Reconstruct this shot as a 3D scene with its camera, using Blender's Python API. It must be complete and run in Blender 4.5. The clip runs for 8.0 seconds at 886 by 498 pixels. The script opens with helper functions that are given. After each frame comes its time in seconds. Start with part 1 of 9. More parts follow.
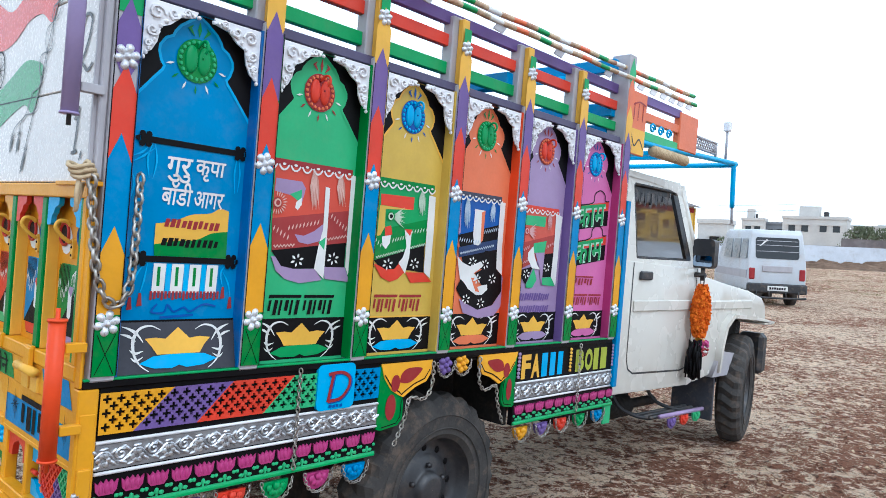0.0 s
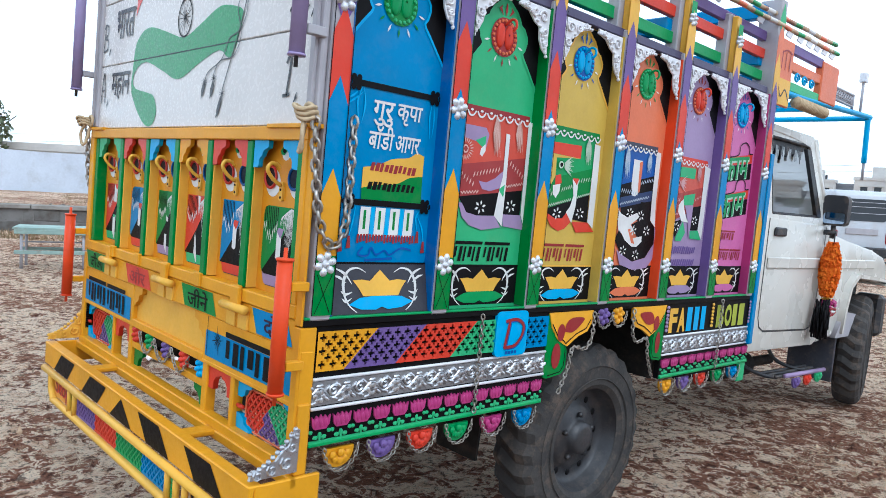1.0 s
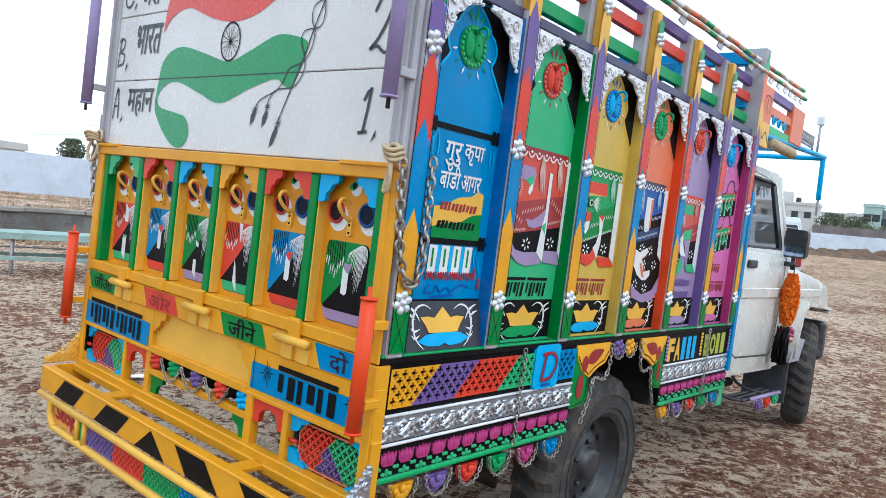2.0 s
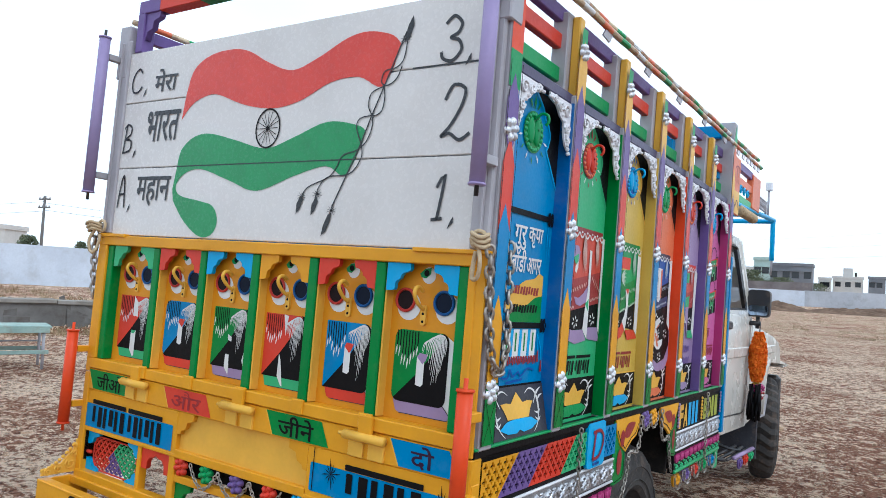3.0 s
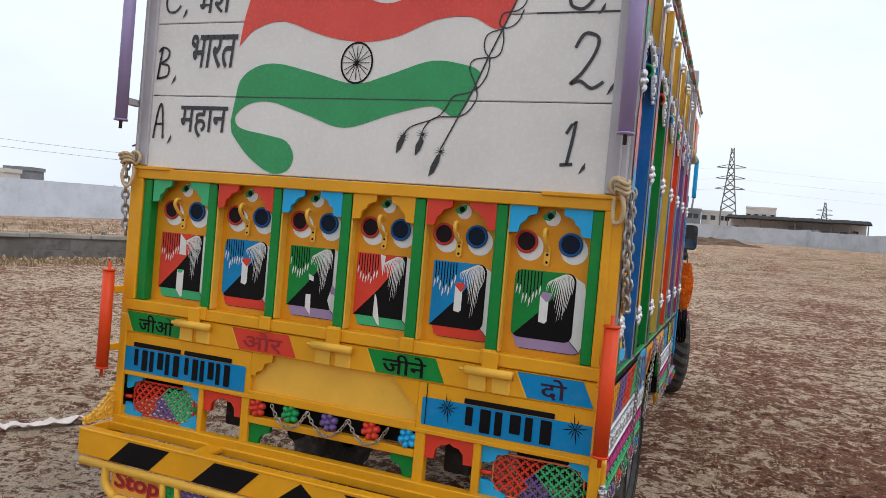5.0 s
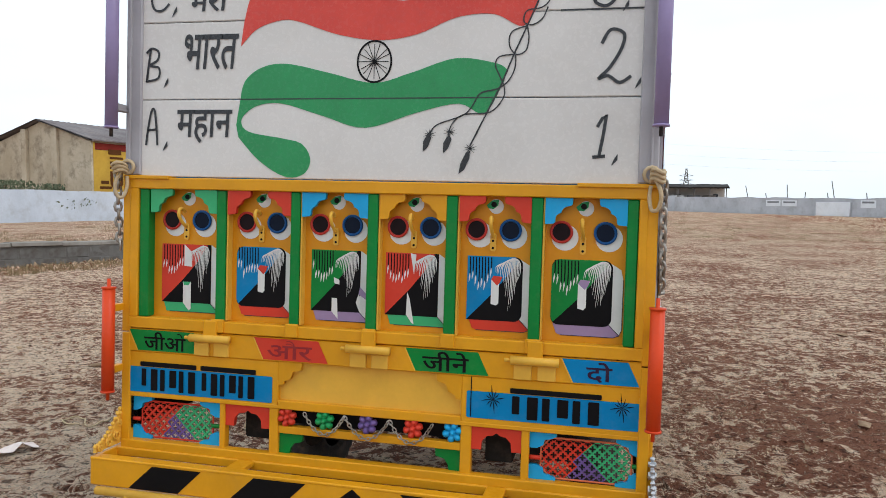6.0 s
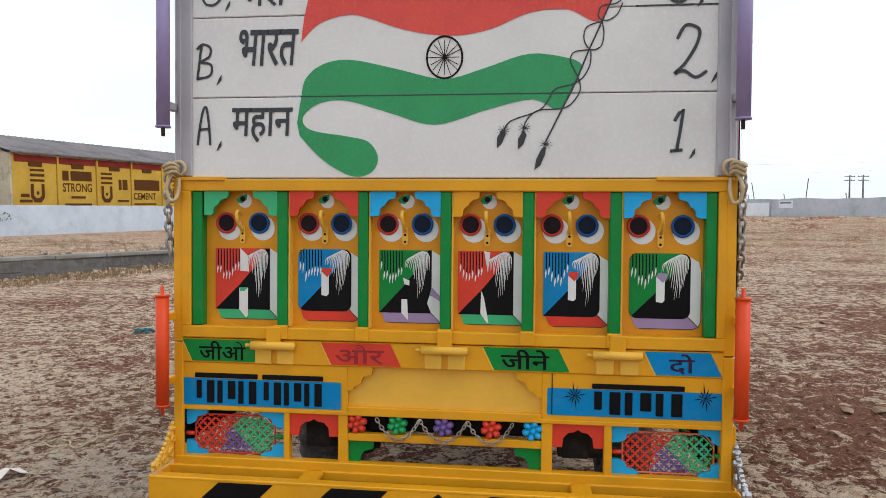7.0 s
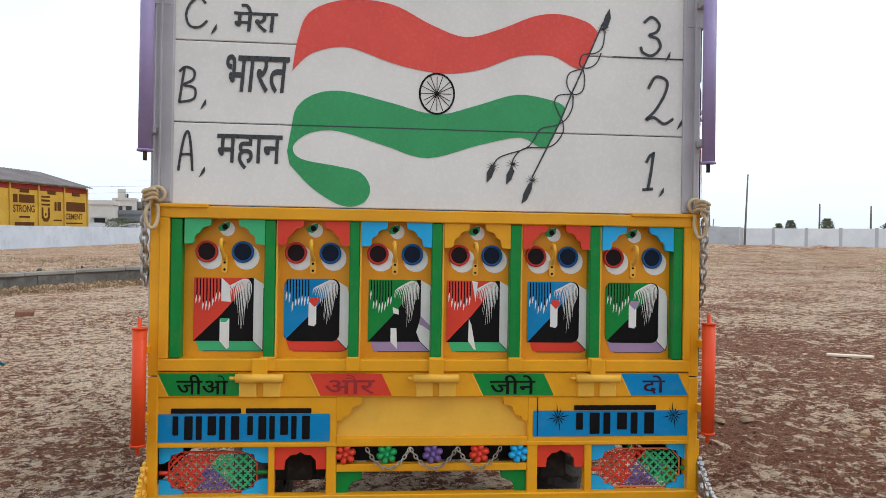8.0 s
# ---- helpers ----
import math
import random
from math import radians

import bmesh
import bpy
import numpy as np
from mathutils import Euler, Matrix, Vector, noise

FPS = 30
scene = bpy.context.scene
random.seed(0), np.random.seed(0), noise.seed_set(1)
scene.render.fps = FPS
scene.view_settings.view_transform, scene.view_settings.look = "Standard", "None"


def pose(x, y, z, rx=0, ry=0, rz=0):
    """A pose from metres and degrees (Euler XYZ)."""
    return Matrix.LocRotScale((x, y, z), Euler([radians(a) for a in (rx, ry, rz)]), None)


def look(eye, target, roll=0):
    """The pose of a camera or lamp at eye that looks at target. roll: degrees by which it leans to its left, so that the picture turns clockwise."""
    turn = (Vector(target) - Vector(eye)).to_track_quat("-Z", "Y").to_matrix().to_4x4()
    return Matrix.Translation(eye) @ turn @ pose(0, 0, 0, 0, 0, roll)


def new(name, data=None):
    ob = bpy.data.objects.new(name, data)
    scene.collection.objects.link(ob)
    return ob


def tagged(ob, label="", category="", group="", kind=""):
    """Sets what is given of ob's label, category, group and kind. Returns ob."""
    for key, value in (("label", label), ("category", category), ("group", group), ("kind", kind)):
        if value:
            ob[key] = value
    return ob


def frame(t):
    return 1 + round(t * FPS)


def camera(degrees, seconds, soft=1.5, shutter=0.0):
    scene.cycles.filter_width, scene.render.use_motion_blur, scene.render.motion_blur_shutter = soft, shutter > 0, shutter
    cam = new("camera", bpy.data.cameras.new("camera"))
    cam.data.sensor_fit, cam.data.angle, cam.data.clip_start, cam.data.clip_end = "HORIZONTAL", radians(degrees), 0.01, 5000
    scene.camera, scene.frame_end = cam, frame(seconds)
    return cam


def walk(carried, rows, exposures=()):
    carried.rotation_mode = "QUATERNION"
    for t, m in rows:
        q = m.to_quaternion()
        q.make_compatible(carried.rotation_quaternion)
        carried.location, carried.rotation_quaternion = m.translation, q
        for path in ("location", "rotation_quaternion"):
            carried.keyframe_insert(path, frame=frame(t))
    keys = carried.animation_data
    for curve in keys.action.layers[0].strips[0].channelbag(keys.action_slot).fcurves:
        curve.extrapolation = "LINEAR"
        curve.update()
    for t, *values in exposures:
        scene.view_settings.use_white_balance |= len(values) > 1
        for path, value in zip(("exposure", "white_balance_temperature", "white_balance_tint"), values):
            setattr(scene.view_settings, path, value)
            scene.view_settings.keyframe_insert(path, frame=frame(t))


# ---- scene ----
# ---- camera ----
# The load body of the truck sits nose-down and leans a little on its springs; the path is given in the truck's own axes.
TRUCK = pose(0, 0, 0.065, -1.95, 0.85, 0)
cam = camera(62.7, 8.0, soft=0.5)
PATH = [
    (0, (2.778, -0.756, 1.402), (1.422, 0.714, 1.388), 4.6),
    (0.5, (2.678, -0.898, 1.328), (1.271, 0.523, 1.268), 6.5),
    (1, (2.479, -1.044, 1.331), (1.03, 0.328, 1.19), 5.3),
    (1.2, (2.429, -1.079, 1.351), (0.997, 0.309, 1.198), 7.1),
    (2.3, (2.096, -1.48, 1.368), (0.87, 0.1, 1.317), 7.1),
    (2.5, (2.028, -1.539, 1.354), (0.845, 0.074, 1.346), 7.4),
    (3, (1.813, -1.618, 1.377), (0.701, 0.041, 1.492), 4.8),
    (3.5, (1.658, -1.738, 1.379), (0.584, -0.061, 1.562), 7.4),
    (4, (1.506, -1.92, 1.405), (0.598, -0.139, 1.469), 5.3),
    (4.5, (1.358, -1.998, 1.375), (0.517, -0.184, 1.373), 7.5),
    (4.7, (1.281, -2.009, 1.364), (0.472, -0.18, 1.327), 6.1),
    (5.8, (0.787, -2.156, 1.322), (0.321, -0.211, 1.272), 3.6),
    (6, (0.716, -2.192, 1.369), (0.291, -0.239, 1.29), 1.7),
    (6.5, (0.522, -2.253, 1.35), (0.119, -0.296, 1.259), 4.5),
    (7, (0.275, -2.236, 1.33), (0.033, -0.251, 1.275), 0.5),
    (7.5, (0.081, -2.243, 1.324), (-0.047, -0.247, 1.276), 2.5),
    (8, (-0.176, -2.309, 1.347), (0.001, -0.317, 1.361), 0.9),
]


walk(cam, [(t, TRUCK @ look(eye, target, roll)) for t, eye, target, roll in PATH],
     exposures=((0, 0.02, 5500, 5), (0.5, -0.08, 5480, 6), (1.2, -0.02, 5500, 5), (2.5, -0.02, 5580, 4), (3.0, -0.20, 5600, 6), (3.4, -0.50, 6250, 12), (4.0, -0.74, 6400, 13), (4.5, -0.68, 6350, 12), (5.8, -0.42, 6200, 8), (8, -0.40, 6250, 8)))

# ---- light ----
world = bpy.data.worlds.new("overcast_sky")
scene.world = world
world.use_nodes = True
wn, wl = world.node_tree.nodes, world.node_tree.links
wn.clear()
w_out = wn.new("ShaderNodeOutputWorld")
w_bg = wn.new("ShaderNodeBackground")
w_sky = wn.new("ShaderNodeTexSky")
w_sky.sky_type, w_sky.sun_disc = "NISHITA", False
w_sky.sun_elevation, w_sky.sun_rotation = radians(52), radians(100)
w_sky.air_density, w_sky.dust_density = 1.0, 4.0
w_dim = wn.new("ShaderNodeVectorMath")
w_dim.operation = "SCALE"
w_dim.inputs["Scale"].default_value = 0.1
w_tc = wn.new("ShaderNodeTexCoord")
w_map = wn.new("ShaderNodeMapping")
w_map.inputs["Scale"].default_value = (1.0, 1.0, 3.2)
w_noise = wn.new("ShaderNodeTexNoise")
w_noise.inputs["Scale"].default_value, w_noise.inputs["Detail"].default_value = 1.7, 5
w_ramp = wn.new("ShaderNodeValToRGB")
w_ramp.color_ramp.elements[0].position, w_ramp.color_ramp.elements[1].position = 0.35, 0.62
w_ramp.color_ramp.elements[0].color, w_ramp.color_ramp.elements[1].color = (0.93, 1.00, 1.07, 1), (1.12, 1.19, 1.24, 1)
w_mix = wn.new("ShaderNodeMix")
w_mix.data_type = "RGBA"
w_mix.inputs["Factor"].default_value = 0.86
wl.new(w_sky.outputs[0], w_dim.inputs[0])
wl.new(w_tc.outputs["Generated"], w_map.inputs["Vector"])
wl.new(w_map.outputs[0], w_noise.inputs["Vector"])
wl.new(w_noise.outputs["Fac"], w_ramp.inputs[0])
wl.new(w_dim.outputs[0], w_mix.inputs["A"])
wl.new(w_ramp.outputs[0], w_mix.inputs["B"])
wl.new(w_mix.outputs["Result"], w_bg.inputs["Color"])
w_bg.inputs["Strength"].default_value = 1.45
wl.new(w_bg.outputs[0], w_out.inputs[0])

sun = new("sun", bpy.data.lights.new("sun", "SUN"))
sun.data.energy, sun.data.angle, sun.data.color = 1.05, radians(28), (1.0, 0.99, 0.97)
sun.matrix_world = look((9, -1.0, 11), (0, 1.5, 0.5))
scene.view_settings.exposure = 0.0

from mathutils.geometry import tessellate_polygon

# ---- materials ----
def rgb(r, g, b):
    """Linear colour from 0-255 display values."""
    return tuple(((c / 255 + 0.055) / 1.055) ** 2.4 if c > 10 else c / 255 / 12.92 for c in (r, g, b)) + (1.0,)


def shade(c, f):
    return (min(c[0] * f, 1), min(c[1] * f, 1), min(c[2] * f, 1), 1.0)


def surface(name, c1, c2, rough=0.5, metal=0.0, big=3.0, fine=60.0, bump=0.05, grime=None, grime_amount=0.0, spec=0.5, stretch=(1, 1, 1), wear=0.12, per_piece=0.0):
    """A node material: two colours mixed by a large noise, darkened a little by a fine one, stained, with fine relief."""
    m = bpy.data.materials.new(name)
    m.use_nodes = True
    n, l = m.node_tree.nodes, m.node_tree.links
    p = n["Principled BSDF"]
    tc = n.new("ShaderNodeTexCoord")
    mp = n.new("ShaderNodeMapping")
    mp.inputs["Scale"].default_value = stretch
    l.new(tc.outputs["Object"], mp.inputs["Vector"])

    def noise_tex(scale, detail, rough_=0.6):
        t = n.new("ShaderNodeTexNoise")
        t.inputs["Scale"].default_value, t.inputs["Detail"].default_value, t.inputs["Roughness"].default_value = scale, detail, rough_
        l.new(mp.outputs[0], t.inputs["Vector"])
        return t.outputs["Fac"]

    def remap(sock, lo, hi, a, b):
        t = n.new("ShaderNodeMapRange")
        t.inputs["From Min"].default_value, t.inputs["From Max"].default_value = lo, hi
        t.inputs["To Min"].default_value, t.inputs["To Max"].default_value = a, b
        l.new(sock, t.inputs["Value"])
        return t.outputs["Result"]

    def mix(fac, a, b, blend="MIX"):
        t = n.new("ShaderNodeMix")
        t.data_type, t.blend_type = "RGBA", blend
        for sock, v in ((t.inputs["Factor"], fac), (t.inputs["A"], a), (t.inputs["B"], b)):
            if isinstance(v, (tuple, float, int)):
                sock.default_value = v
            else:
                l.new(v, sock)
        return t.outputs["Result"]

    large, small = noise_tex(big, 4), noise_tex(fine, 3)
    col = mix(remap(large, 0.35, 0.65, 0, 1), c1, c2)
    col = mix(remap(small, 0.3, 0.7, 0, wear), col, shade(c1, 0.35))
    if per_piece:
        oi = n.new("ShaderNodeObjectInfo")
        col = mix(remap(oi.outputs["Random"], 0, 1, 0, per_piece), col, shade(c1, 0.45))
    if grime:
        col = mix(remap(noise_tex(big * 2.3, 6, 0.7), 0.5, 0.72, 0, grime_amount), col, grime)
    l.new(col, p.inputs["Base Color"])
    l.new(remap(small, 0.3, 0.7, max(rough - 0.08, 0.02), min(rough + 0.1, 1)), p.inputs["Roughness"])
    p.inputs["Metallic"].default_value = metal
    p.inputs["Specular IOR Level"].default_value = spec
    if bump:
        b = n.new("ShaderNodeBump")
        b.inputs["Strength"].default_value, b.inputs["Distance"].default_value = bump, 0.01
        l.new(small, b.inputs["Height"])
        l.new(b.outputs[0], p.inputs["Normal"])
    return m


DUST = rgb(168, 140, 112)


def enamel(name, r, g, b, rough=0.38):
    """Brushed truck enamel with a thin film of dust."""
    c = rgb(r, g, b)
    return surface(name, c, shade(c, 0.86), rough=rough, big=5, fine=90, bump=0.04, grime=DUST, grime_amount=0.06, wear=0.06, spec=0.25)


AMBER = enamel("amber_enamel", 240, 172, 40)
YELLOW = enamel("yellow_enamel", 226, 158, 24)
GOLD = enamel("pale_yellow_enamel", 232, 178, 66)
GREEN = enamel("green_enamel", 10, 128, 52)
LGREEN = enamel("mint_green_enamel", 68, 176, 116)
MGREEN = enamel("leaf_green_enamel", 38, 152, 84)
BLUE = enamel("blue_enamel", 2, 128, 186)
DBLUE = enamel("deep_blue_enamel", 14, 84, 164)
CYAN = enamel("sky_blue_enamel", 40, 168, 224)
RED = enamel("red_enamel", 214, 62, 42)
DRED = enamel("dark_red_enamel", 150, 42, 46)
ORANGE = enamel("orange_enamel", 226, 74, 30)
PEACH = enamel("peach_enamel", 224, 118, 78)
PURPLE = enamel("purple_enamel", 112, 88, 148)
LILAC = enamel("lilac_enamel", 160, 136, 172)
PINK = enamel("pink_enamel", 204, 106, 164)
MAGENTA = enamel("magenta_enamel", 176, 58, 118)
TUBE = enamel("greyed_violet_enamel", 156, 140, 180)
MUSTARD = enamel("mustard_enamel", 208, 174, 76)
BLACK = surface("black_enamel", rgb(11, 10, 12), rgb(18, 16, 18), rough=0.5, big=6, fine=90, bump=0.04, wear=0.0, spec=0.12)
CHARCOAL = surface("charcoal_enamel", rgb(58, 58, 66), rgb(50, 50, 56), rough=0.5, big=6, fine=90, bump=0.04, wear=0.1, spec=0.3)
WHITE = enamel("white_enamel", 226, 224, 220)
BOARD = surface("white_board_paint", rgb(222, 217, 212), rgb(212, 207, 202), rough=0.24, big=1.6, fine=70, bump=0.015, grime=rgb(170, 160, 150), grime_amount=0.18, wear=0.05)
GREY = enamel("grey_enamel", 176, 172, 176)
SILVER = surface("embossed_silver_sheet", rgb(214, 214, 216), rgb(186, 186, 190), rough=0.34, metal=0.85, big=20, fine=160, bump=0.12, grime=rgb(60, 58, 58), grime_amount=0.35)
SILVERBACK = surface("dark_silver_ground", rgb(150, 148, 148), rgb(126, 124, 126), rough=0.45, metal=0.5, big=20, fine=160, bump=0.1)
PLASTER = enamel("white_moulded_plastic", 232, 230, 232, 0.35)
BOSS = surface("silvered_plastic", rgb(228, 228, 230), rgb(206, 206, 210), rough=0.3, metal=0.35, big=20, fine=140, bump=0.05, grime=rgb(96, 92, 90), grime_amount=0.35)
STEEL = surface("galvanised_chain_steel", rgb(190, 184, 176), rgb(150, 142, 132), rough=0.38, metal=0.8, big=12, fine=120, bump=0.1, grime=rgb(120, 84, 50), grime_amount=0.4)
RUBBER = surface("tyre_rubber", rgb(54, 52, 51), rgb(72, 68, 65), rough=0.8, big=6, fine=80, bump=0.2, grime=rgb(124, 104, 88), grime_amount=0.55, spec=0.25)
RIM = surface("dark_painted_rim", rgb(66, 65, 67), rgb(46, 45, 47), rough=0.42, metal=0.2, big=8, fine=90, bump=0.05, grime=rgb(120, 104, 90), grime_amount=0.3)
UNDER = surface("sooty_chassis_paint", rgb(30, 28, 27), rgb(44, 40, 37), rough=0.8, big=4, fine=50, bump=0.2, grime=rgb(96, 80, 66), grime_amount=0.4, spec=0.2)
CABWHITE = surface("white_car_paint", rgb(212, 208, 199), rgb(203, 198, 188), rough=0.25, big=1.5, fine=4, bump=0.0, grime=rgb(176, 158, 136), grime_amount=0.2, wear=0.0)
PLASTIC = surface("black_plastic", rgb(34, 34, 37), rgb(46, 46, 50), rough=0.5, big=6, fine=120, bump=0.08, grime=DUST, grime_amount=0.25)
FLAP = surface("grey_rubber_flap", rgb(60, 63, 72), rgb(48, 50, 58), rough=0.7, big=4, fine=80, bump=0.1, grime=DUST, grime_amount=0.3)
MARIGOLD = surface("marigold_petals", rgb(226, 98, 22), rgb(240, 136, 34), rough=0.85, big=60, fine=220, bump=0.4, spec=0.2)
ROPE = surface("pale_rope", rgb(206, 184, 150), rgb(180, 156, 122), rough=0.9, big=30, fine=260, bump=0.3, spec=0.2)
BAMBOO = surface("striped_pole_paint", rgb(214, 196, 160), rgb(160, 110, 84), rough=0.6, big=9, fine=80, bump=0.1, grime=rgb(66, 100, 92), grime_amount=0.6)
PAPER = surface("yellow_sign_paint", rgb(222, 160, 60), rgb(214, 148, 50), rough=0.5, big=5, fine=90, bump=0.03)

GLASS = bpy.data.materials.new("window_glass")
GLASS.use_nodes = True
_g = GLASS.node_tree.nodes["Principled BSDF"]
_g.inputs["Base Color"].default_value = (0.86, 0.9, 0.9, 1)
_g.inputs["Roughness"].default_value, _g.inputs["Transmission Weight"].default_value, _g.inputs["IOR"].default_value = 0.02, 1.0, 1.05
# clear glass under a pale diffuse film: its milky reflection put into the colour
HAZEGLASS = bpy.data.materials.new("hazed_window_glass")
HAZEGLASS.use_nodes = True
_n, _l = HAZEGLASS.node_tree.nodes, HAZEGLASS.node_tree.links
_haze, _clear, _mix, _film = _n.new("ShaderNodeBsdfDiffuse"), _n.new("ShaderNodeBsdfTransparent"), _n.new("ShaderNodeMixShader"), _n.new("ShaderNodeTexNoise")
_haze.inputs["Color"].default_value = (0.62, 0.60, 0.56, 1)
_film.inputs["Scale"].default_value, _film.inputs["Detail"].default_value = 5.0, 6.0
_thick = _n.new("ShaderNodeMapRange")
_thick.inputs["From Min"].default_value, _thick.inputs["From Max"].default_value, _thick.inputs["To Min"].default_value, _thick.inputs["To Max"].default_value = 0.3, 0.7, 0.58, 0.78
_l.new(_film.outputs["Fac"], _thick.inputs["Value"])
_l.new(_thick.outputs["Result"], _mix.inputs["Fac"])
_l.new(_clear.outputs[0], _mix.inputs[1])
_l.new(_haze.outputs[0], _mix.inputs[2])
_l.new(_mix.outputs[0], _n["Material Output"].inputs["Surface"])
MIRROR = bpy.data.materials.new("mirror_glass")
MIRROR.use_nodes = True
_g = MIRROR.node_tree.nodes["Principled BSDF"]
_g.inputs["Base Color"].default_value = (0.35, 0.45, 0.6, 1)
_g.inputs["Metallic"].default_value, _g.inputs["Roughness"].default_value = 1.0, 0.06
DARKGLASS = bpy.data.materials.new("tinted_glass")
DARKGLASS.use_nodes = True
_g = DARKGLASS.node_tree.nodes["Principled BSDF"]
_g.inputs["Base Color"].default_value = (0.02, 0.022, 0.025, 1)
_g.inputs["Roughness"].default_value = 0.08


# ---- mesh tools ----
def box(bm, x0, x1, y0, y1, z0, z1, bevel=0.0, mi=0):
    r = bmesh.ops.create_cube(bm, size=1.0)
    vs = r["verts"]
    for v in vs:
        v.co = Vector(((x0 + x1) / 2 + v.co.x * (x1 - x0), (y0 + y1) / 2 + v.co.y * (y1 - y0), (z0 + z1) / 2 + v.co.z * (z1 - z0)))
    fs = {f for v in vs for f in v.link_faces}
    for f in fs:
        f.material_index = mi
    if bevel:
        es = {e for v in vs for e in v.link_edges}
        r = bmesh.ops.bevel(bm, geom=list(es), offset=bevel, segments=1, affect="EDGES", profile=0.5)
        for f in r["faces"]:
            f.material_index = mi
    return bm


def tube(bm, pts, r, seg=8, closed=False, mi=0, taper=None, caps=True):
    """A tube of radius r swept along points."""
    pts = [Vector(p) for p in pts]
    n = len(pts)
    rings = []
    ref = None
    for i, p in enumerate(pts):
        a = pts[(i - 1) % n] if (closed or i) else p
        b = pts[(i + 1) % n] if (closed or i < n - 1) else p
        d = (b - a).normalized()
        if ref is None or abs(ref.dot(d)) > 0.98:
            ref = Vector((0, 0, 1)) if abs(d.z) < 0.9 else Vector((1, 0, 0))
        s = d.cross(ref).normalized()
        u = s.cross(d).normalized()
        ref = u
        rr = r * (taper(i / max(n - 1, 1)) if taper else 1)
        rings.append([bm.verts.new(p + (s * math.cos(2 * math.pi * k / seg) + u * math.sin(2 * math.pi * k / seg)) * rr) for k in range(seg)])
    for i in range(n if closed else n - 1):
        A, B = rings[i], rings[(i + 1) % n]
        for k in range(seg):
            f = bm.faces.new((A[k], A[(k + 1) % seg], B[(k + 1) % seg], B[k]))
            f.material_index = mi
    if caps and not closed:
        for R in (rings[0][::-1], rings[-1]):
            f = bm.faces.new(R)
            f.material_index = mi
    return bm


def blob(bm, c, s, mi=0, seg=8, rings=5, m=None):
    """A rounded lump at c with half sizes s."""
    mat = Matrix.Translation(c) @ (m or Matrix.Identity(4)) @ Matrix.Diagonal((*s, 1))
    r = bmesh.ops.create_uvsphere(bm, u_segments=seg, v_segments=rings, radius=1, matrix=mat)
    for v in r["verts"]:
        for f in v.link_faces:
            f.material_index = mi
    return bm


def rear(y0):
    return lambda u, v, h=0.0: Vector((u, y0 - h, v))


def side(x0):
    return lambda u, v, h=0.0: Vector((x0 + h, u, v))


def flat(bm, P, pts, h, mi=0, holes=()):
    """A flat painted shape on the surface P, h proud of it."""
    loops = [[Vector((a, b, 0)) for a, b in pts]] + [[Vector((a, b, 0)) for a, b in ho] for ho in holes]
    flatpts = [p for lo in loops for p in lo]
    vs = [bm.verts.new(P(p.x, p.y, h)) for p in flatpts]
    out = (P(0, 0, 1) - P(0, 0, 0))
    for t in tessellate_polygon(loops):
        try:
            f = bm.faces.new([vs[i] for i in t])
        except ValueError:
            continue
        f.normal_update()
        if f.normal.dot(out) < 0:
            f.normal_flip()
        f.material_index = mi


def slab(bm, P, pts, h0, h1, mi=0):
    """A cut-out plate on the surface P between the heights h0 and h1."""
    flat(bm, P, pts, h1, mi)
    n = len(pts)
    lo = [bm.verts.new(P(a, b, h0)) for a, b in pts]
    hi = [bm.verts.new(P(a, b, h1)) for a, b in pts]
    for i in range(n):
        f = bm.faces.new((lo[i], lo[(i + 1) % n], hi[(i + 1) % n], hi[i]))
        f.material_index = mi


def stroke(bm, P, pts, w, h, mi=0, thin=False):
    """A brush stroke of width w along the points (pointed at its ends if thin)."""
    if thin and len(pts) == 2:
        pts = [pts[0], ((pts[0][0] + pts[1][0]) / 2, (pts[0][1] + pts[1][1]) / 2), pts[1]]
    n = len(pts)
    L, R = [], []
    for i, (a, b) in enumerate(pts):
        a0, b0 = pts[max(i - 1, 0)]
        a1, b1 = pts[min(i + 1, n - 1)]
        d = Vector((a1 - a0, b1 - b0))
        d = d.normalized() if d.length else Vector((1, 0))
        k = w / 2 * ((1 - abs(2 * i / (n - 1) - 1)) * 0.85 + 0.15 if thin else 1)
        L.append((a - d.y * k, b + d.x * k))
        R.append((a + d.y * k, b - d.x * k))
    for i in range(n - 1):
        q = [bm.verts.new(P(*c, h)) for c in (L[i], L[i + 1], R[i + 1], R[i])]
        f = bm.faces.new(q)
        f.normal_update()
        if f.normal.dot(P(0, 0, 1) - P(0, 0, 0)) < 0:
            f.normal_flip()
        f.material_index = mi


def ring(cx, cy, r, n=20, ry=None, a0=0.0):
    return [(cx + r * math.cos(a0 + 2 * math.pi * i / n), cy + (ry or r) * math.sin(a0 + 2 * math.pi * i / n)) for i in range(n)]


def rect(u0, u1, v0, v1):
    return [(u0, v0), (u1, v0), (u1, v1), (u0, v1)]


def rounded(u0, u1, v0, v1, r, n=5):
    out = []
    for cx, cy, a in ((u1 - r, v1 - r, 0), (u0 + r, v1 - r, 90), (u0 + r, v0 + r, 180), (u1 - r, v0 + r, 270)):
        out += [(cx + r * math.cos(radians(a + 90 * i / n)), cy + r * math.sin(radians(a + 90 * i / n))) for i in range(n + 1)]
    return out


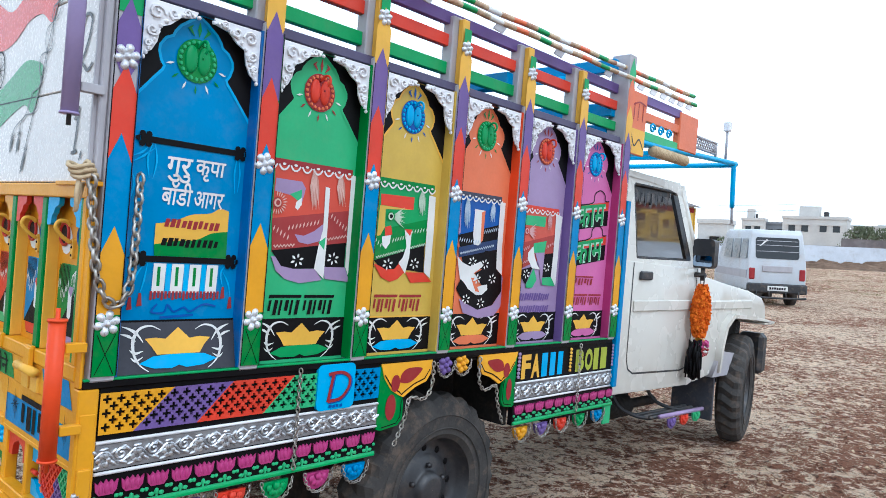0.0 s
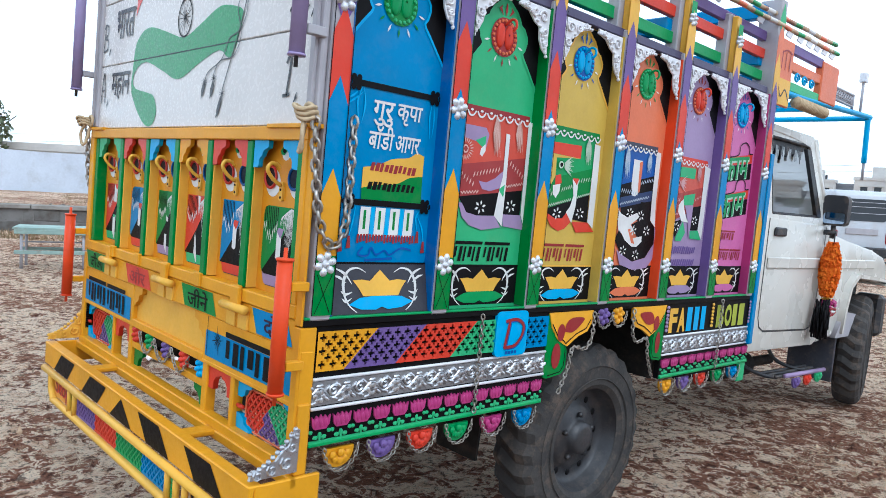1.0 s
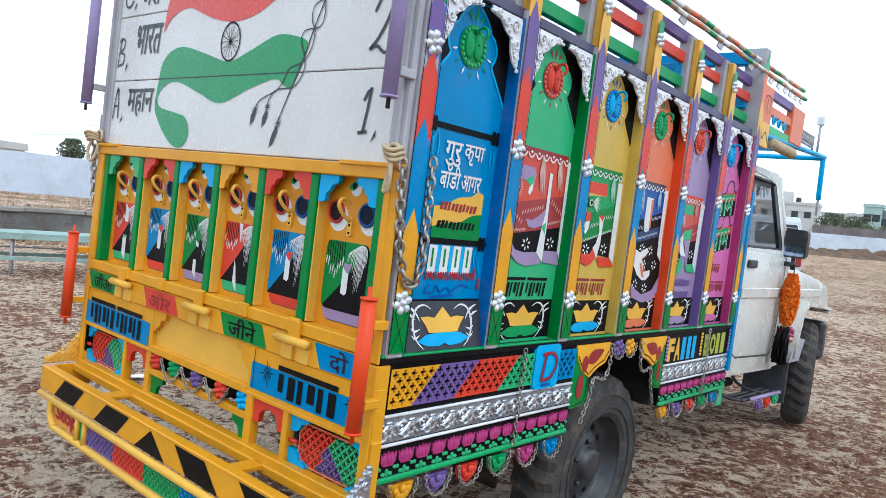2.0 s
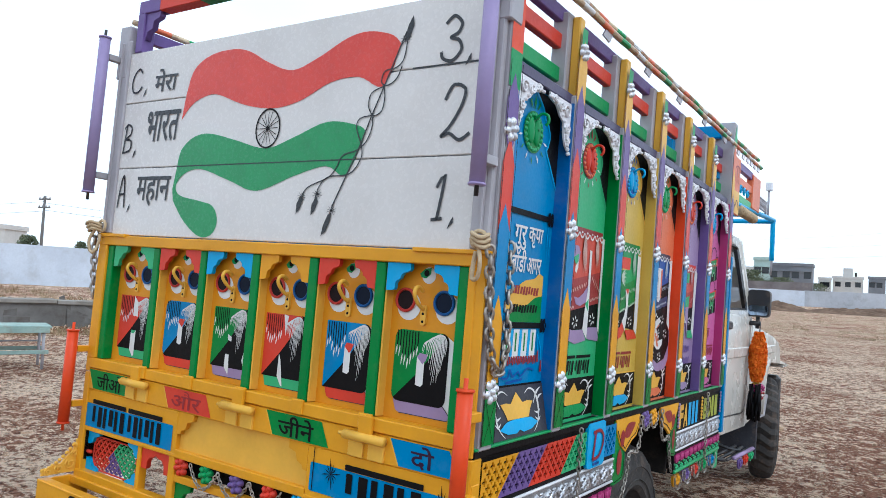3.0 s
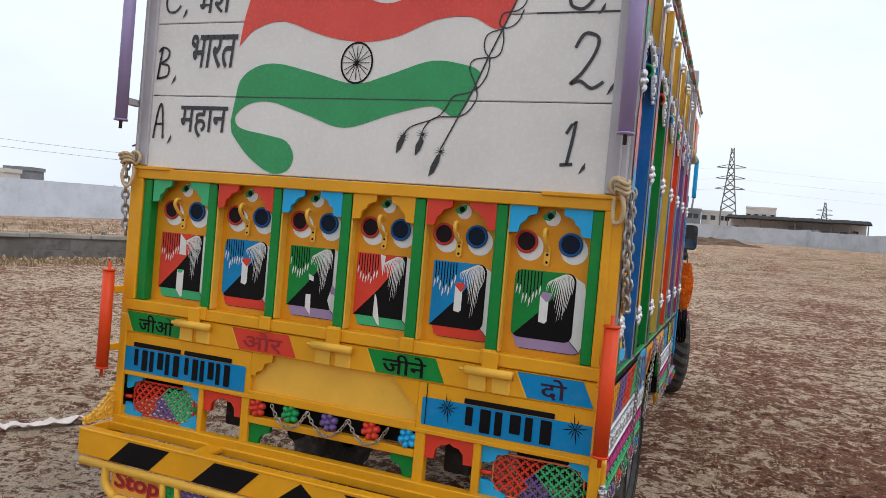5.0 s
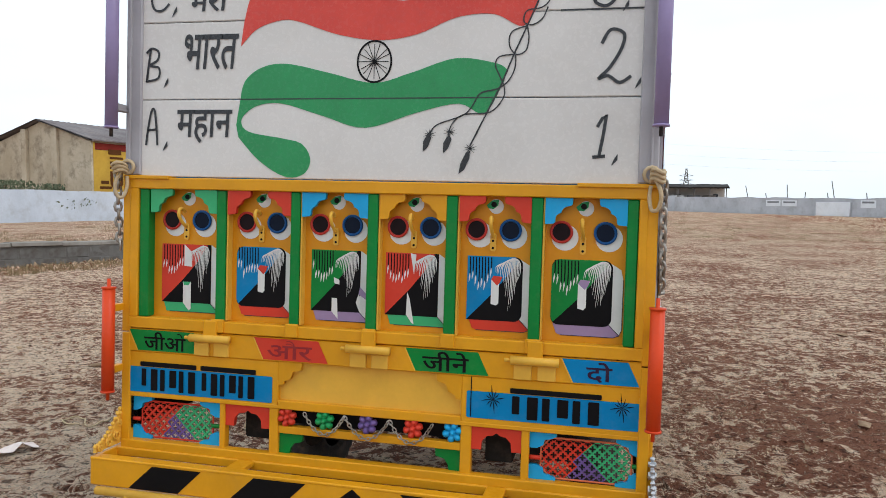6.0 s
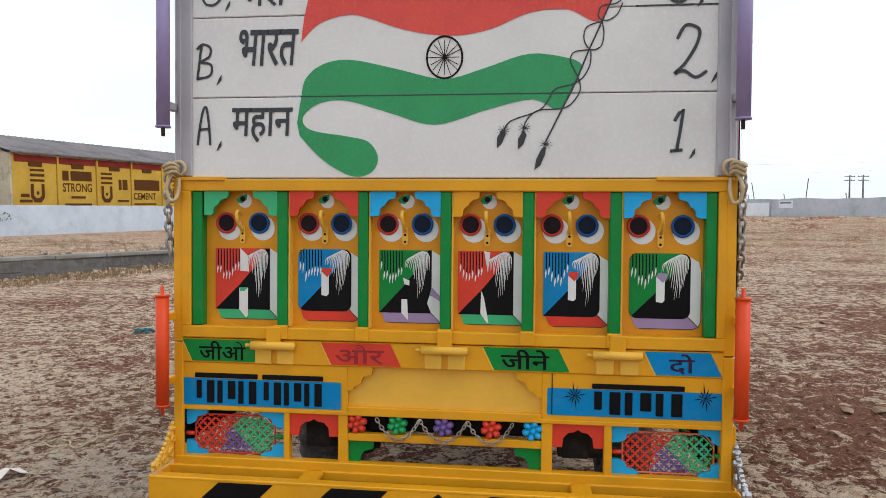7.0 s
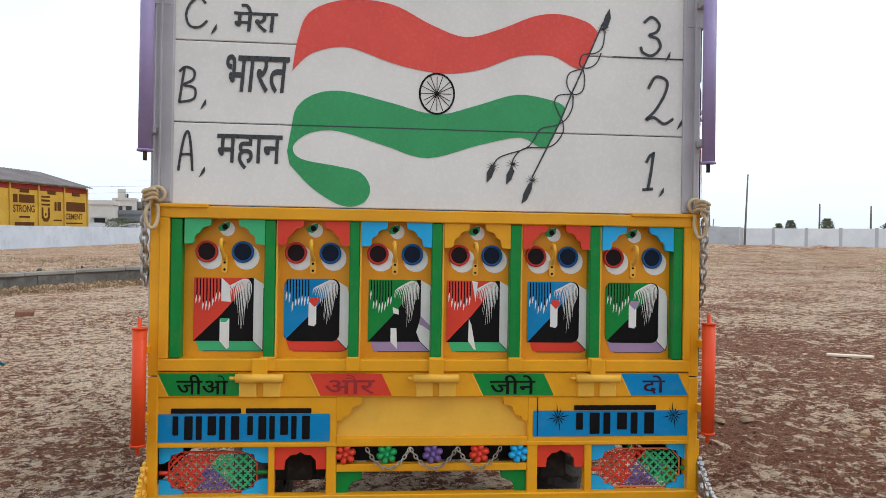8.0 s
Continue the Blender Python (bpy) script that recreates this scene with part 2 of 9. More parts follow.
def curve(pts, n=6):
    """A smooth line through points (Catmull-Rom)."""
    out = []
    for i in range(len(pts) - 1):
        p = [pts[max(i - 1, 0)], pts[i], pts[i + 1], pts[min(i + 2, len(pts) - 1)]]
        for k in range(n):
            t = k / n
            out.append(tuple(0.5 * (2 * p[1][j] + (p[2][j] - p[0][j]) * t + (2 * p[0][j] - 5 * p[1][j] + 4 * p[2][j] - p[3][j]) * t * t + (3 * p[1][j] - p[0][j] - 3 * p[2][j] + p[3][j]) * t ** 3) for j in range(len(p[1]))))
    out.append(tuple(pts[-1]))
    return out


_texts = {}


def letters(body, bold=0.0):
    """The outline of a piece of writing, as a flat mesh scaled into a unit box."""
    if (body, bold) not in _texts:
        cu = bpy.data.curves.new("writing", "FONT")
        cu.body, cu.offset, cu.resolution_u = body, bold, 3
        ob = bpy.data.objects.new("writing", cu)
        scene.collection.objects.link(ob)
        me = bpy.data.meshes.new_from_object(ob.evaluated_get(bpy.context.evaluated_depsgraph_get()))
        co = [tuple(v.co) for v in me.vertices]
        fa = [tuple(p.vertices) for p in me.polygons]
        x0, x1 = min(c[0] for c in co), max(c[0] for c in co)
        y0, y1 = min(c[1] for c in co), max(c[1] for c in co)
        _texts[body, bold] = ([((c[0] - x0) / (x1 - x0), (c[1] - y0) / (y1 - y0)) for c in co], fa)
        bpy.data.objects.remove(ob)
        bpy.data.curves.remove(cu)
        bpy.data.meshes.remove(me)
    return _texts[body, bold]


def write(bm, P, body, u0, u1, v0, v1, h, mi=0, bold=0.0, lean=0.0, cuts=()):
    """Writing fitted into a box on the surface P. cuts: (height, material) from the top down, for letters in bands of colour."""
    co, fa = letters(body, bold)
    t = bmesh.new()
    vs = [t.verts.new((u0 + (u1 - u0) * a + lean * b * (v1 - v0), v0 + (v1 - v0) * b, 0)) for a, b in co]
    for f in fa:
        try:
            t.faces.new([vs[i] for i in f])
        except ValueError:
            pass
    for v, _ in cuts:
        bmesh.ops.bisect_plane(t, geom=t.verts[:] + t.edges[:] + t.faces[:], plane_co=(0, v, 0), plane_no=(0, 1, 0))
    out = P(0, 0, 1) - P(0, 0, 0)
    for f in t.faces:
        c = f.calc_center_median()
        k = mi
        for v, km in cuts:
            if c.y < v:
                k = km
        try:
            g = bm.faces.new([bm.verts.new(P(v.co.x, v.co.y, h)) for v in f.verts])
        except ValueError:
            continue
        g.normal_update()
        if g.normal.dot(out) < 0:
            g.normal_flip()
        g.material_index = k
    t.free()


def finish(bm, name, mats, smooth=True, merge=False):
    if merge:
        bmesh.ops.remove_doubles(bm, verts=bm.verts[:], dist=0.0002)
    if smooth:
        for e in bm.edges:
            e.smooth = len(e.link_faces) != 2 or e.calc_face_angle(0) < 0.6
        for f in bm.faces:
            f.smooth = True
    me = bpy.data.meshes.new(name)
    bm.to_mesh(me)
    bm.free()
    for m in (mats if isinstance(mats, (list, tuple)) else [mats]):
        me.materials.append(m)
    return me


def part(name, bm, mats, parent=None, label="", smooth=True):
    """One mesh object under a thing or under a part."""
    ob = new(name, bm if isinstance(bm, bpy.types.Mesh) else finish(bm, name, mats, smooth))
    ob.parent = parent
    if label:
        tagged(ob, label)
    return ob


def thing(name, label, category, m=None, group="", kind=""):
    ob = new(name)
    ob.empty_display_size = 0.2
    if m is not None:
        ob.matrix_basis = m
    return tagged(ob, label, category, group, kind)


def B():
    return bmesh.new()

# ---- ground and surroundings ----
def soil():
    m = bpy.data.materials.new("dry_trodden_soil")
    m.use_nodes = True
    n, l = m.node_tree.nodes, m.node_tree.links
    p = n["Principled BSDF"]
    tc = n.new("ShaderNodeTexCoord")

    def tex(scale, detail, rough_=0.6, dist=0.0):
        t = n.new("ShaderNodeTexNoise")
        t.inputs["Scale"].default_value, t.inputs["Detail"].default_value, t.inputs["Roughness"].default_value, t.inputs["Distortion"].default_value = scale, detail, rough_, dist
        l.new(tc.outputs["Object"], t.inputs["Vector"])
        return t.outputs["Fac"]

    def ramp(sock, lo, hi, a=0.0, b=1.0):
        t = n.new("ShaderNodeMapRange")
        t.inputs["From Min"].default_value, t.inputs["From Max"].default_value = lo, hi
        t.inputs["To Min"].default_value, t.inputs["To Max"].default_value = a, b
        l.new(sock, t.inputs["Value"])
        return t.outputs["Result"]

    def mix(fac, a, b):
        t = n.new("ShaderNodeMix")
        t.data_type = "RGBA"
        for sock, v in ((t.inputs["Factor"], fac), (t.inputs["A"], a), (t.inputs["B"], b)):
            if isinstance(v, tuple):
                sock.default_value = v
            else:
                l.new(v, sock)
        return t.outputs["Result"]

    def mul(a, b):
        t = n.new("ShaderNodeMath")
        t.operation = "MULTIPLY"
        l.new(a, t.inputs[0])
        l.new(b, t.inputs[1])
        return t.outputs[0]

    wide, cover, patch, streak, clod, grain = tex(0.16, 3), tex(0.5, 4), tex(6.5, 9, 0.7, 0.6), tex(19.0, 8, 0.72, 0.8), tex(11.0, 7, 0.75, 0.4), tex(75, 4, 0.75)
    col = mix(ramp(wide, 0.38, 0.62), rgb(148, 95, 72), rgb(169, 118, 92))
    col = mix(ramp(clod, 0.52, 0.63, 0, 0.7), col, rgb(88, 52, 38))

    xyz = n.new("ShaderNodeSeparateXYZ")
    l.new(tc.outputs["Object"], xyz.inputs[0])
    side_bare = mul(ramp(xyz.outputs["X"], 0.3, 2.2, 0.0, 0.040), ramp(xyz.outputs["Y"], 12.0, 4.0, 0.2, 1.0))

    def level(sock, lo, hi, a, b):
        out = sock
        for bias in (ramp(cover, 0.36, 0.64, a, b), side_bare):
            t = n.new("ShaderNodeMath")
            t.operation = "SUBTRACT"
            l.new(out, t.inputs[0])
            l.new(bias, t.inputs[1])
            out = t.outputs[0]
        return ramp(out, lo, hi)

    pale = mix(ramp(clod, 0.4, 0.6), rgb(255, 230, 202), rgb(224, 180, 146))
    col = mix(level(patch, 0.508, 0.532, 0.035, -0.065), col, pale)
    col = mix(level(streak, 0.535, 0.56, 0.03, -0.03), col, rgb(252, 226, 198))
    # dark pockets: the small shadows between crusts and clods, put into the colour
    col = mix(ramp(streak, 0.445, 0.41, 0, 0.8), col, rgb(70, 42, 32))
    col = mix(ramp(grain, 0.54, 0.63, 0, 0.5), col, rgb(84, 54, 40))
    grassy = mul(ramp(xyz.outputs["Y"], 13.0, 28.0), ramp(cover, 0.42, 0.6, 0.05, 0.6))
    col = mix(mul(grassy, ramp(clod, 0.36, 0.6, 0.5, 1.0)), col, rgb(158, 130, 98))
    l.new(col, p.inputs["Base Color"])
    p.inputs["Roughness"].default_value = 0.95
    p.inputs["Specular IOR Level"].default_value = 0.15
    add = n.new("ShaderNodeMath")
    add.operation = "MULTIPLY_ADD"
    add.inputs[1].default_value = 2.5
    l.new(clod, add.inputs[0])
    l.new(grain, add.inputs[2])
    b = n.new("ShaderNodeBump")
    b.inputs["Strength"].default_value, b.inputs["Distance"].default_value = 1.0, 0.045
    l.new(add.outputs[0], b.inputs["Height"])
    l.new(b.outputs[0], p.inputs["Normal"])
    return m


SOIL = soil()
WHITEWALL = surface("whitewashed_wall", rgb(206, 212, 222), rgb(192, 198, 208), rough=0.9, big=0.6, fine=12, bump=0.1, grime=rgb(150, 146, 140), grime_amount=0.35, spec=0.1)
PANELWALL = surface("whitewashed_panels", rgb(236, 239, 243), rgb(222, 226, 232), rough=0.9, big=0.6, fine=12, bump=0.1, grime=rgb(190, 186, 178), grime_amount=0.25, spec=0.1)
CEMENT = surface("weathered_cement", rgb(132, 128, 124), rgb(104, 100, 96), rough=0.95, big=1.2, fine=14, bump=0.4, grime=rgb(84, 74, 64), grime_amount=0.75, spec=0.1, per_piece=0.14)
GREYWALL = surface("grey_block_wall", rgb(196, 199, 205), rgb(178, 181, 187), rough=0.95, big=0.4, fine=6, bump=0.2, grime=rgb(120, 118, 114), grime_amount=0.4, spec=0.1)
WEED = surface("dry_weeds", rgb(162, 136, 104), rgb(128, 112, 82), rough=0.95, big=3, fine=30, bump=0.2, spec=0.1)
FIELDGRASS = surface("olive_dry_grass", rgb(166, 150, 104), rgb(136, 126, 84), rough=0.95, big=3, fine=30, bump=0.2, spec=0.1)
STRAW = surface("bleached_straw_and_clods", rgb(204, 178, 148), rgb(150, 118, 92), rough=0.95, big=8, fine=60, bump=0.2, spec=0.1)
TREE = surface("dusty_leaves", rgb(84, 94, 72), rgb(116, 120, 96), rough=0.9, big=2, fine=18, bump=0.2, spec=0.15)
BARK = surface("bark", rgb(92, 78, 64), rgb(70, 58, 48), rough=0.95, big=4, fine=30, bump=0.4, spec=0.1)
HOUSE = surface("pale_house_plaster", rgb(206, 202, 196), rgb(190, 186, 182), rough=0.9, big=0.3, fine=4, bump=0.05, spec=0.1)
HOUSETEAL = surface("pale_teal_house_paint", rgb(178, 196, 190), rgb(158, 178, 172), rough=0.9, big=0.3, fine=4, bump=0.05, spec=0.1)
HOUSEGREY = surface("grey_house_cement", rgb(136, 138, 142), rgb(116, 118, 124), rough=0.9, big=0.3, fine=4, bump=0.05, spec=0.1)
OLDPLASTER = surface("stained_cream_plaster", rgb(204, 190, 168), rgb(178, 162, 138), rough=0.95, big=0.45, fine=5, bump=0.1, grime=rgb(92, 78, 64), grime_amount=0.75, spec=0.1)
ROOFGREY = surface("weathered_roof_sheet", rgb(128, 122, 122), rgb(104, 96, 96), rough=0.85, big=0.5, fine=6, bump=0.15, grime=rgb(150, 138, 130), grime_amount=0.5, spec=0.2)
ADYELLOW = surface("yellow_wall_paint", rgb(206, 166, 70), rgb(190, 150, 62), rough=0.85, big=0.5, fine=6, bump=0.05, grime=rgb(150, 110, 50), grime_amount=0.3, spec=0.1)
ADRED = surface("oxide_red_wall_paint", rgb(150, 58, 48), rgb(130, 48, 42), rough=0.85, big=0.5, fine=6, bump=0.05, spec=0.1)
ADBROWN = surface("brown_sign_paint", rgb(98, 60, 30), rgb(88, 54, 28), rough=0.85, big=1, fine=10, bump=0.0, spec=0.1)
POLEGREY = surface("weathered_pole", rgb(120, 116, 112), rgb(100, 98, 96), rough=0.8, big=1, fine=20, bump=0.1)
TEAL = surface("faded_teal_paint", rgb(158, 178, 168), rgb(132, 156, 148), rough=0.75, big=3, fine=30, bump=0.15, grime=rgb(120, 96, 72), grime_amount=0.5)
VANPAINT = surface("silver_white_van_paint", rgb(196, 199, 204), rgb(180, 183, 188), rough=0.3, big=1, fine=60, bump=0.0, grime=DUST, grime_amount=0.3)
WOODRAW = surface("raw_plank_wood", rgb(240, 220, 200), rgb(226, 200, 176), rough=0.8, big=6, fine=60, bump=0.2, stretch=(1, 8, 8))


# the low wall's bent line, and the height of its foot along it
LEDGE = [(-15.6, -6.0), (-14.3, 3.0), (-12.6, 8.0), (-10.6, 12.2), (-9.3, 15.6), (-7.4, 18.2), (-4.6, 20.5)]


def terrain(x, y):
    """The lie of the land: the field rises gently, and is banked up behind the low wall."""
    step = lambda t: np.clip(t, 0, 1) ** 2 * (3 - 2 * np.clip(t, 0, 1))
    rise = 0.20 * step((y - 13.0) / 40.0) * step((x + 22.0) / 14.0)
    edge = np.interp(y, [-30.0] + [q[1] for q in LEDGE], [-19.1] + [q[0] for q in LEDGE])
    bank = (0.36 - 0.18 * step((y - 7.0) / 11.0) - 0.22 * step((y - 22.0) / 30.0)) * step((edge - x - 0.12) / 0.7)
    return np.maximum(rise, bank + 0.25 * rise)


def relief(x, y):
    """The soil's relief: shallow waves, clods and crumbs, flatter under the truck."""
    d = math.hypot(x, y)
    if d > 45:
        return -0.004
    z = noise.noise((x * 0.7, y * 0.7, 0)) * 0.018
    if d < 12:
        z += noise.noise((x * 3.1, y * 3.1, 3)) * 0.014
        z += (0.35 - abs(noise.noise((x * 7.5, y * 7.5, 5)))) * 0.028
    if d < 5:
        z += noise.noise((x * 17, y * 17, 9)) * 0.008
    if -1.1 < x < 1.1 and -0.3 < y < 5.6:
        z *= 0.35
    return z - 0.008


def soil_height(x, y):
    return relief(x, y) + (float(terrain(x, y)) if y > 11 or x < -9 else 0.0)


def ground_sheet():
    """One sheet to the horizon, finest round the truck, with clods and shallow ruts."""
    N = 640
    c = 1.25 * np.sinh(np.linspace(-1, 1, N + 1) * 8.47)
    xs, ys = c + 0.4, c + 1.2
    X, Y = np.meshgrid(xs, ys)
    Z = terrain(X, Y) - 0.004
    near = np.hypot(X, Y) < 45
    for j, i in np.argwhere(near):
        Z[j, i] += 0.004 + relief(float(X[j, i]), float(Y[j, i]))
    co = np.stack([X, Y, Z], -1).reshape(-1, 3)
    k = np.arange(N * (N + 1)).reshape(N, N + 1)[:, :N].ravel()
    quads = np.stack([k, k + 1, k + N + 2, k + N + 1], -1)
    me = bpy.data.meshes.new("ground")
    me.from_pydata(co.tolist(), [], quads.tolist())
    me.polygons.foreach_set("use_smooth", [True] * len(me.polygons))
    me.materials.append(SOIL)
    return tagged(new("ground", me), "bare brown trodden soil with bleached straw patches", "ground", kind="structure")


ground_sheet()


def scatter(name, label, category, mats, count, where, shape, seed):
    """Many small things on the ground in one mesh."""
    rnd = random.Random(seed)
    bm = B()
    for _ in range(count):
        x, y = where(rnd)
        shape(bm, rnd, x, y)
    me = bpy.data.meshes.new(name)
    bm.to_mesh(me)
    bm.free()
    for m in mats:
        me.materials.append(m)
    return tagged(new(name, me), label, category, kind="stuff")


def around_truck(r):
    while True:
        a = r.uniform(0, 2 * math.pi)
        d = 0.6 + 14 * r.random() ** 1.4
        x, y = d * math.cos(a), 2.5 + d * 1.3 * math.sin(a)
        if not (-1.0 < x < 1.0 and -0.4 < y < 5.4):
            return x, y


def stone_shape(bm, r, x, y):
    s = r.uniform(0.005, 0.016) * (1 + (r.random() > 0.985) * 1.5)
    q = Matrix.Translation((x, y, soil_height(x, y) + s * 0.25)) @ Euler((r.uniform(0, 3), r.uniform(0, 3), r.uniform(0, 3))).to_matrix().to_4x4() @ Matrix.Diagonal((s * r.uniform(0.7, 1.6), s, s * r.uniform(0.4, 0.8), 1))
    v = [bm.verts.new(q @ Vector(c)) for c in ((1, 0, 0), (-1, 0.1, 0), (0, 1, 0.1), (0.1, -1, 0), (0, 0, 1), (0, 0.1, -1))]
    k = r.randrange(2)
    for t in ((0, 2, 4), (2, 1, 4), (1, 3, 4), (3, 0, 4), (2, 0, 5), (1, 2, 5), (3, 1, 5), (0, 3, 5)):
        bm.faces.new([v[i] for i in t]).material_index = k


def straw_shape(bm, r, x, y):
    a0 = r.uniform(0, 6.3)
    for _ in range(r.randint(3, 6)):
        a = a0 + r.uniform(-0.7, 0.7)
        ln, w = r.uniform(0.02, 0.075), r.uniform(0.0012, 0.003)
        px, py = x + r.uniform(-0.05, 0.05), y + r.uniform(-0.05, 0.05)
        dx, dy = math.cos(a), math.sin(a)
        z0 = soil_height(px, py) + 0.004
        z1 = z0 + r.uniform(0.002, 0.025)
        vs = [bm.verts.new(c) for c in ((px - dy * w, py + dx * w, z0), (px + dy * w, py - dx * w, z0), (px + dx * ln, py + dy * ln, z1))]
        bm.faces.new(vs).material_index = 0


scatter("scattered_stones", "small brown stones and clods lying on soil", "stones", [STRAW, SOIL], 12000, around_truck, stone_shape, 3)
scatter("scattered_straw", "bleached straw bits trodden into soil", "straw", [STRAW], 13000, around_truck, straw_shape, 4)


def tuft_shape(bm, r, x, y):
    for _ in range(r.randint(7, 14)):
        a = r.uniform(0, 6.3)
        ln, w = r.uniform(0.04, 0.15), r.uniform(0.004, 0.010)
        px, py = x + r.uniform(-0.12, 0.12), y + r.uniform(-0.12, 0.12)
        dx, dy = math.cos(a) * 0.4, math.sin(a) * 0.4
        z = soil_height(px, py)
        vs = [bm.verts.new(c) for c in ((px - dy * w * 2, py + dx * w * 2, z), (px + dy * w * 2, py - dx * w * 2, z), (px + dx * ln, py + dy * ln, z + ln))]
        bm.faces.new(vs)


LEDGE_LENGTH = sum(math.dist(a, b) for a, b in zip(LEDGE, LEDGE[1:]))


def along_ledge(t, o=0.0):
    """The point t metres along the low wall and o metres behind it, and the wall's heading there."""
    for a, b in zip(LEDGE, LEDGE[1:]):
        ln = math.dist(a, b)
        if t <= ln or b is LEDGE[-1]:
            dx, dy = (b[0] - a[0]) / ln, (b[1] - a[1]) / ln
            return a[0] + dx * t - dy * o, a[1] + dy * t + dx * o, math.atan2(dy, dx)
        t -= ln


def ledge_drop(t):
    return -0.19 * min(max((t - 13) / 10, 0), 1)


WALL_A, WALL_B = Vector((-33.5, -25.0, 0.57)), Vector((-22.0, 72.0, -0.20))


def low_tuft_shape(bm, r, x, y):
    for _ in range(r.randint(8, 16)):
        a = r.uniform(0, 6.3)
        ln, w = r.uniform(0.02, 0.08), r.uniform(0.006, 0.014)
        px, py = x + r.uniform(-0.22, 0.22), y + r.uniform(-0.22, 0.22)
        dx, dy = math.cos(a) * 0.8, math.sin(a) * 0.8
        z = soil_height(px, py)
        bm.faces.new([bm.verts.new(c) for c in ((px - dy * w, py + dx * w, z), (px + dy * w, py - dx * w, z), (px + dx * ln, py + dy * ln, z + ln))])


def near_ledge(r):
    t, o = LEDGE_LENGTH * r.random(), r.uniform(-1.8, -0.2)
    if r.random() < 0.5:
        o = r.uniform(1.6, 14)
    return along_ledge(t, o)[:2]


def foot_of_ledge(r):
    return along_ledge(LEDGE_LENGTH * r.random(), -0.18 - 1.3 * r.random() ** 2)[:2]


def clod_shape(bm, r, x, y):
    s = r.uniform(0.02, 0.075)
    q = Matrix.Translation((x, y, soil_height(x, y) + s * 0.3)) @ Euler((r.uniform(0, 3), r.uniform(0, 3), r.uniform(0, 3))).to_matrix().to_4x4() @ Matrix.Diagonal((s * r.uniform(0.7, 1.6), s, s * r.uniform(0.5, 0.9), 1))
    v = [bm.verts.new(q @ Vector(c)) for c in ((1, 0, 0), (-1, 0.1, 0), (0, 1, 0.1), (0.1, -1, 0), (0, 0, 1), (0, 0.1, -1))]
    k = int(r.random() < 0.7)
    for t in ((0, 2, 4), (2, 1, 4), (1, 3, 4), (3, 0, 4), (2, 0, 5), (1, 2, 5), (3, 1, 5), (0, 3, 5)):
        bm.faces.new([v[i] for i in t]).material_index = k


def right_field(r):
    a = radians(r.uniform(-22, 55))
    d = 27 + 55 * r.random() ** 1.2
    return d * math.sin(a) + 2, d * math.cos(a)


scatter("dry_weed_tufts", "dry yellow weed tufts along a low wall", "weeds", [WEED], 3000, near_ledge, tuft_shape, 5)
scatter("field_grass", "sparse low dry grass on a field", "grass", [FIELDGRASS], 3600, right_field, low_tuft_shape, 6)
scatter("wall_foot_clods", "soil clods and dry litter heaped along a low wall", "clods", [STRAW, SOIL], 1500, foot_of_ledge, clod_shape, 8)
scatter("dry_grass_tufts", "sparse dry grass tufts on open ground", "grass", [WEED], 1800, right_field, low_tuft_shape, 6)


def run_wall(name, label, a, b, height, thick, mat, coping=0.0, posts=0.0, post_mat=None, rough=0.0, kind="structure"):
    """A straight boundary wall with an uneven top, and posts where it has them."""
    a, b = Vector(a), Vector(b)
    ln = (b - a).length
    d = (b - a).normalized()
    nrm = Vector((-d.y, d.x, 0))
    bm = B()
    n = max(int(ln / 1.2), 2)
    cols = []
    for i in range(n + 1):
        p = a + d * (ln * i / n)
        h = height + (noise.noise((p.x * 0.5, p.y * 0.5, 7)) * rough)
        cols.append([bm.verts.new(p + nrm * s * thick / 2 + Vector((0, 0, z))) for s, z in ((-1, -0.5), (-1, h), (1, h), (1, -0.5))])
    for i in range(n):
        for k in range(3):
            bm.faces.new((cols[i][k], cols[i + 1][k], cols[i + 1][k + 1], cols[i][k + 1]))
    bm.faces.new(cols[0])
    bm.faces.new(cols[-1][::-1])
    ob = tagged(new(name, finish(bm, name, mat, smooth=False)), label, "wall", kind=kind)
    if posts:
        k = 0.0
        pm = None
        while k < ln:
            p = a + d * k
            if pm is None:
                t = B()
                box(t, -0.11, 0.11, -0.12, 0.12, 0, height + 0.06, 0.01)
                pm = finish(t, "post", post_mat, smooth=False)
            o = new("post", pm)
            o.parent = ob
            o.location = p
            o.rotation_euler[2] = math.atan2(d.y, d.x)
            k += posts
    return ob


run_wall("wall_white", "long whitewashed boundary wall beyond the yard", WALL_A, WALL_B, 1.62, 0.25, WHITEWALL, rough=0.05)
run_wall("wall_far", "distant whitewashed boundary wall behind the field", (-37, 77.5, 0.2), (-10, 92, 0.2), 1.78, 0.3, WHITEWALL, rough=0.05)
run_wall("wall_field", "grey block boundary wall at the field's end", (-10, 92, 0.3), (9, 87, 0.3), 1.74, 0.3, GREYWALL, rough=0.1)
FIELD_A, FIELD_B = Vector((9, 87, 0.25)), Vector((28.7, 53.8, 0.1))
run_wall("wall_field_east", "grey block boundary wall along the field", FIELD_A, FIELD_B, 1.62, 0.3, GREYWALL, rough=0.1)
run_wall("wall_panels", "whitewashed panel wall with grey concrete posts", (28.6, 53.2, 0.1), (52, 35.0, 0.1), 1.5, 0.2, PANELWALL, posts=2.3, post_mat=GREYWALL)


run_wall("wall_compound", "dark weathered compound wall before the houses", (-22.6, 100.5, 0.2), (-10.6, 103.5, 0.2), 2.85, 0.3, ROOFGREY, rough=0.15)


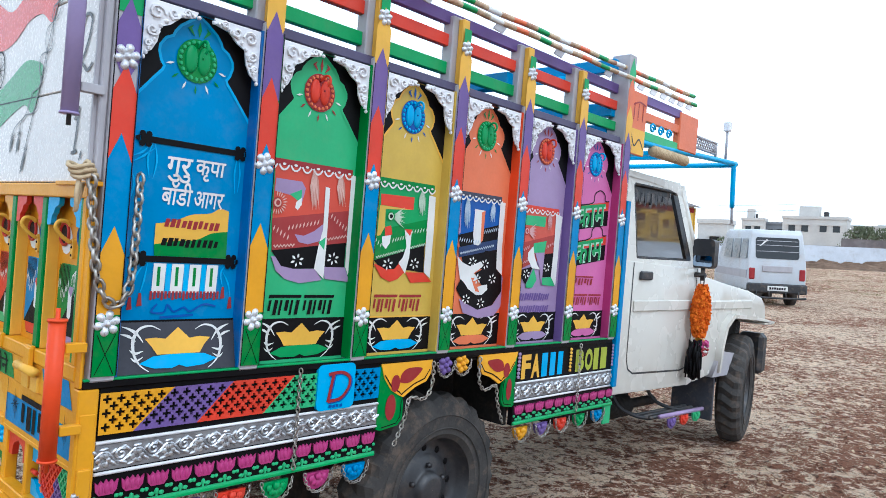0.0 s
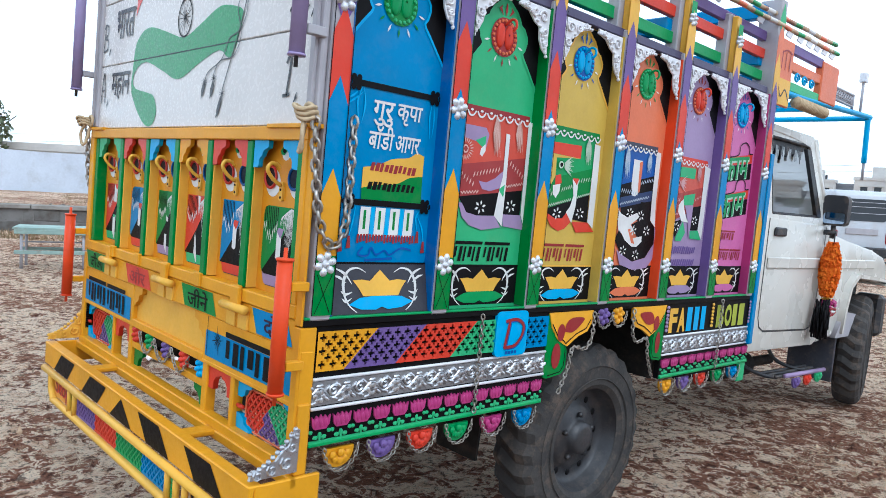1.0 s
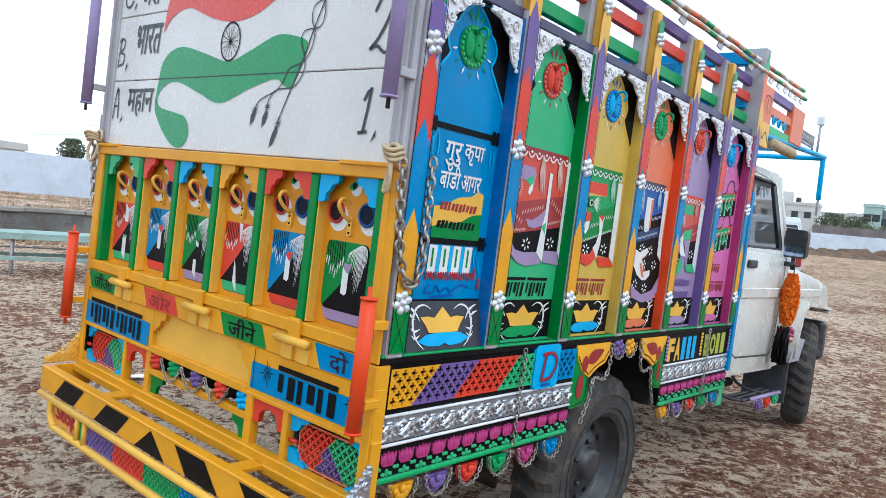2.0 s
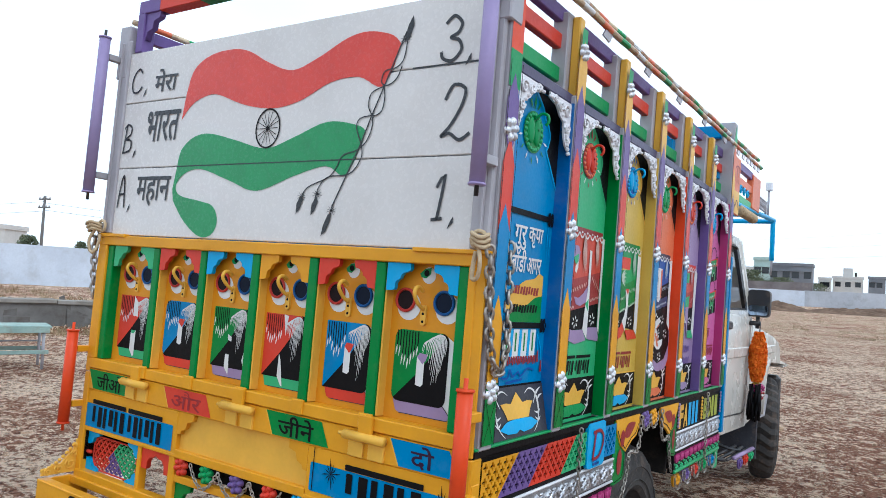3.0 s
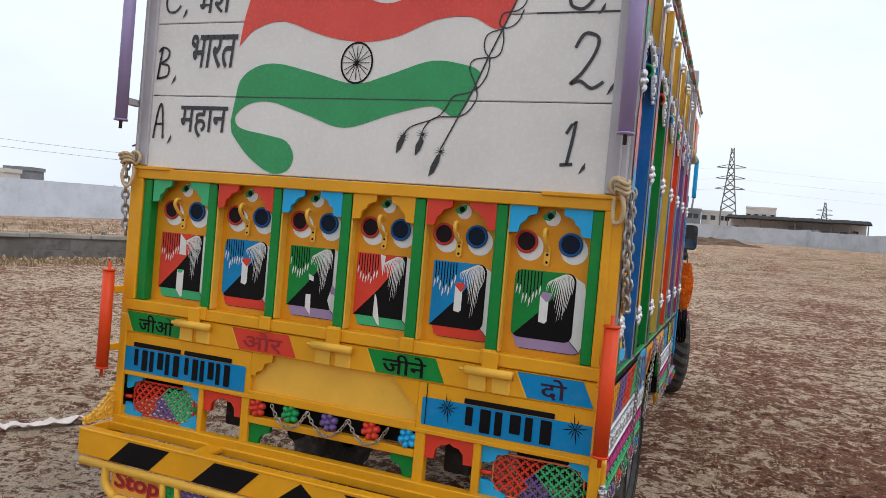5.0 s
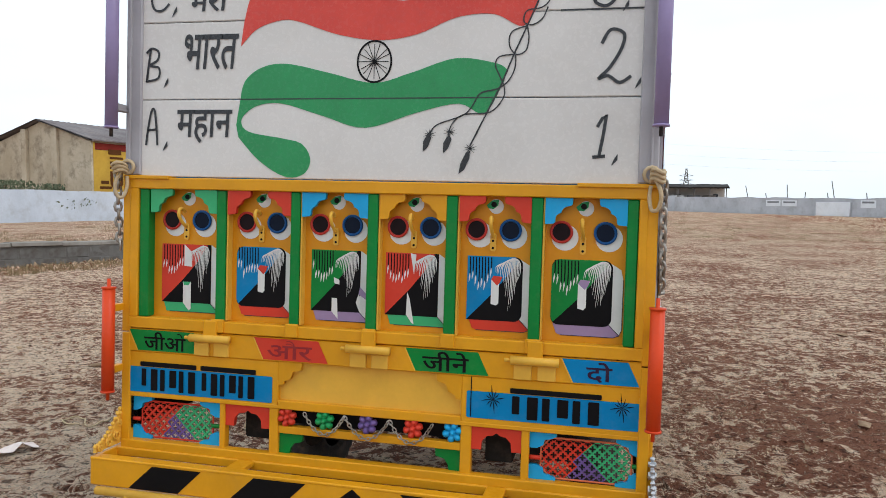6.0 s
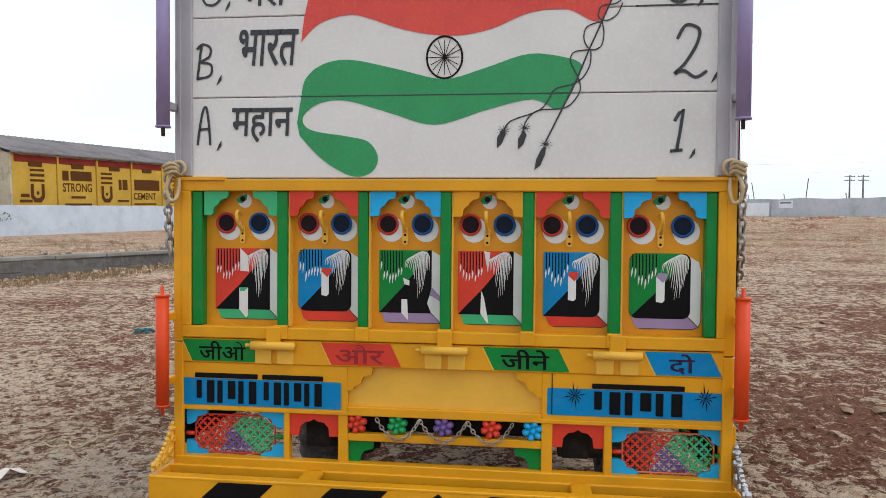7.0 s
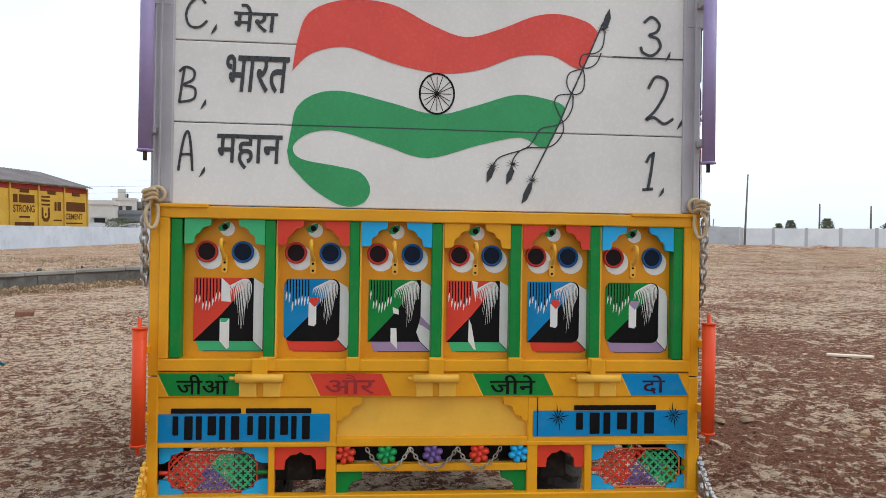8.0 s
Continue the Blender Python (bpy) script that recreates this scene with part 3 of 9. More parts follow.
def field_gate():
    a, b = FIELD_A, FIELD_B
    d = (b - a).normalized()
    g = thing("field_gate", "white painted sheet gate in a grey wall", "gate", Matrix.Translation(a + d * 22.63) @ Matrix.Rotation(math.atan2(d.y, d.x), 4, "Z"))
    bm = B()
    box(bm, -1.82, 1.82, -0.22, -0.16, 0.05, 1.28, 0.01)
    part("gate_sheet", bm, PANELWALL, g)
    for x in (-1.87, 1.87):
        bm = B()
        box(bm, x - 0.05, x + 0.05, -0.26, -0.14, 0, 1.32, 0.01)
        part("gate_post", bm, GREYWALL, g)
    r = random.Random(31)
    for p, q, z0, z1 in ((14.65, 16.5, 0.80, 1.38), (16.7, 18.5, 0.82, 1.38), (25.45, 26.9, 0.82, 1.46)):
        w = thing("wall_notice", "faded white notice painted on a grey wall", "notice", Matrix.Translation(a + d * (p + q) / 2) @ Matrix.Rotation(math.atan2(d.y, d.x), 4, "Z"))
        bm = B()
        box(bm, (p - q) / 2, (q - p) / 2, -0.175, -0.14, z0, z1, 0.0)
        part("notice_ground", bm, PANELWALL, w, smooth=False)
        bm = B()
        box(bm, (p - q) * 0.4, (q - p) * 0.4, -0.18, -0.17, z1 - 0.26, z1 - 0.10, 0.0)
        part("writing_bar", bm, HOUSEGREY, w, smooth=False)
    for t, hh in ((10.7, 2.9), (13.2, 2.1), (15.7, 2.9), (17.6, 2.2), (20.8, 2.1), (21.5, 3.2), (24.8, 2.1), (26.6, 3.4), (31.0, 2.1), (35.0, 2.3)):
        q = a + d * t
        s = thing("wall_stick", "thin stick standing behind a grey wall", "stick", Matrix.Translation(q + Vector((d.y * -1.5, d.x * 1.5, 0))) @ Matrix.Rotation(radians(r.uniform(-12, 12)), 4, "Y"))
        bm = B()
        tube(bm, [(0, 0, 0), (0, 0, hh)], 0.045, 5)
        part("stick_shaft", bm, POLEGREY, s)


field_gate()


def ledge_wall():
    """A low masonry wall of rough cement blocks with a flat coping."""
    ln = LEDGE_LENGTH

    def bend(bm, lower=True):
        for v in bm.verts:
            x, y, _ = along_ledge(v.co.x, v.co.y)
            v.co = (x, y, v.co.z + (ledge_drop(v.co.x) if lower else float(soil_height(x, y))))

    core = B()
    for k in range(int(ln)):
        box(core, k, k + 1.02, -0.157, 0.157, -0.3, 0.5, 0.0)
    bend(core)
    ob = tagged(new("wall_low", finish(core, "wall_low", CEMENT, smooth=False)), "low weathered cement block wall with light coping", "wall", kind="structure")
    shapes = []
    for k in range(5):
        r = random.Random(20 + k)
        bm = B()
        box(bm, -0.235, 0.235, -0.165 + r.uniform(-0.012, 0.012), 0.165, -0.115, 0.115, 0.012)
        for v in bm.verts:
            v.co += Vector((r.uniform(-1, 1), r.uniform(-1, 1), r.uniform(-1, 1))) * 0.008
        shapes.append(finish(bm, "block", CEMENT, smooth=False))
    r = random.Random(9)
    for course in range(2):
        x = 0.25 * course
        while x < ln:
            o = new("block", shapes[r.randrange(5)])
            o.parent = ob
            bx, by, ang = along_ledge(x, r.uniform(-0.012, 0.012))
            o.location = (bx, by, 0.12 + 0.24 * course + ledge_drop(x))
            o.rotation_euler[2] = ang + r.uniform(-0.02, 0.02)
            x += 0.485
    top = B()
    x = 0.0
    while x < ln:
        w = r.uniform(0.9, 1.5)
        dz = r.uniform(-0.012, 0.02)
        box(top, x, x + w - 0.015, -0.21 + r.uniform(-0.02, 0.02), 0.2, 0.49 + dz, 0.575 + dz, 0.012)
        x += w
    bend(top)
    part("coping", top, surface("pale_cement_coping", rgb(158, 152, 144), rgb(134, 128, 120), rough=0.95, big=1.5, fine=20, bump=0.3, grime=rgb(110, 98, 86), grime_amount=0.5, spec=0.1), ob)
    rub = B()
    for _ in range(1500):
        s = r.uniform(0.018, 0.06) * (1.7 if r.random() > 0.95 else 1.0)
        bx, by, _a = along_ledge(r.uniform(0, ln), r.choice((r.uniform(0.4, 2.6), r.gauss(3.4, 0.2))))
        q = Matrix.Translation((bx, by, soil_height(bx, by) + s * 0.3)) @ Euler((r.uniform(0, 3), r.uniform(0, 3), r.uniform(0, 3))).to_matrix().to_4x4() @ Matrix.Diagonal((s * r.uniform(0.8, 1.6), s, s * 0.6, 1))
        v = [rub.verts.new(q @ (Vector((i, j, k)) * r.uniform(0.7, 1.1))) for k in (-0.7, 0.7) for i, j in ((-1, -1), (1, -1), (1, 1), (-1, 1))]
        mi = int(r.random() > 0.45)
        for f in ((3, 2, 1, 0), (4, 5, 6, 7), (0, 1, 5, 4), (1, 2, 6, 5), (2, 3, 7, 6), (3, 0, 4, 7)):
            rub.faces.new([v[i] for i in f]).material_index = mi
    o = new("rubble", finish(rub, "rubble", [CEMENT, STRAW], smooth=False))
    tagged(o, "broken stone rubble heaped behind a low wall", "rubble", kind="stuff")


def shed():
    """A gabled warehouse with painted advertising panels on its long wall."""
    s = thing("warehouse", "old warehouse with stained gable and yellow painted side", "warehouse", Matrix.Translation((-28.9, 35.8, 0)) @ Matrix.Rotation(math.atan2(25.4, 4.3), 4, "Z"))
    L, W, E, R = 25.8, 8.4, 4.75, 6.0
    P = lambda u, v, h=0.0: Vector((u, -h, v))
    bm = B()
    box(bm, 0, L, 0, 0.3, 0, E)
    box(bm, 0, L, W - 0.3, W, 0, E)
    part("wall", bm, OLDPLASTER, s)
    for x0, nm in ((0, "gable"), (L - 0.3, "gable")):
        bm = B()
        prof = [(0.3, 0), (0.3, E), (W / 2, R), (W - 0.3, E), (W - 0.3, 0)]
        a = [bm.verts.new((x0, y, z)) for y, z in prof]
        b = [bm.verts.new((x0 + 0.3, y, z)) for y, z in prof]
        bm.faces.new(a[::-1])
        bm.faces.new(b)
        for i in range(5):
            bm.faces.new((a[i], a[(i + 1) % 5], b[(i + 1) % 5], b[i]))
        part(nm, bm, OLDPLASTER, s, smooth=False)
    for y in (0.1, 2.9, 5.5, W - 0.1):
        bm = B()
        top = E + (R - E) * (1 - abs(y - W / 2) / (W / 2)) - 0.05
        box(bm, -0.22, 0, y - 0.22, y + 0.22, 0, top, 0.02)
        part("pilaster", bm, OLDPLASTER, s)
    for y0, z0, y1, z1 in ((-0.4, E - 0.05, W / 2, R + 0.05), (W / 2, R + 0.05, W + 0.4, E - 0.05)):
        bm = B()
        n = 120
        cols = []
        for i in range(n + 1):
            x = -0.35 + (L + 0.7) * i / n
            w = 0.03 * (i % 2)
            cols.append([bm.verts.new((x, y, z + w + t)) for y, z, t in ((y0, z0, 0), (y1, z1, 0), (y1, z1, 0.08), (y0, z0, 0.08))])
        for i in range(n):
            for k in range(4):
                bm.faces.new((cols[i][k], cols[i + 1][k], cols[i + 1][(k + 1) % 4], cols[i][(k + 1) % 4]))
        part("roof", bm, ROOFGREY, s, smooth=False)
    bay = L / 8
    for i in range(8):
        u0, u1 = i * bay + 0.08, (i + 1) * bay - 0.08
        bm = B()
        box(bm, u0, u1, -0.06, 0, 0.2, 4.22, 0.01)
        pan = part("painted_panel", bm, ADYELLOW, s, "yellow painted advertising panel")
        bm = B()
        box(bm, u0, u1, -0.07, 0, 4.24, E - 0.12, 0.01)
        part("red_frieze", bm, ADRED, s)
        bm = B()
        box(bm, u0 + bay * 0.32, u0 + bay * 0.62, -0.11, -0.02, 4.0, 4.3, 0.01)
        part("vent", bm, ADBROWN, s)
        c = (u0 + u1) / 2
        kind = i % 4
        if kind in (0, 2):
            # a striped shield emblem
            e = c + (0.1 if kind == 0 else -0.75)
            for v0, v1 in ((3.72, 3.86), (3.42, 3.58), (3.12, 3.26)):
                bm = B()
                flat(bm, P, rect(e - 0.52, e + 0.52, v0, v1), 0.075)
                part("emblem_stripe", bm, ADBROWN, pan)
            bm = B()
            flat(bm, P, [(e - 0.5, 2.98), (e - 0.5, 2.2), (e - 0.25, 1.9), (e + 0.25, 1.9), (e + 0.5, 2.2), (e + 0.5, 2.98), (e + 0.28, 2.98), (e + 0.28, 2.32), (e + 0.12, 2.16), (e - 0.12, 2.16), (e - 0.28, 2.32), (e - 0.28, 2.98)], 0.075)
            part("emblem", bm, ADBROWN, pan)
            bm = B()
            flat(bm, P, ring(e, 2.45, 0.11, 12), 0.075)
            part("emblem_dot", bm, ADBROWN, pan)
        lines = (((-1.1, -0.5, 2.2, 0.2, ""), (-1.2, -0.3, 1.9, 0.16, "")), ((-1.25, -0.75, 3.25, 0.6, ""), (-0.6, 1.15, 3.25, 0.6, ""), (-1.25, 1.15, 2.55, 0.55, "STRONG"), (-0.6, 0.6, 2.15, 0.14, ""), (-1.1, 1.1, 1.5, 0.34, "")),
                 ((0.35, 0.62, 2.75, 0.7, ""), (0.72, 1.2, 2.75, 0.7, ""), (0.2, 1.3, 1.95, 0.12, "")), ((-1.35, 1.3, 2.75, 0.75, ""), (-1.45, 0.9, 2.1, 0.48, "CEMENT"), (-1.4, 0.9, 1.75, 0.1, "")))[kind]
        for a, b, v, hh, word in lines:
            bm = B()
            if word:
                write(bm, P, word, c + a, c + b, v, v + hh, 0.075, 0, bold=0.02)
            else:
                flat(bm, P, rect(c + a, c + b, v, v + hh), 0.075)
            part("painted_word" if word else "writing_bar", bm, ADBROWN, pan, smooth=False)
    for i in range(9):
        bm = B()
        box(bm, i * bay - 0.07, i * bay + 0.07, -0.14, 0, 0, E - 0.1, 0.01)
        part("pier", bm, ADYELLOW, s)


ledge_wall()
shed()


def house(label, x, y, w, d, h, yaw=0.0, mat=None, floors=2, cols=3, roof_box=True, seed=0):
    """A flat-roofed plastered house far off, with parapet, openings and a stair head."""
    mat = mat or HOUSE
    s = thing("house", label, "house", Matrix.Translation((x, y, 0)) @ Matrix.Rotation(radians(yaw), 4, "Z"), "houses beyond the field")
    bm = B()
    box(bm, -w / 2, w / 2, -d / 2, d / 2, -0.2, h, 0.0)
    part("wall", bm, mat, s, smooth=False)
    bm = B()
    box(bm, -w / 2 - 0.15, w / 2 + 0.15, -d / 2 - 0.15, d / 2 + 0.15, h, h + 0.5, 0.0)
    part("parapet", bm, mat, s, smooth=False)
    r = random.Random(seed)
    for f in range(floors):
        for c in range(cols):
            u = -w / 2 + w * (c + 0.5) / cols + r.uniform(-0.3, 0.3)
            v = h * (f + 0.35) / floors
            bm = B()
            box(bm, u - 0.55, u + 0.55, -d / 2 - 0.04, -d / 2 + 0.1, v, v + 1.1, 0.0)
            win = part("window", bm, DARKGLASS, s, smooth=False)
            bm = B()
            box(bm, u - 0.75, u + 0.75, -d / 2 - 0.4, -d / 2, v + 1.15, v + 1.27, 0.0)
            part("canopy", bm, mat, win, smooth=False)
    if roof_box:
        bm = B()
        k = r.uniform(-0.25, 0.25) * w
        box(bm, k - w * 0.16, k + w * 0.16, -d * 0.2, d * 0.2, h + 0.5, h + 2.4, 0.0)
        part("stair_head", bm, mat, s, smooth=False)
        bm = B()
        box(bm, k + w * 0.22, k + w * 0.3, -0.6, 0.6, h + 0.5, h + 1.5, 0.15)
        part("water_tank", bm, PLASTIC, s)
    return s


def place(az, d, ox=1.5, oy=-1.0):
    return ox + d * math.sin(radians(az)), oy + d * math.cos(radians(az))


# each with the bearing and distance at which it lies from a spot beside the truck
EAST, MID, WEST = (2.7, -0.9), (1.6, -1.7), (-0.1, -2.2)
for label, az, d, w, h, mat, fl, co, spot, roof in (
    ("white two storey house with flat roof", -15.6, 150, 10.3, 7.0, HOUSE, 2, 4, EAST, True),
    ("pale cream house with roof tank", -19.6, 165, 4.2, 7.0, HOUSE, 2, 2, EAST, True),
    ("long low pale house beside a cream one", -18.2, 168, 3.8, 6.4, HOUSEGREY, 2, 2, EAST, False),
    ("pale house with small dark windows", -12.4, 160, 5.5, 6.0, HOUSE, 2, 3, EAST, False),
    ("pale house with small dark windows", -10.7, 150, 3.2, 5.8, HOUSE, 2, 2, MID, False),
    ("white house with teal front", -9.85, 140, 2.6, 7.2, HOUSETEAL, 2, 2, MID, False),
    ("long grey unplastered building", -7.95, 142, 6.5, 6.35, HOUSEGREY, 2, 4, MID, False),
    ("small white house among trees", -5.9, 185, 2.4, 5.2, HOUSE, 2, 2, MID, False),
    ("white house with a grey roof room", -4.5, 190, 5.9, 5.7, HOUSE, 2, 3, MID, True),
    ("grey house beside a white one", -2.78, 190, 3.2, 5.9, HOUSEGREY, 2, 2, MID, False),
    ("pale plastered row house far away", -1.2, 195, 7.0, 5.7, HOUSE, 2, 4, MID, False),
    ("white flat roofed building behind a dark shed", 1.8, 235, 8.0, 8.4, HOUSE, 2, 4, MID, False),
    ("small white house behind the wall", -64.9, 95, 2.3, 4.1, HOUSE, 1, 1, (2.03, -1.54), False),
    ("long low white house behind the wall", -74.6, 60, 5.6, 2.4, HOUSE, 1, 3, EAST, False),
    ("white house behind the warehouse", -20.2, 92, 3.2, 4.0, HOUSE, 1, 1, WEST, False),
    ("grey shed beside a white house", -18.4, 96, 4.5, 3.0, HOUSEGREY, 1, 2, WEST, False),
    ("greenish house behind a long wall", -54.7, 105, 2.6, 3.0, HOUSETEAL, 1, 2, MID, False),
    ("white house with roof tank behind a long wall", -53.3, 105, 3.0, 3.1, HOUSE, 1, 2, MID, False),
    ("low grey house behind a long wall", -51.8, 112, 3.0, 3.6, HOUSEGREY, 1, 1, MID, False),
):
    hx, hy = place(az, d, *spot)
    house(label, hx, hy, w, 8 if w > 6 else 5, h, -az * 0.6, mat, fl, co, roof, int(d + 10 * w))


def tree(label, x, y, h, spread, seed):
    s = thing("tree", label, "tree", Matrix.Translation((x, y, 0)))
    r = random.Random(seed)
    bm = B()
    tube(bm, [(0, 0, -0.1), (0.05 * h, 0.02 * h, h * 0.3), (0.02 * h, 0, h * 0.62)], h * 0.035, 7, taper=lambda t: 1.2 - 0.7 * t)
    for k in range(6):
        a = k * 1.05 + r.uniform(-0.3, 0.3)
        tube(bm, [(0.03 * h, 0, h * r.uniform(0.3, 0.5)), (spread * 0.3 * math.cos(a), spread * 0.3 * math.sin(a), h * 0.66), (spread * 0.55 * math.cos(a), spread * 0.55 * math.sin(a), h * 0.82)], h * 0.014, 5, taper=lambda t: 1 - 0.7 * t)
    part("trunk", bm, BARK, s)
    bm = B()
    for k in range(1500):
        a, q = r.uniform(0, 6.3), r.random() ** 0.5
        zz = r.uniform(0.38, 1.0)
        lim = spread * (0.55 + 0.5 * noise.noise((math.cos(a) * 1.3 + seed, math.sin(a) * 1.3, zz * 3))) * math.sin(math.pi * (0.12 + zz * 0.80)) ** 0.6
        c = Vector((math.cos(a) * lim * q, math.sin(a) * lim * q, h * zz))
        e = Euler((r.uniform(0, 3), r.uniform(0, 3), r.uniform(0, 3))).to_matrix()
        z = h * r.uniform(0.016, 0.042)
        bm.faces.new([bm.verts.new(c + e @ Vector(p) * z) for p in ((-1, -0.4, 0), (0.2, -0.5, 0.3), (1, 0.3, 0), (-0.1, 0.6, -0.2))])
    part("crown", bm, TREE, s, smooth=False)


for label, az, d, h, sp, spot in (
    ("broad dusty green tree behind a wall", -11.2, 130, 5.2, 5.4, EAST),
    ("broad dusty green tree behind a wall", -12.7, 125, 5.3, 5.6, EAST),
    ("low dusty tree near a wall", -8.6, 118, 3.9, 4.5, MID),
    ("low dusty tree near a wall", -10.0, 112, 3.4, 3.5, MID),
    ("dark bushy tree behind a white wall", -79.6, 58, 5.6, 4.2, EAST),
    ("spreading dusty bush behind a white wall", -67.5, 60, 3.6, 1.8, (2.03, -1.54)),
    ("low dusty bush behind a white wall", -63.6, 46, 2.5, 1.1, (2.03, -1.54)),
    ("small dusty bush behind a white wall", -60.0, 60, 2.6, 0.9, MID),
    ("small dusty bush behind a white wall", -55.9, 55, 2.7, 1.2, MID),
    ("thin dry bush on a white wall", -57.0, 52, 2.8, 0.9, MID),
    ("small tree behind panel wall", 30.6, 120, 2.9, 1.5, WEST),
    ("small tree behind panel wall", 32.9, 125, 3.2, 2.0, WEST),
    ("small tree behind panel wall", 29.8, 115, 2.4, 1.4, WEST),
    ("far tree behind houses", -6.4, 180, 4.2, 4.0, MID),
    ("dark green tree beside a warehouse", -42.3, 46, 2.3, 3.6, WEST),
    ("dark green tree beside a warehouse", -39.8, 44, 2.1, 3.0, WEST),
    ("low dark bush behind a white wall", -18.9, 80, 2.4, 3.4, WEST),
    ("low tree behind panel wall", 36.6, 110, 2.4, 2.0, WEST),
):
    tx, ty = place(az, d, *spot)
    tree(label, tx, ty, h, sp, int(d + 3 * sp))


def utility_pole(label, x, y, h, arm=True, lean=0.0, r=0.12):
    s = thing("utility_pole", label, "pole", Matrix.Translation((x, y, 0)) @ Matrix.Rotation(radians(lean), 4, "Y"))
    bm = B()
    tube(bm, [(0, 0, -0.2), (0, 0, h)], r, 8, taper=lambda t: 1 - 0.4 * t)
    part("shaft", bm, POLEGREY, s)
    if arm:
        for k in (0.0, 0.7):
            bm = B()
            box(bm, -0.9, 0.9, -0.06, 0.06, h - 0.35 - k, h - 0.23 - k, 0.0)
            arm_ob = part("crossarm", bm, POLEGREY, s)
            for u in (-0.8, -0.3, 0.3, 0.8):
                bm = B()
                tube(bm, [(u, 0, h - 0.23 - k), (u, 0, h - 0.05 - k)], 0.06, 6)
                part("insulator", bm, PLASTER, arm_ob)


for label, az, d, h, arm, lean, rr, spot in (
    ("concrete power pole with crossarms", -62.5, 70, 6.5, True, 1, 0.16, MID),
    ("slim pale lamp post behind a wall", -65.85, 70, 6.3, False, 0, 0.10, (2.03, -1.54)),
    ("thin leaning bamboo pole by a wall", 27.55, 60, 5.7, False, 2, 0.09, WEST),
    ("thin far concrete power pole", 32.4, 150, 6.3, False, 0, 0.2, WEST),
    ("thin far concrete power pole", 35.5, 150, 5.8, False, 0, 0.2, WEST),
    ("far double power pole with crossarms", 22.3, 150, 6.2, True, 0, 0.2, WEST),
    ("far double power pole with crossarms", 23.1, 150, 6.2, True, 0, 0.2, WEST),
    ("thin far concrete power pole", 25.2, 140, 5.6, False, -3, 0.2, WEST),
    ("thin far concrete power pole", -1.0, 140, 5.8, False, 0, 0.2, MID),
):
    px, py = place(az, d, *spot)
    utility_pole(label, px, py, h, arm, lean, rr)


def cables():
    s = thing("power_lines", "thin sagging power lines between poles", "cables")
    px, py = place(-62.5, 70, *MID)
    for k, (z, dx, dy) in enumerate(((6.0, -60, -20), (5.9, 40, 45), (5.3, 40, 45), (5.2, -60, -20))):
        bm = B()
        pts = [(px + dx * t, py + dy * t, z - 6 * t * (1 - t) * 0.8) for t in [i / 14 for i in range(15)]]
        tube(bm, pts, 0.012, 4)
        part("cable", bm, POLEGREY, s)


cables()


def pylon(az, d, H, label):
    """A lattice transmission tower with three pairs of arms."""
    x, y = place(az, d, 1.5, -1.9)
    s = thing("transmission_tower", label, "pylon", Matrix.Translation((x, y, 0)))
    wdt = lambda z: 3.6 * (1 - z / H) ** 1.2 + 0.5
    for sx in (-1, 1):
        for sy in (-1, 1):
            bm = B()
            tube(bm, [(sx * wdt(z), sy * wdt(z), z) for z in [H * i / 10 for i in range(11)]], 0.22, 5)
            part("leg", bm, POLEGREY, s)
    bm = B()
    for i in range(11):
        z0, z1 = H * i / 11, H * (i + 1) / 11
        for sy in (-1, 1):
            tube(bm, [(-wdt(z0), sy * wdt(z0), z0), (wdt(z1), sy * wdt(z1), z1)], 0.14, 4)
            tube(bm, [(wdt(z0), sy * wdt(z0), z0), (-wdt(z1), sy * wdt(z1), z1)], 0.14, 4)
    part("bracing", bm, POLEGREY, s)
    for z in (0.515 * H, 0.636 * H, 0.763 * H):
        for sx in (-1, 1):
            bm = B()
            tube(bm, [(0, 0, z), (sx * 5.8, 0, z + 0.4)], 0.18, 4)
            tube(bm, [(0, 0, z + 1.8), (sx * 5.8, 0, z + 0.4)], 0.14, 4)
            part("arm", bm, POLEGREY, s)

    if d < 400:
        for z in (0.515 * H, 0.636 * H, 0.763 * H):
            for sx, tx in ((-1, -210.0), (1, 190.0)):
                bm = B()
                tube(bm, [(sx * 5.8 + tx * k / 12, 90 * k / 12, z - 11.0 * (k / 12) * (1 - k / 12)) for k in range(13)], 0.018, 4)
                part("conductor", bm, POLEGREY, s)


pylon(-0.37, 330, 36.3, "steel lattice power transmission tower far away")
pylon(5.95, 640, 28.0, "small steel lattice tower on the horizon")


MOUND = surface("dark_heaped_soil", rgb(124, 102, 86), rgb(96, 78, 66), rough=0.95, big=1.5, fine=12, bump=0.5, grime=rgb(150, 124, 100), grime_amount=0.4, spec=0.1)


def dirt_mound(x, y, w, d, h, seed, mat=MOUND, label="low heap of dark soil on the field"):
    bm = B()
    n = 44
    vs = [[bm.verts.new((x + (i / n - 0.5) * w, y + (j / n - 0.5) * d, 0.12 + 0.75 * h * max(0, 1 - (2 * i / n - 1) ** 2) * max(0, 1 - (2 * j / n - 1) ** 2) * (1 + 0.8 * noise.noise((i * 0.17, j * 0.17, seed)) + 0.25 * noise.noise((i * 0.6, j * 0.6, seed))))) for i in range(n + 1)] for j in range(n + 1)]
    for j in range(n):
        for i in range(n):
            bm.faces.new((vs[j][i], vs[j][i + 1], vs[j + 1][i + 1], vs[j + 1][i]))
    tagged(new("dirt_mound", finish(bm, "dirt_mound", mat)), label, "mound")


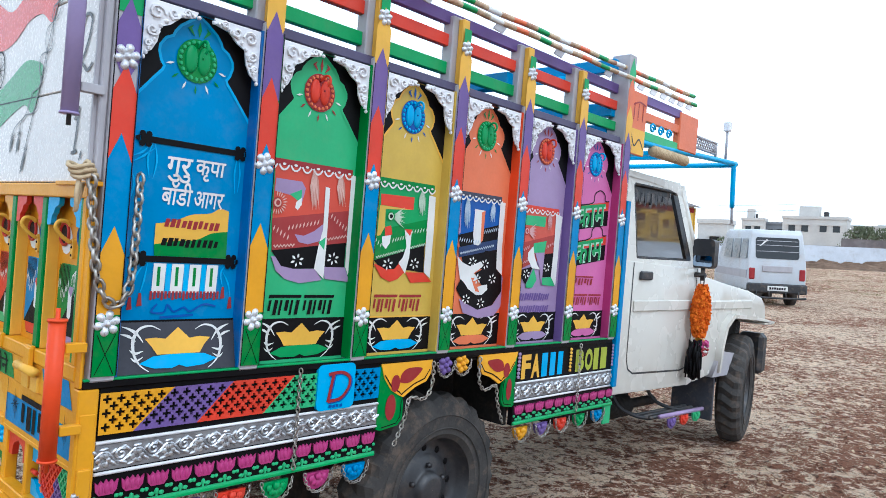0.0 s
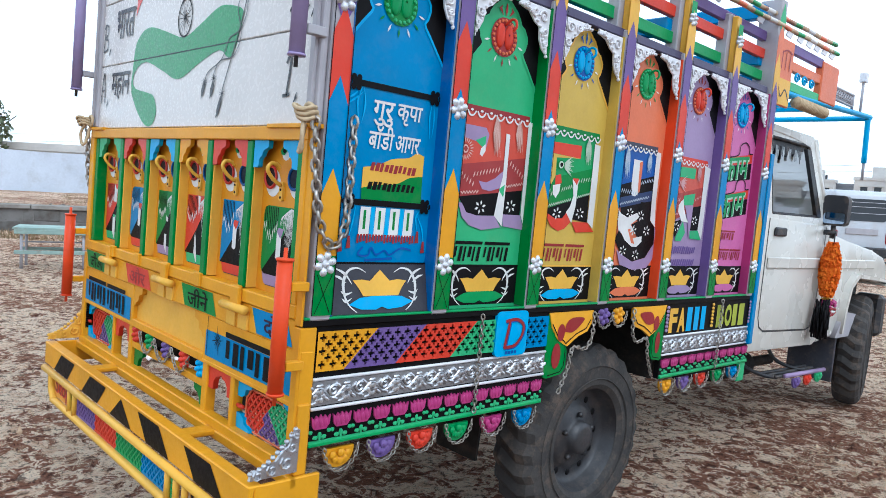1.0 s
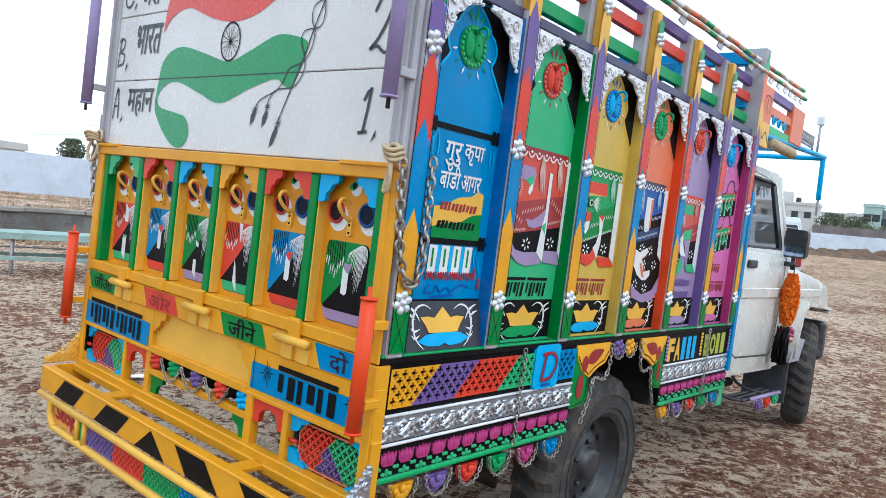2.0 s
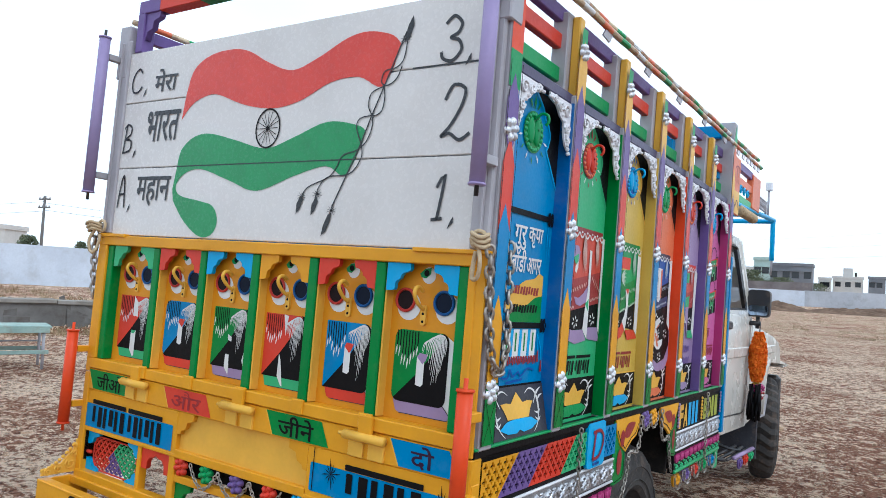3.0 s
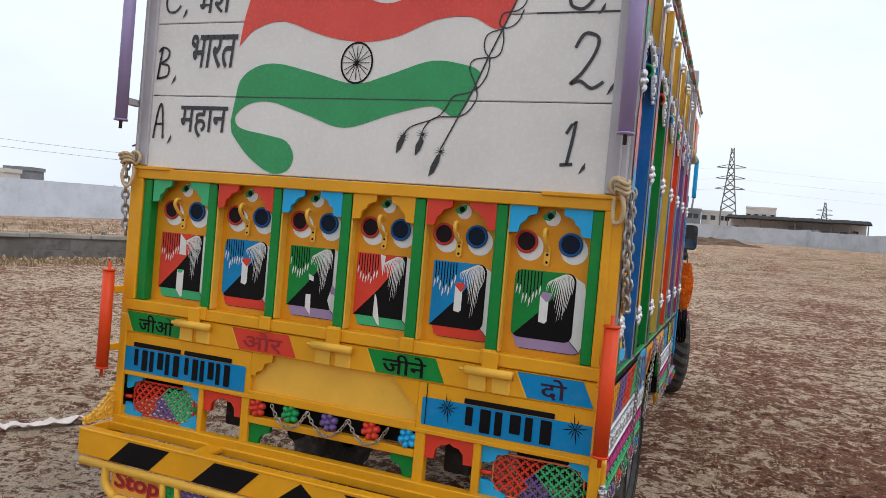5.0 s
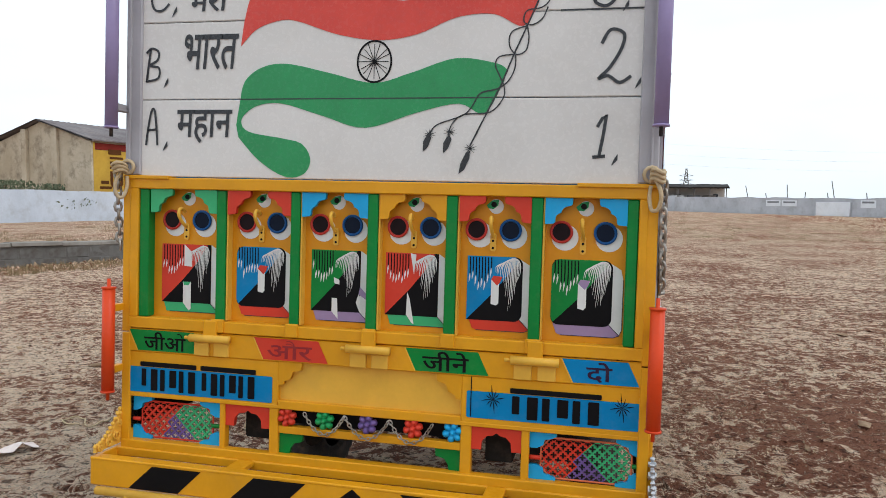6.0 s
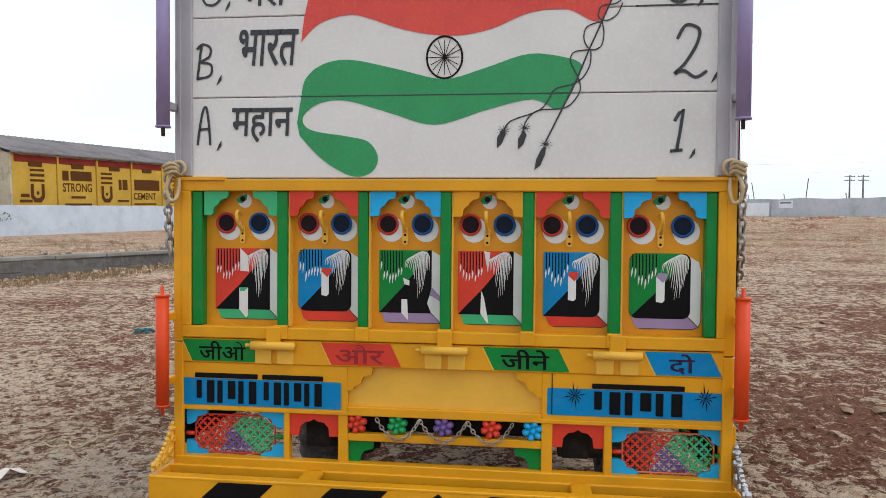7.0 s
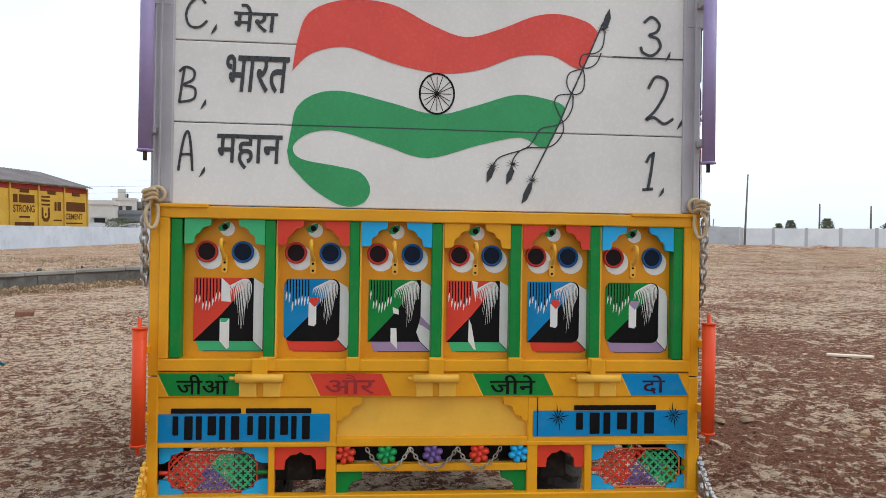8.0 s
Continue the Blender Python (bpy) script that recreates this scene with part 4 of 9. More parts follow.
for az, d, w, h, sd in ((-13.2, 60, 9, 0.62, 1), (-9.5, 62, 8, 0.8, 2), (-2.0, 66, 10, 0.7, 3), (-4.5, 62, 7, 0.6, 4)):
    mx, my = place(az, d)
    dirt_mound(mx, my, w, 3.0, h, sd)
for az, d, w, h, sd in ((12.5, 62, 9, 0.34, 5), (16.6, 54, 8, 0.44, 6), (18.8, 42, 5, 0.34, 7), (21.5, 60, 10, 0.34, 8), (24.6, 57, 9, 0.32, 9), (28.5, 56, 10, 0.32, 10), (33.0, 55, 10, 0.32, 11)):
    mx, my = place(az, d, *WEST)
    dirt_mound(mx, my, w, 2.4, h, sd, SOIL, "low bank of brown soil along a wall")


def plank(x, y, ln, yaw, label):
    bm = B()
    box(bm, -ln / 2, ln / 2, -0.05, 0.05, 0.0, 0.025, 0.003)
    ob = tagged(new("plank", finish(bm, "plank", WOODRAW)), label, "plank")
    ob.matrix_basis = pose(x, y, soil_height(x, y) + 0.012, 0, 0, yaw)


plank(5.35, 5.77, 0.48, -26, "pale wooden plank lying on brown soil")


def litter():
    """A knotted teal rag, a broken brick and a few pale scraps on the soil."""
    r = random.Random(77)
    bm = B()
    for k in range(5):
        a = k * 1.3
        tube(bm, curve([(0.02 * math.cos(a), 0.02 * math.sin(a), 0.02), (0.07 * math.cos(a + 0.5), 0.06 * math.sin(a + 0.5), 0.035), (0.13 * math.cos(a + 0.2), 0.11 * math.sin(a + 0.2), 0.008)], 4), 0.014, 6)
    rag = tagged(new("rag", finish(bm, "rag", surface("teal_cloth", rgb(30, 110, 118), rgb(20, 84, 96), rough=0.9, big=20, fine=200, bump=0.3))), "crumpled teal rag lying on soil", "rag")
    rag.location = (-4.28, 5.86, soil_height(-4.28, 5.86))
    bm = B()
    box(bm, -0.15, 0.13, -0.07, 0.07, -0.02, 0.07, 0.012)
    for v in bm.verts:
        v.co += Vector((r.uniform(-1, 1), r.uniform(-1, 1), r.uniform(-1, 1))) * 0.012
    brick = tagged(new("broken_brick", finish(bm, "broken_brick", surface("weathered_brick", rgb(140, 96, 76), rgb(116, 76, 60), rough=0.95, big=8, fine=60, bump=0.4, grime=DUST, grime_amount=0.5))), "broken red brown brick lying on soil", "brick")
    brick.matrix_basis = pose(-6.12, 10.59, soil_height(-6.12, 10.59) + 0.01, 4, 3, 20)
    for x, y in ((-4.74, 5.21), (2.48, 3.12), (2.69, 3.11), (-3.6, 3.4), (3.4, 6.8)):
        bm = B()
        pts = [bm.verts.new((0.09 * math.cos(t) * r.uniform(0.7, 1.3), 0.05 * math.sin(t) * r.uniform(0.7, 1.3), r.uniform(0.0, 0.02))) for t in [2 * math.pi * k / 9 for k in range(9)]]
        top_ = bm.verts.new((0, 0, 0.028))
        for k in range(9):
            bm.faces.new((pts[k], pts[(k + 1) % 9], top_))
        bmesh.ops.solidify(bm, geom=bm.faces[:], thickness=0.004)
        scrap = tagged(new("straw_mat_scrap", finish(bm, "straw_mat_scrap", STRAW)), "pale dry crust of straw and soil", "scrap")
        scrap.matrix_basis = pose(x, y, soil_height(x, y) + 0.006, 0, 0, r.uniform(0, 360))


litter()


def open_shed():
    """A long open shed with a dark lean-to roof on posts, far beyond the wall."""
    a, b = Vector((0.4, 163.0, 0)), Vector((26.0, 160.5, 0))
    d = b - a
    L = d.length
    s = thing("open_shed", "long open shed with black roof on posts", "shed", Matrix.Translation(a) @ Matrix.Rotation(math.atan2(d.y, d.x), 4, "Z"))
    bm = B()
    n = 48
    cols = []
    for k in range(n + 1):
        u = -0.6 + (L + 1.2) * k / n
        w = 0.05 * (k % 2) + 0.08 * noise.noise((u * 0.3, 0, 4))
        cols.append([bm.verts.new((u, v, z + w)) for v, z in ((-1.0, 4.0), (6.0, 4.85), (6.0, 5.05), (-1.0, 4.3))])
    for p, q in zip(cols, cols[1:]):
        for k in range(4):
            bm.faces.new((p[k], q[k], q[(k + 1) % 4], p[(k + 1) % 4]))
    bm.faces.new(cols[0][::-1])
    bm.faces.new(cols[-1])
    part("shed_roof", bm, UNDER, s, smooth=False)
    for k in range(9):
        bm = B()
        u = L * k / 8
        tube(bm, [(u, -0.6, -0.2), (u, -0.6, 4.1)], 0.13, 6)
        part("shed_post", bm, POLEGREY, s)
    bm = B()
    box(bm, 0, L, 5.4, 5.8, -0.2, 4.5, 0.0)
    back = part("back_wall", bm, HOUSE, s, smooth=False)
    r = random.Random(44)
    for k in range(9):
        bm = B()
        u = L * (k + 0.5) / 9 + r.uniform(-0.5, 0.5)
        box(bm, u - 0.5, u + 0.5, 5.3, 5.45, 0.8, 2.5 + r.uniform(-0.2, 0.5), 0.0)
        part("dark_opening", bm, DARKGLASS, back, smooth=False)
    for k in range(4):
        bm = B()
        u = L * (0.5 + 0.125 * k)
        box(bm, u - 1.3, u + 1.3, 2.0, 3.6, -0.2, 3.0 + r.uniform(-0.5, 0.6), 0.05)
        part("stored_stack", bm, (POLEGREY, PANELWALL, HOUSEGREY, POLEGREY)[k], s, smooth=False)


open_shed()


def plastic_strip():
    """A torn strip of pale packing sheet."""
    bm = B()
    r = random.Random(12)
    line = curve([(-2.90, 1.12), (-2.84, 1.17), (-2.77, 1.25), (-2.70, 1.38), (-2.62, 1.56)], 4)
    lo, hi = [], []
    for k, (x, y) in enumerate(line):
        w = 0.030 + 0.022 * abs(math.sin(k * 0.9))
        z = soil_height(x + 0.07, y - 0.055) + 0.014 + r.uniform(0, 0.03)
        lo.append((x - w, y + w * 0.6, z))
        hi.append((x + w, y - w * 0.6, z + r.uniform(-0.01, 0.012)))
    for t in (0.0, 0.003):
        A = [bm.verts.new((a, b, c + t)) for a, b, c in lo]
        D = [bm.verts.new((a, b, c + t)) for a, b, c in hi]
        for k in range(len(A) - 1):
            bm.faces.new((A[k], A[k + 1], D[k + 1], D[k]))
    ob = tagged(new("plastic_strip", finish(bm, "plastic_strip", STRIP)), "crumpled pale pink plastic strip lying on soil", "plastic strip")
    ob.matrix_basis = Matrix.Translation((0.07, -0.055, 0.0))


def wire_loop():
    bm = B()
    tube(bm, [(a, b, soil_height(a + 0.07, b - 0.055) + 0.012 + 0.004 * math.sin(k)) for k, (a, b) in enumerate(curve([(-2.62, 1.93), (-2.72, 1.93), (-2.79, 1.98), (-2.75, 2.05), (-2.66, 2.03), (-2.60, 1.95), (-2.56, 1.95), (-2.53, 2.06), (-2.54, 2.15), (-2.47, 2.24)], 5))], 0.006, 5)
    ob = tagged(new("cord_loop", finish(bm, "cord_loop", ROPE)), "loop of thin pale cord lying on soil", "cord")
    ob.matrix_basis = Matrix.Translation((0.07, -0.055, 0.0))


STRIP = surface("pale_packing_sheet", rgb(240, 224, 214), rgb(228, 204, 192), rough=0.5, big=20, fine=90, bump=0.1)
plastic_strip()
wire_loop()

# ---- the painted pickup truck ----
truck = thing("pickup_truck", "white pickup truck with a brightly painted high wooden load body", "truck", TRUCK)
HW = 0.872
PITCH = 0.4335
POSTS = [0.046 + PITCH * i for i in range(7)]
FLOOR, BEAM, TOP = 0.985, 2.0, 2.29


def plus_lattice(bm, P, u0, u1, v0, v1, c, colour, depth=0.006, inside=None):
    """A sheet pierced with upright crosses on a diagonal grid. colour(u, v) gives the material of each cell."""
    a, b = 0.64 * c, 0.21 * c
    plus = [(-b, -a), (b, -a), (b, -b), (a, -b), (a, b), (b, b), (b, a), (-b, a), (-b, b), (-a, b), (-a, -b), (-b, -b)]
    dia = [(-c, 0), (0, -c), (c, 0), (0, c)]
    row = 0
    v = v0
    while v < v1 + c * 0.5:
        u = u0 + (c if row % 2 else 0)
        while u < u1 + c * 0.5:
            if inside is None or inside(u, v):
                d = [(min(max(u + p, u0), u1), min(max(v + q, v0), v1)) for p, q in dia]
                hole = [(u + p, v + q) for p, q in plus]
                mi = colour(u, v)
                if u0 + a < u < u1 - a and v0 + a < v < v1 - a:
                    flat(bm, P, d, depth, mi, [hole])
                    lo = [bm.verts.new(P(p, q, 0)) for p, q in hole]
                    hi = [bm.verts.new(P(p, q, depth)) for p, q in hole]
                    for i in range(12):
                        bm.faces.new((lo[i], lo[(i + 1) % 12], hi[(i + 1) % 12], hi[i])).material_index = mi
                else:
                    flat(bm, P, d, depth, mi)
            u += 2 * c
        v += c
        row += 1


def links(bm, pts, size=0.026, r=0.0035, mi=0):
    """A chain of oval links along a line of points."""
    pts = [Vector(p) for p in pts]
    dist = [0.0]
    for a, b in zip(pts, pts[1:]):
        dist.append(dist[-1] + (b - a).length)

    def at(s):
        for i in range(len(pts) - 1):
            if s <= dist[i + 1]:
                return pts[i].lerp(pts[i + 1], (s - dist[i]) / max(dist[i + 1] - dist[i], 1e-6))
        return pts[-1]

    n = max(int(dist[-1] / (size * 0.72)), 1)
    for k in range(n):
        a, b = at(dist[-1] * k / n), at(dist[-1] * (k + 1) / n)
        d = (b - a).normalized()
        s = d.cross(Vector((0.3, 0.2, 0.93))).normalized()
        u = d.cross(s)
        w = (s if k % 2 else u) * size * 0.3
        c = (a + b) / 2
        tube(bm, [c + d * (size * 0.5 * math.cos(t)) + w * math.sin(t) for t in [2 * math.pi * i / 8 for i in range(8)]], r, 4, closed=True, mi=mi)


def sag(a, b, drop, n=10):
    a, b = Vector(a), Vector(b)
    return [a.lerp(b, i / n) - Vector((0, 0, drop * 4 * (i / n) * (1 - i / n))) for i in range(n + 1)]


def rosette(bm, P, u, v, r, petals=6, h=0.012, mi=0):
    """A moulded flower in one piece: plump petals, deep creases between them, a round boss."""
    n = petals * 8
    rows = []
    for s_, lift in ((1.0, 0.0), (0.97, 0.34), (0.84, 0.80), (0.62, 1.0), (0.42, 0.82), (0.28, 0.36), (0.22, 0.62), (0.18, 1.05), (0.08, 1.3)):
        row = []
        for k in range(n):
            t = 2 * math.pi * k / n
            lobe = abs(math.cos(petals * t / 2))
            rad = r * s_ * ((0.64 + 0.36 * lobe ** 0.55) if s_ > 0.3 else 1.0)
            q = lift * (0.25 + 0.75 * lobe ** 0.6) if s_ > 0.3 else lift
            row.append(bm.verts.new(P(u + rad * math.cos(t + 0.3), v + rad * math.sin(t + 0.3), h * q)))
        rows.append(row)
    for a, b in zip(rows, rows[1:]):
        for k in range(n):
            bm.faces.new((a[k], a[(k + 1) % n], b[(k + 1) % n], b[k])).material_index = mi
    bm.faces.new(rows[-1]).material_index = mi


# -- load body floor, chassis, wheels --
bm = B()
box(bm, -HW + 0.02, HW - 0.02, 0.03, 2.64, 0.93, 0.975, 0.004)
part("load_floor", bm, UNDER, truck)
for sx in (-1, 1):
    bm = B()
    box(bm, sx * 0.42 - 0.045, sx * 0.42 + 0.045, 0.1, 5.0, 0.60, 0.74, 0.006)
    part("chassis_rail", bm, UNDER, truck)
for y in (0.2, 0.75, 1.9, 2.5):
    bm = B()
    box(bm, -HW + 0.05, HW - 0.05, y - 0.035, y + 0.035, 0.80, 0.93, 0.005)
    part("cross_bearer", bm, UNDER, truck)
bm = B()
box(bm, -0.36, 0.36, 2.0, 2.9, 0.5, 0.72, 0.03)
part("gearbox", bm, UNDER, truck)
bm = B()
tube(bm, [(-0.66, 1.43, 0.382), (0.66, 1.43, 0.402)], 0.045, 10)
blob(bm, (0, 1.43, 0.392), (0.15, 0.17, 0.15), seg=12, rings=8)
part("rear_axle", bm, UNDER, truck)
for sx in (-1, 1):
    for k in range(3):
        bm = B()
        tube(bm, [(sx * 0.5, 0.75 + 0.15 * k, 0.56 - 0.0), (sx * 0.5, 1.385, 0.46 - 0.022 * k), (sx * 0.5, 2.0 - 0.15 * k, 0.56)], 0.016, 5)
        part("leaf_spring", bm, UNDER, truck)
bm = B()
tube(bm, [(-0.3, 2.6, 0.55), (-0.36, 1.9, 0.55), (-0.3, 0.7, 0.56), (-0.3, 0.3, 0.55)], 0.028, 8)
part("exhaust_pipe", bm, UNDER, truck)
for sx in (-1, 1):
    bm = B()
    slab(bm, rear(1.0), [(sx * 0.36, 0.62), (sx * 0.64, 0.66), (sx * 0.62, 0.33), (sx * 0.40, 0.33)], 0, 0.012)
    part("mud_flap", bm, UNDER, truck, smooth=False)


def wheel(name, x, y, z, sgn, R=0.398, W=0.205):
    """A tyre with deep shoulder lugs on a pierced pressed-steel rim. sgn: which way it faces."""
    seg = 56
    g = R / 0.378
    bm = B()
    prof = [(0.205, -0.42), (0.225, -0.5), (0.30, -0.52), (0.345, -0.47), (0.368, -0.36), (0.378, -0.2), (0.378, 0.2), (0.368, 0.36), (0.345, 0.47), (0.30, 0.52), (0.225, 0.5), (0.205, 0.42)]
    rings = []
    for i in range(seg):
        t = 2 * math.pi * i / seg
        row = []
        for k, (r, w) in enumerate(prof):
            rr = r * g
            if 3 <= k <= 8 and i % 2 == (0 if k < 6 else 1):
                rr = r * g - 0.016
            row.append(bm.verts.new((x + w * W, y + rr * math.cos(t), z + rr * math.sin(t))))
        rings.append(row)
    for i in range(seg):
        A, C = rings[i], rings[(i + 1) % seg]
        for k in range(len(prof) - 1):
            bm.faces.new((A[k], C[k], C[k + 1], A[k + 1]))
    for r0 in (0.262, 0.315):
        tube(bm, [(x + sgn * W * 0.525, y + r0 * math.cos(2 * math.pi * i / 40), z + r0 * math.sin(2 * math.pi * i / 40)) for i in range(40)], 0.003, 4, closed=True)
    t = part(name, bm, RUBBER, truck, "black rubber tyre with dusty lugs", smooth=False)
    bm = B()
    face = [(0.218, 0.47), (0.212, 0.42), (0.203, 0.36), (0.194, 0.12), (0.178, 0.04), (0.142, 0.04), (0.128, 0.10), (0.112, 0.16), (0.075, 0.17), (0.066, 0.22), (0.062, 0.34), (0.042, 0.37), (0.0, 0.37)]
    rr = []
    S = 36
    for r, w in face:
        r *= g
        rr.append([bm.verts.new((x + sgn * w * W, y + max(r, 0.001) * math.cos(2 * math.pi * i / S), z + max(r, 0.001) * math.sin(2 * math.pi * i / S))) for i in range(S)])
    for a, b in zip(rr, rr[1:]):
        for i in range(S):
            bm.faces.new((a[i], a[(i + 1) % S], b[(i + 1) % S], b[i]))
    rim = part("rim", bm, RIM, t, "dark grey pressed steel rim")
    # black lumps on the rim give the dark of its vents by colour
    for k in range(12):
        a = 2 * math.pi * k / 12
        bm = B()
        blob(bm, (x + sgn * W * 0.045, y + 0.160 * math.cos(a), z + 0.160 * math.sin(a)), (0.005, 0.015, 0.015), seg=10, rings=5)
        part("vent_hole", bm, BLACK, t)
    for k in range(5):
        a = 2 * math.pi * k / 5 + 0.3
        bm = B()
        tube(bm, [(x + sgn * W * 0.15, y + 0.094 * math.cos(a), z + 0.094 * math.sin(a)), (x + sgn * W * 0.25, y + 0.094 * math.cos(a), z + 0.094 * math.sin(a))], 0.011, 6)
        part("wheel_nut", bm, RIM, t)
    return t


wheel("rear_wheel", 0.716, 1.452, 0.393, 1)
wheel("rear_wheel", -0.716, 1.452, 0.372, -1)
# the front wheels are steered a little to the left
for s, wz in ((1, 0.506), (-1, 0.485)):
    fw = wheel("front_wheel", s * 0.752, 4.79, wz, s, W=0.178)
    turn = Matrix.Translation((s * 0.745, 4.78, 0)) @ Matrix.Rotation(radians(13), 4, "Z") @ Matrix.Translation((s * -0.745, -4.78, 0))
    for o in [fw] + list(fw.children_recursive):
        o.data.transform(turn)

# -- right-hand wall: panels set back between the posts --
PX = HW - 0.038
# panel colour, then the cheek colour, mostly darker to carry the recess shade
BAYS = [(BLUE, surface("shaded_blue_enamel", rgb(8, 102, 174), rgb(6, 94, 162), rough=0.4, big=5, fine=90, bump=0.04, grime=DUST, grime_amount=0.12, wear=0.08)), (LGREEN, GREEN), (MUSTARD, MUSTARD), (PEACH, ORANGE), (LILAC, PURPLE), (PINK, MAGENTA)]


def arch_outline(u0, u1, z_side, z_top):
    """The cusped arch painted at the head of each panel, from its right foot over the point to its left."""
    w = u1 - u0
    c = (u0 + u1) / 2
    k = (z_top - z_side)
    half = [(0.50, 0.0), (0.455, 0.08), (0.40, 0.17), (0.34, 0.27), (0.27, 0.38), (0.258, 0.42), (0.285, 0.47), (0.305, 0.56), (0.30, 0.62), (0.26, 0.70), (0.205, 0.74), (0.19, 0.79), (0.15, 0.86), (0.06, 0.95), (0.0, 1.0)]
    right = [(c + a * w, z_side + b * k) for a, b in half]
    left = [(c - a * w, z_side + b * k) for a, b in half[-2::-1]]
    return right + left


def lotus(bm, P, c, top, base, white):
    """A painted lotus between two white scrolls."""
    flat(bm, P, [(c - 0.098, 1.078), (c - 0.066, 1.080), (c - 0.038, 1.076), (c, 1.107), (c + 0.034, 1.076), (c + 0.064, 1.080), (c + 0.098, 1.076), (c + 0.078, 1.056), (c + 0.064, 1.034), (c - 0.064, 1.034), (c - 0.080, 1.058)], 0.0022, top)
    flat(bm, P, [(c - 0.116, 1.012), (c - 0.076, 1.030), (c - 0.03, 1.034), (c + 0.03, 1.034), (c + 0.076, 1.032), (c + 0.118, 1.016), (c + 0.074, 1.000), (c + 0.022, 0.996), (c, 1.004), (c - 0.022, 0.996), (c - 0.074, 0.998)], 0.0030, base)
    for s in (-1, 1):
        for w, pts in ((0.010, ((0.052, 1.100), (0.080, 1.112), (0.112, 1.104), (0.130, 1.074), (0.128, 1.036), (0.112, 1.008), (0.088, 0.990))),
                       (0.009, ((0.160, 1.112), (0.138, 1.104), (0.118, 1.090), (0.102, 1.068))), (0.008, ((0.164, 1.092), (0.142, 1.086), (0.122, 1.072))),
                       (0.008, ((0.140, 1.050), (0.126, 1.040), (0.102, 1.046))), (0.007, ((0.138, 1.030), (0.124, 1.020), (0.104, 1.030)))):
            stroke(bm, P, curve([(c + s * a, b) for a, b in pts], 5), w, 0.0022, white, True)


PANELS = []
for i in range(6):
    col, wall_col = BAYS[i]
    u0, u1 = POSTS[i] + 0.033, POSTS[i + 1] - 0.033
    bm = B()
    box(bm, PX - 0.025, PX, u0 - 0.03, u1 + 0.03, FLOOR - 0.02, BEAM + 0.022, 0.0)
    pan = part("side_panel", bm, col, truck, "painted side panel between two posts", smooth=False)
    PANELS.append(pan)
    # cheeks of the posts on both sides of the bay, with their shade painted in
    for uu, s in ((u0, 1), (u1, -1)):
        bm = B()
        box(bm, PX - 0.01, HW + 0.005, min(uu, uu + s * 0.006), max(uu, uu + s * 0.006), FLOOR, BEAM - 0.008, 0.0)
        part("bay_cheek", bm, wall_col, pan, smooth=False)
    P = side(PX)
    bm = B()
    arch = arch_outline(u0, u1, 1.712, 1.988)
    flat(bm, P, [(u0, 1.99), (u0, 1.712)] + arch[::-1][0:] + [(u1, 1.712), (u1, 1.99)], 0.0012, 0)
    stroke(bm, P, [(a, b) for a, b in arch], 0.008, 0.0020, 1)
    part("arch_painting", bm, [BLACK, (GOLD, LGREEN, GOLD, PEACH, LILAC, PINK)[i] if i else CYAN], pan, smooth=False)
    # head rosette with leaves
    c = (u0 + u1) / 2
    rc, dk = ((MGREEN, GREEN), (RED, DRED), (CYAN, DBLUE), (MGREEN, GREEN), (RED, DRED), (CYAN, DBLUE))[i]
    bm = B()
    flat(bm, P, ring(c, 1.862, 0.062, 24), 0.003, 1)
    for k in range(20):
        t = 2 * math.pi * k / 20
        blob(bm, P(c + 0.052 * math.cos(t), 1.862 + 0.052 * math.sin(t), 0.004), (0.005, 0.0062, 0.0062), 2, 6, 4)
    for s in (-1, 1):
        blob(bm, P(c + s * 0.0195, 1.864, 0.004), (0.009, 0.0195, 0.040), 0, 12, 8)
    blob(bm, P(c + 0.012, 1.87, 0.013), (0.003, 0.004, 0.004), 1, 6, 4)
    for k in range(7):
        t = radians(-165 + 25 * k)
        stroke(bm, P, [(c + 0.070 * math.cos(t), 1.862 + 0.070 * math.sin(t)), (c + 0.082 * math.cos(t), 1.862 + 0.082 * math.sin(t)), (c + 0.094 * math.cos(t), 1.862 + 0.094 * math.sin(t))], 0.007, 0.003, 1 if k % 2 else 3, True)
    for s in (-1, 0, 1):
        stroke(bm, P, [(c + s * 0.014, 1.930), (c + s * 0.03, 1.95), (c + s * 0.02, 1.972 - abs(s) * 0.012)], 0.012, 0.003, 1, True)
    part("head_rosette", bm, [rc, dk, (LGREEN, PEACH, CYAN, LGREEN, PEACH, CYAN)[i], WHITE], pan)
    bm = B()
    tube(bm, curve([tuple(P(c, 1.900, 0.004)), tuple(P(c + 0.004, 1.916, 0.024)), tuple(P(c + 0.006, 1.910, 0.042)), tuple(P(c + 0.006, 1.892, 0.046)), tuple(P(c + 0.004, 1.88, 0.038))], 4), 0.0045, 7)
    part("curl_hook", bm, rc, pan)
    # lotus field at the foot
    if i == 0:
        zt = 1.122
        Q = lambda u, v, h=0.0: Vector((PX + (zt - v) / (zt - FLOOR) * 0.030 + 0.004 + h, u, v))
        bm = B()
        vs = [bm.verts.new(p) for p in (Q(u0 + 0.006, zt), Q(u1 - 0.006, zt), Q(u1 - 0.006, FLOOR), Q(u0 + 0.006, FLOOR))]
        bm.faces.new(vs)
        lo = [bm.verts.new((PX - 0.01, v.co.y, v.co.z)) for v in vs]
        for k in range(4):
            bm.faces.new((vs[k], lo[k], lo[(k + 1) % 4], vs[(k + 1) % 4]))
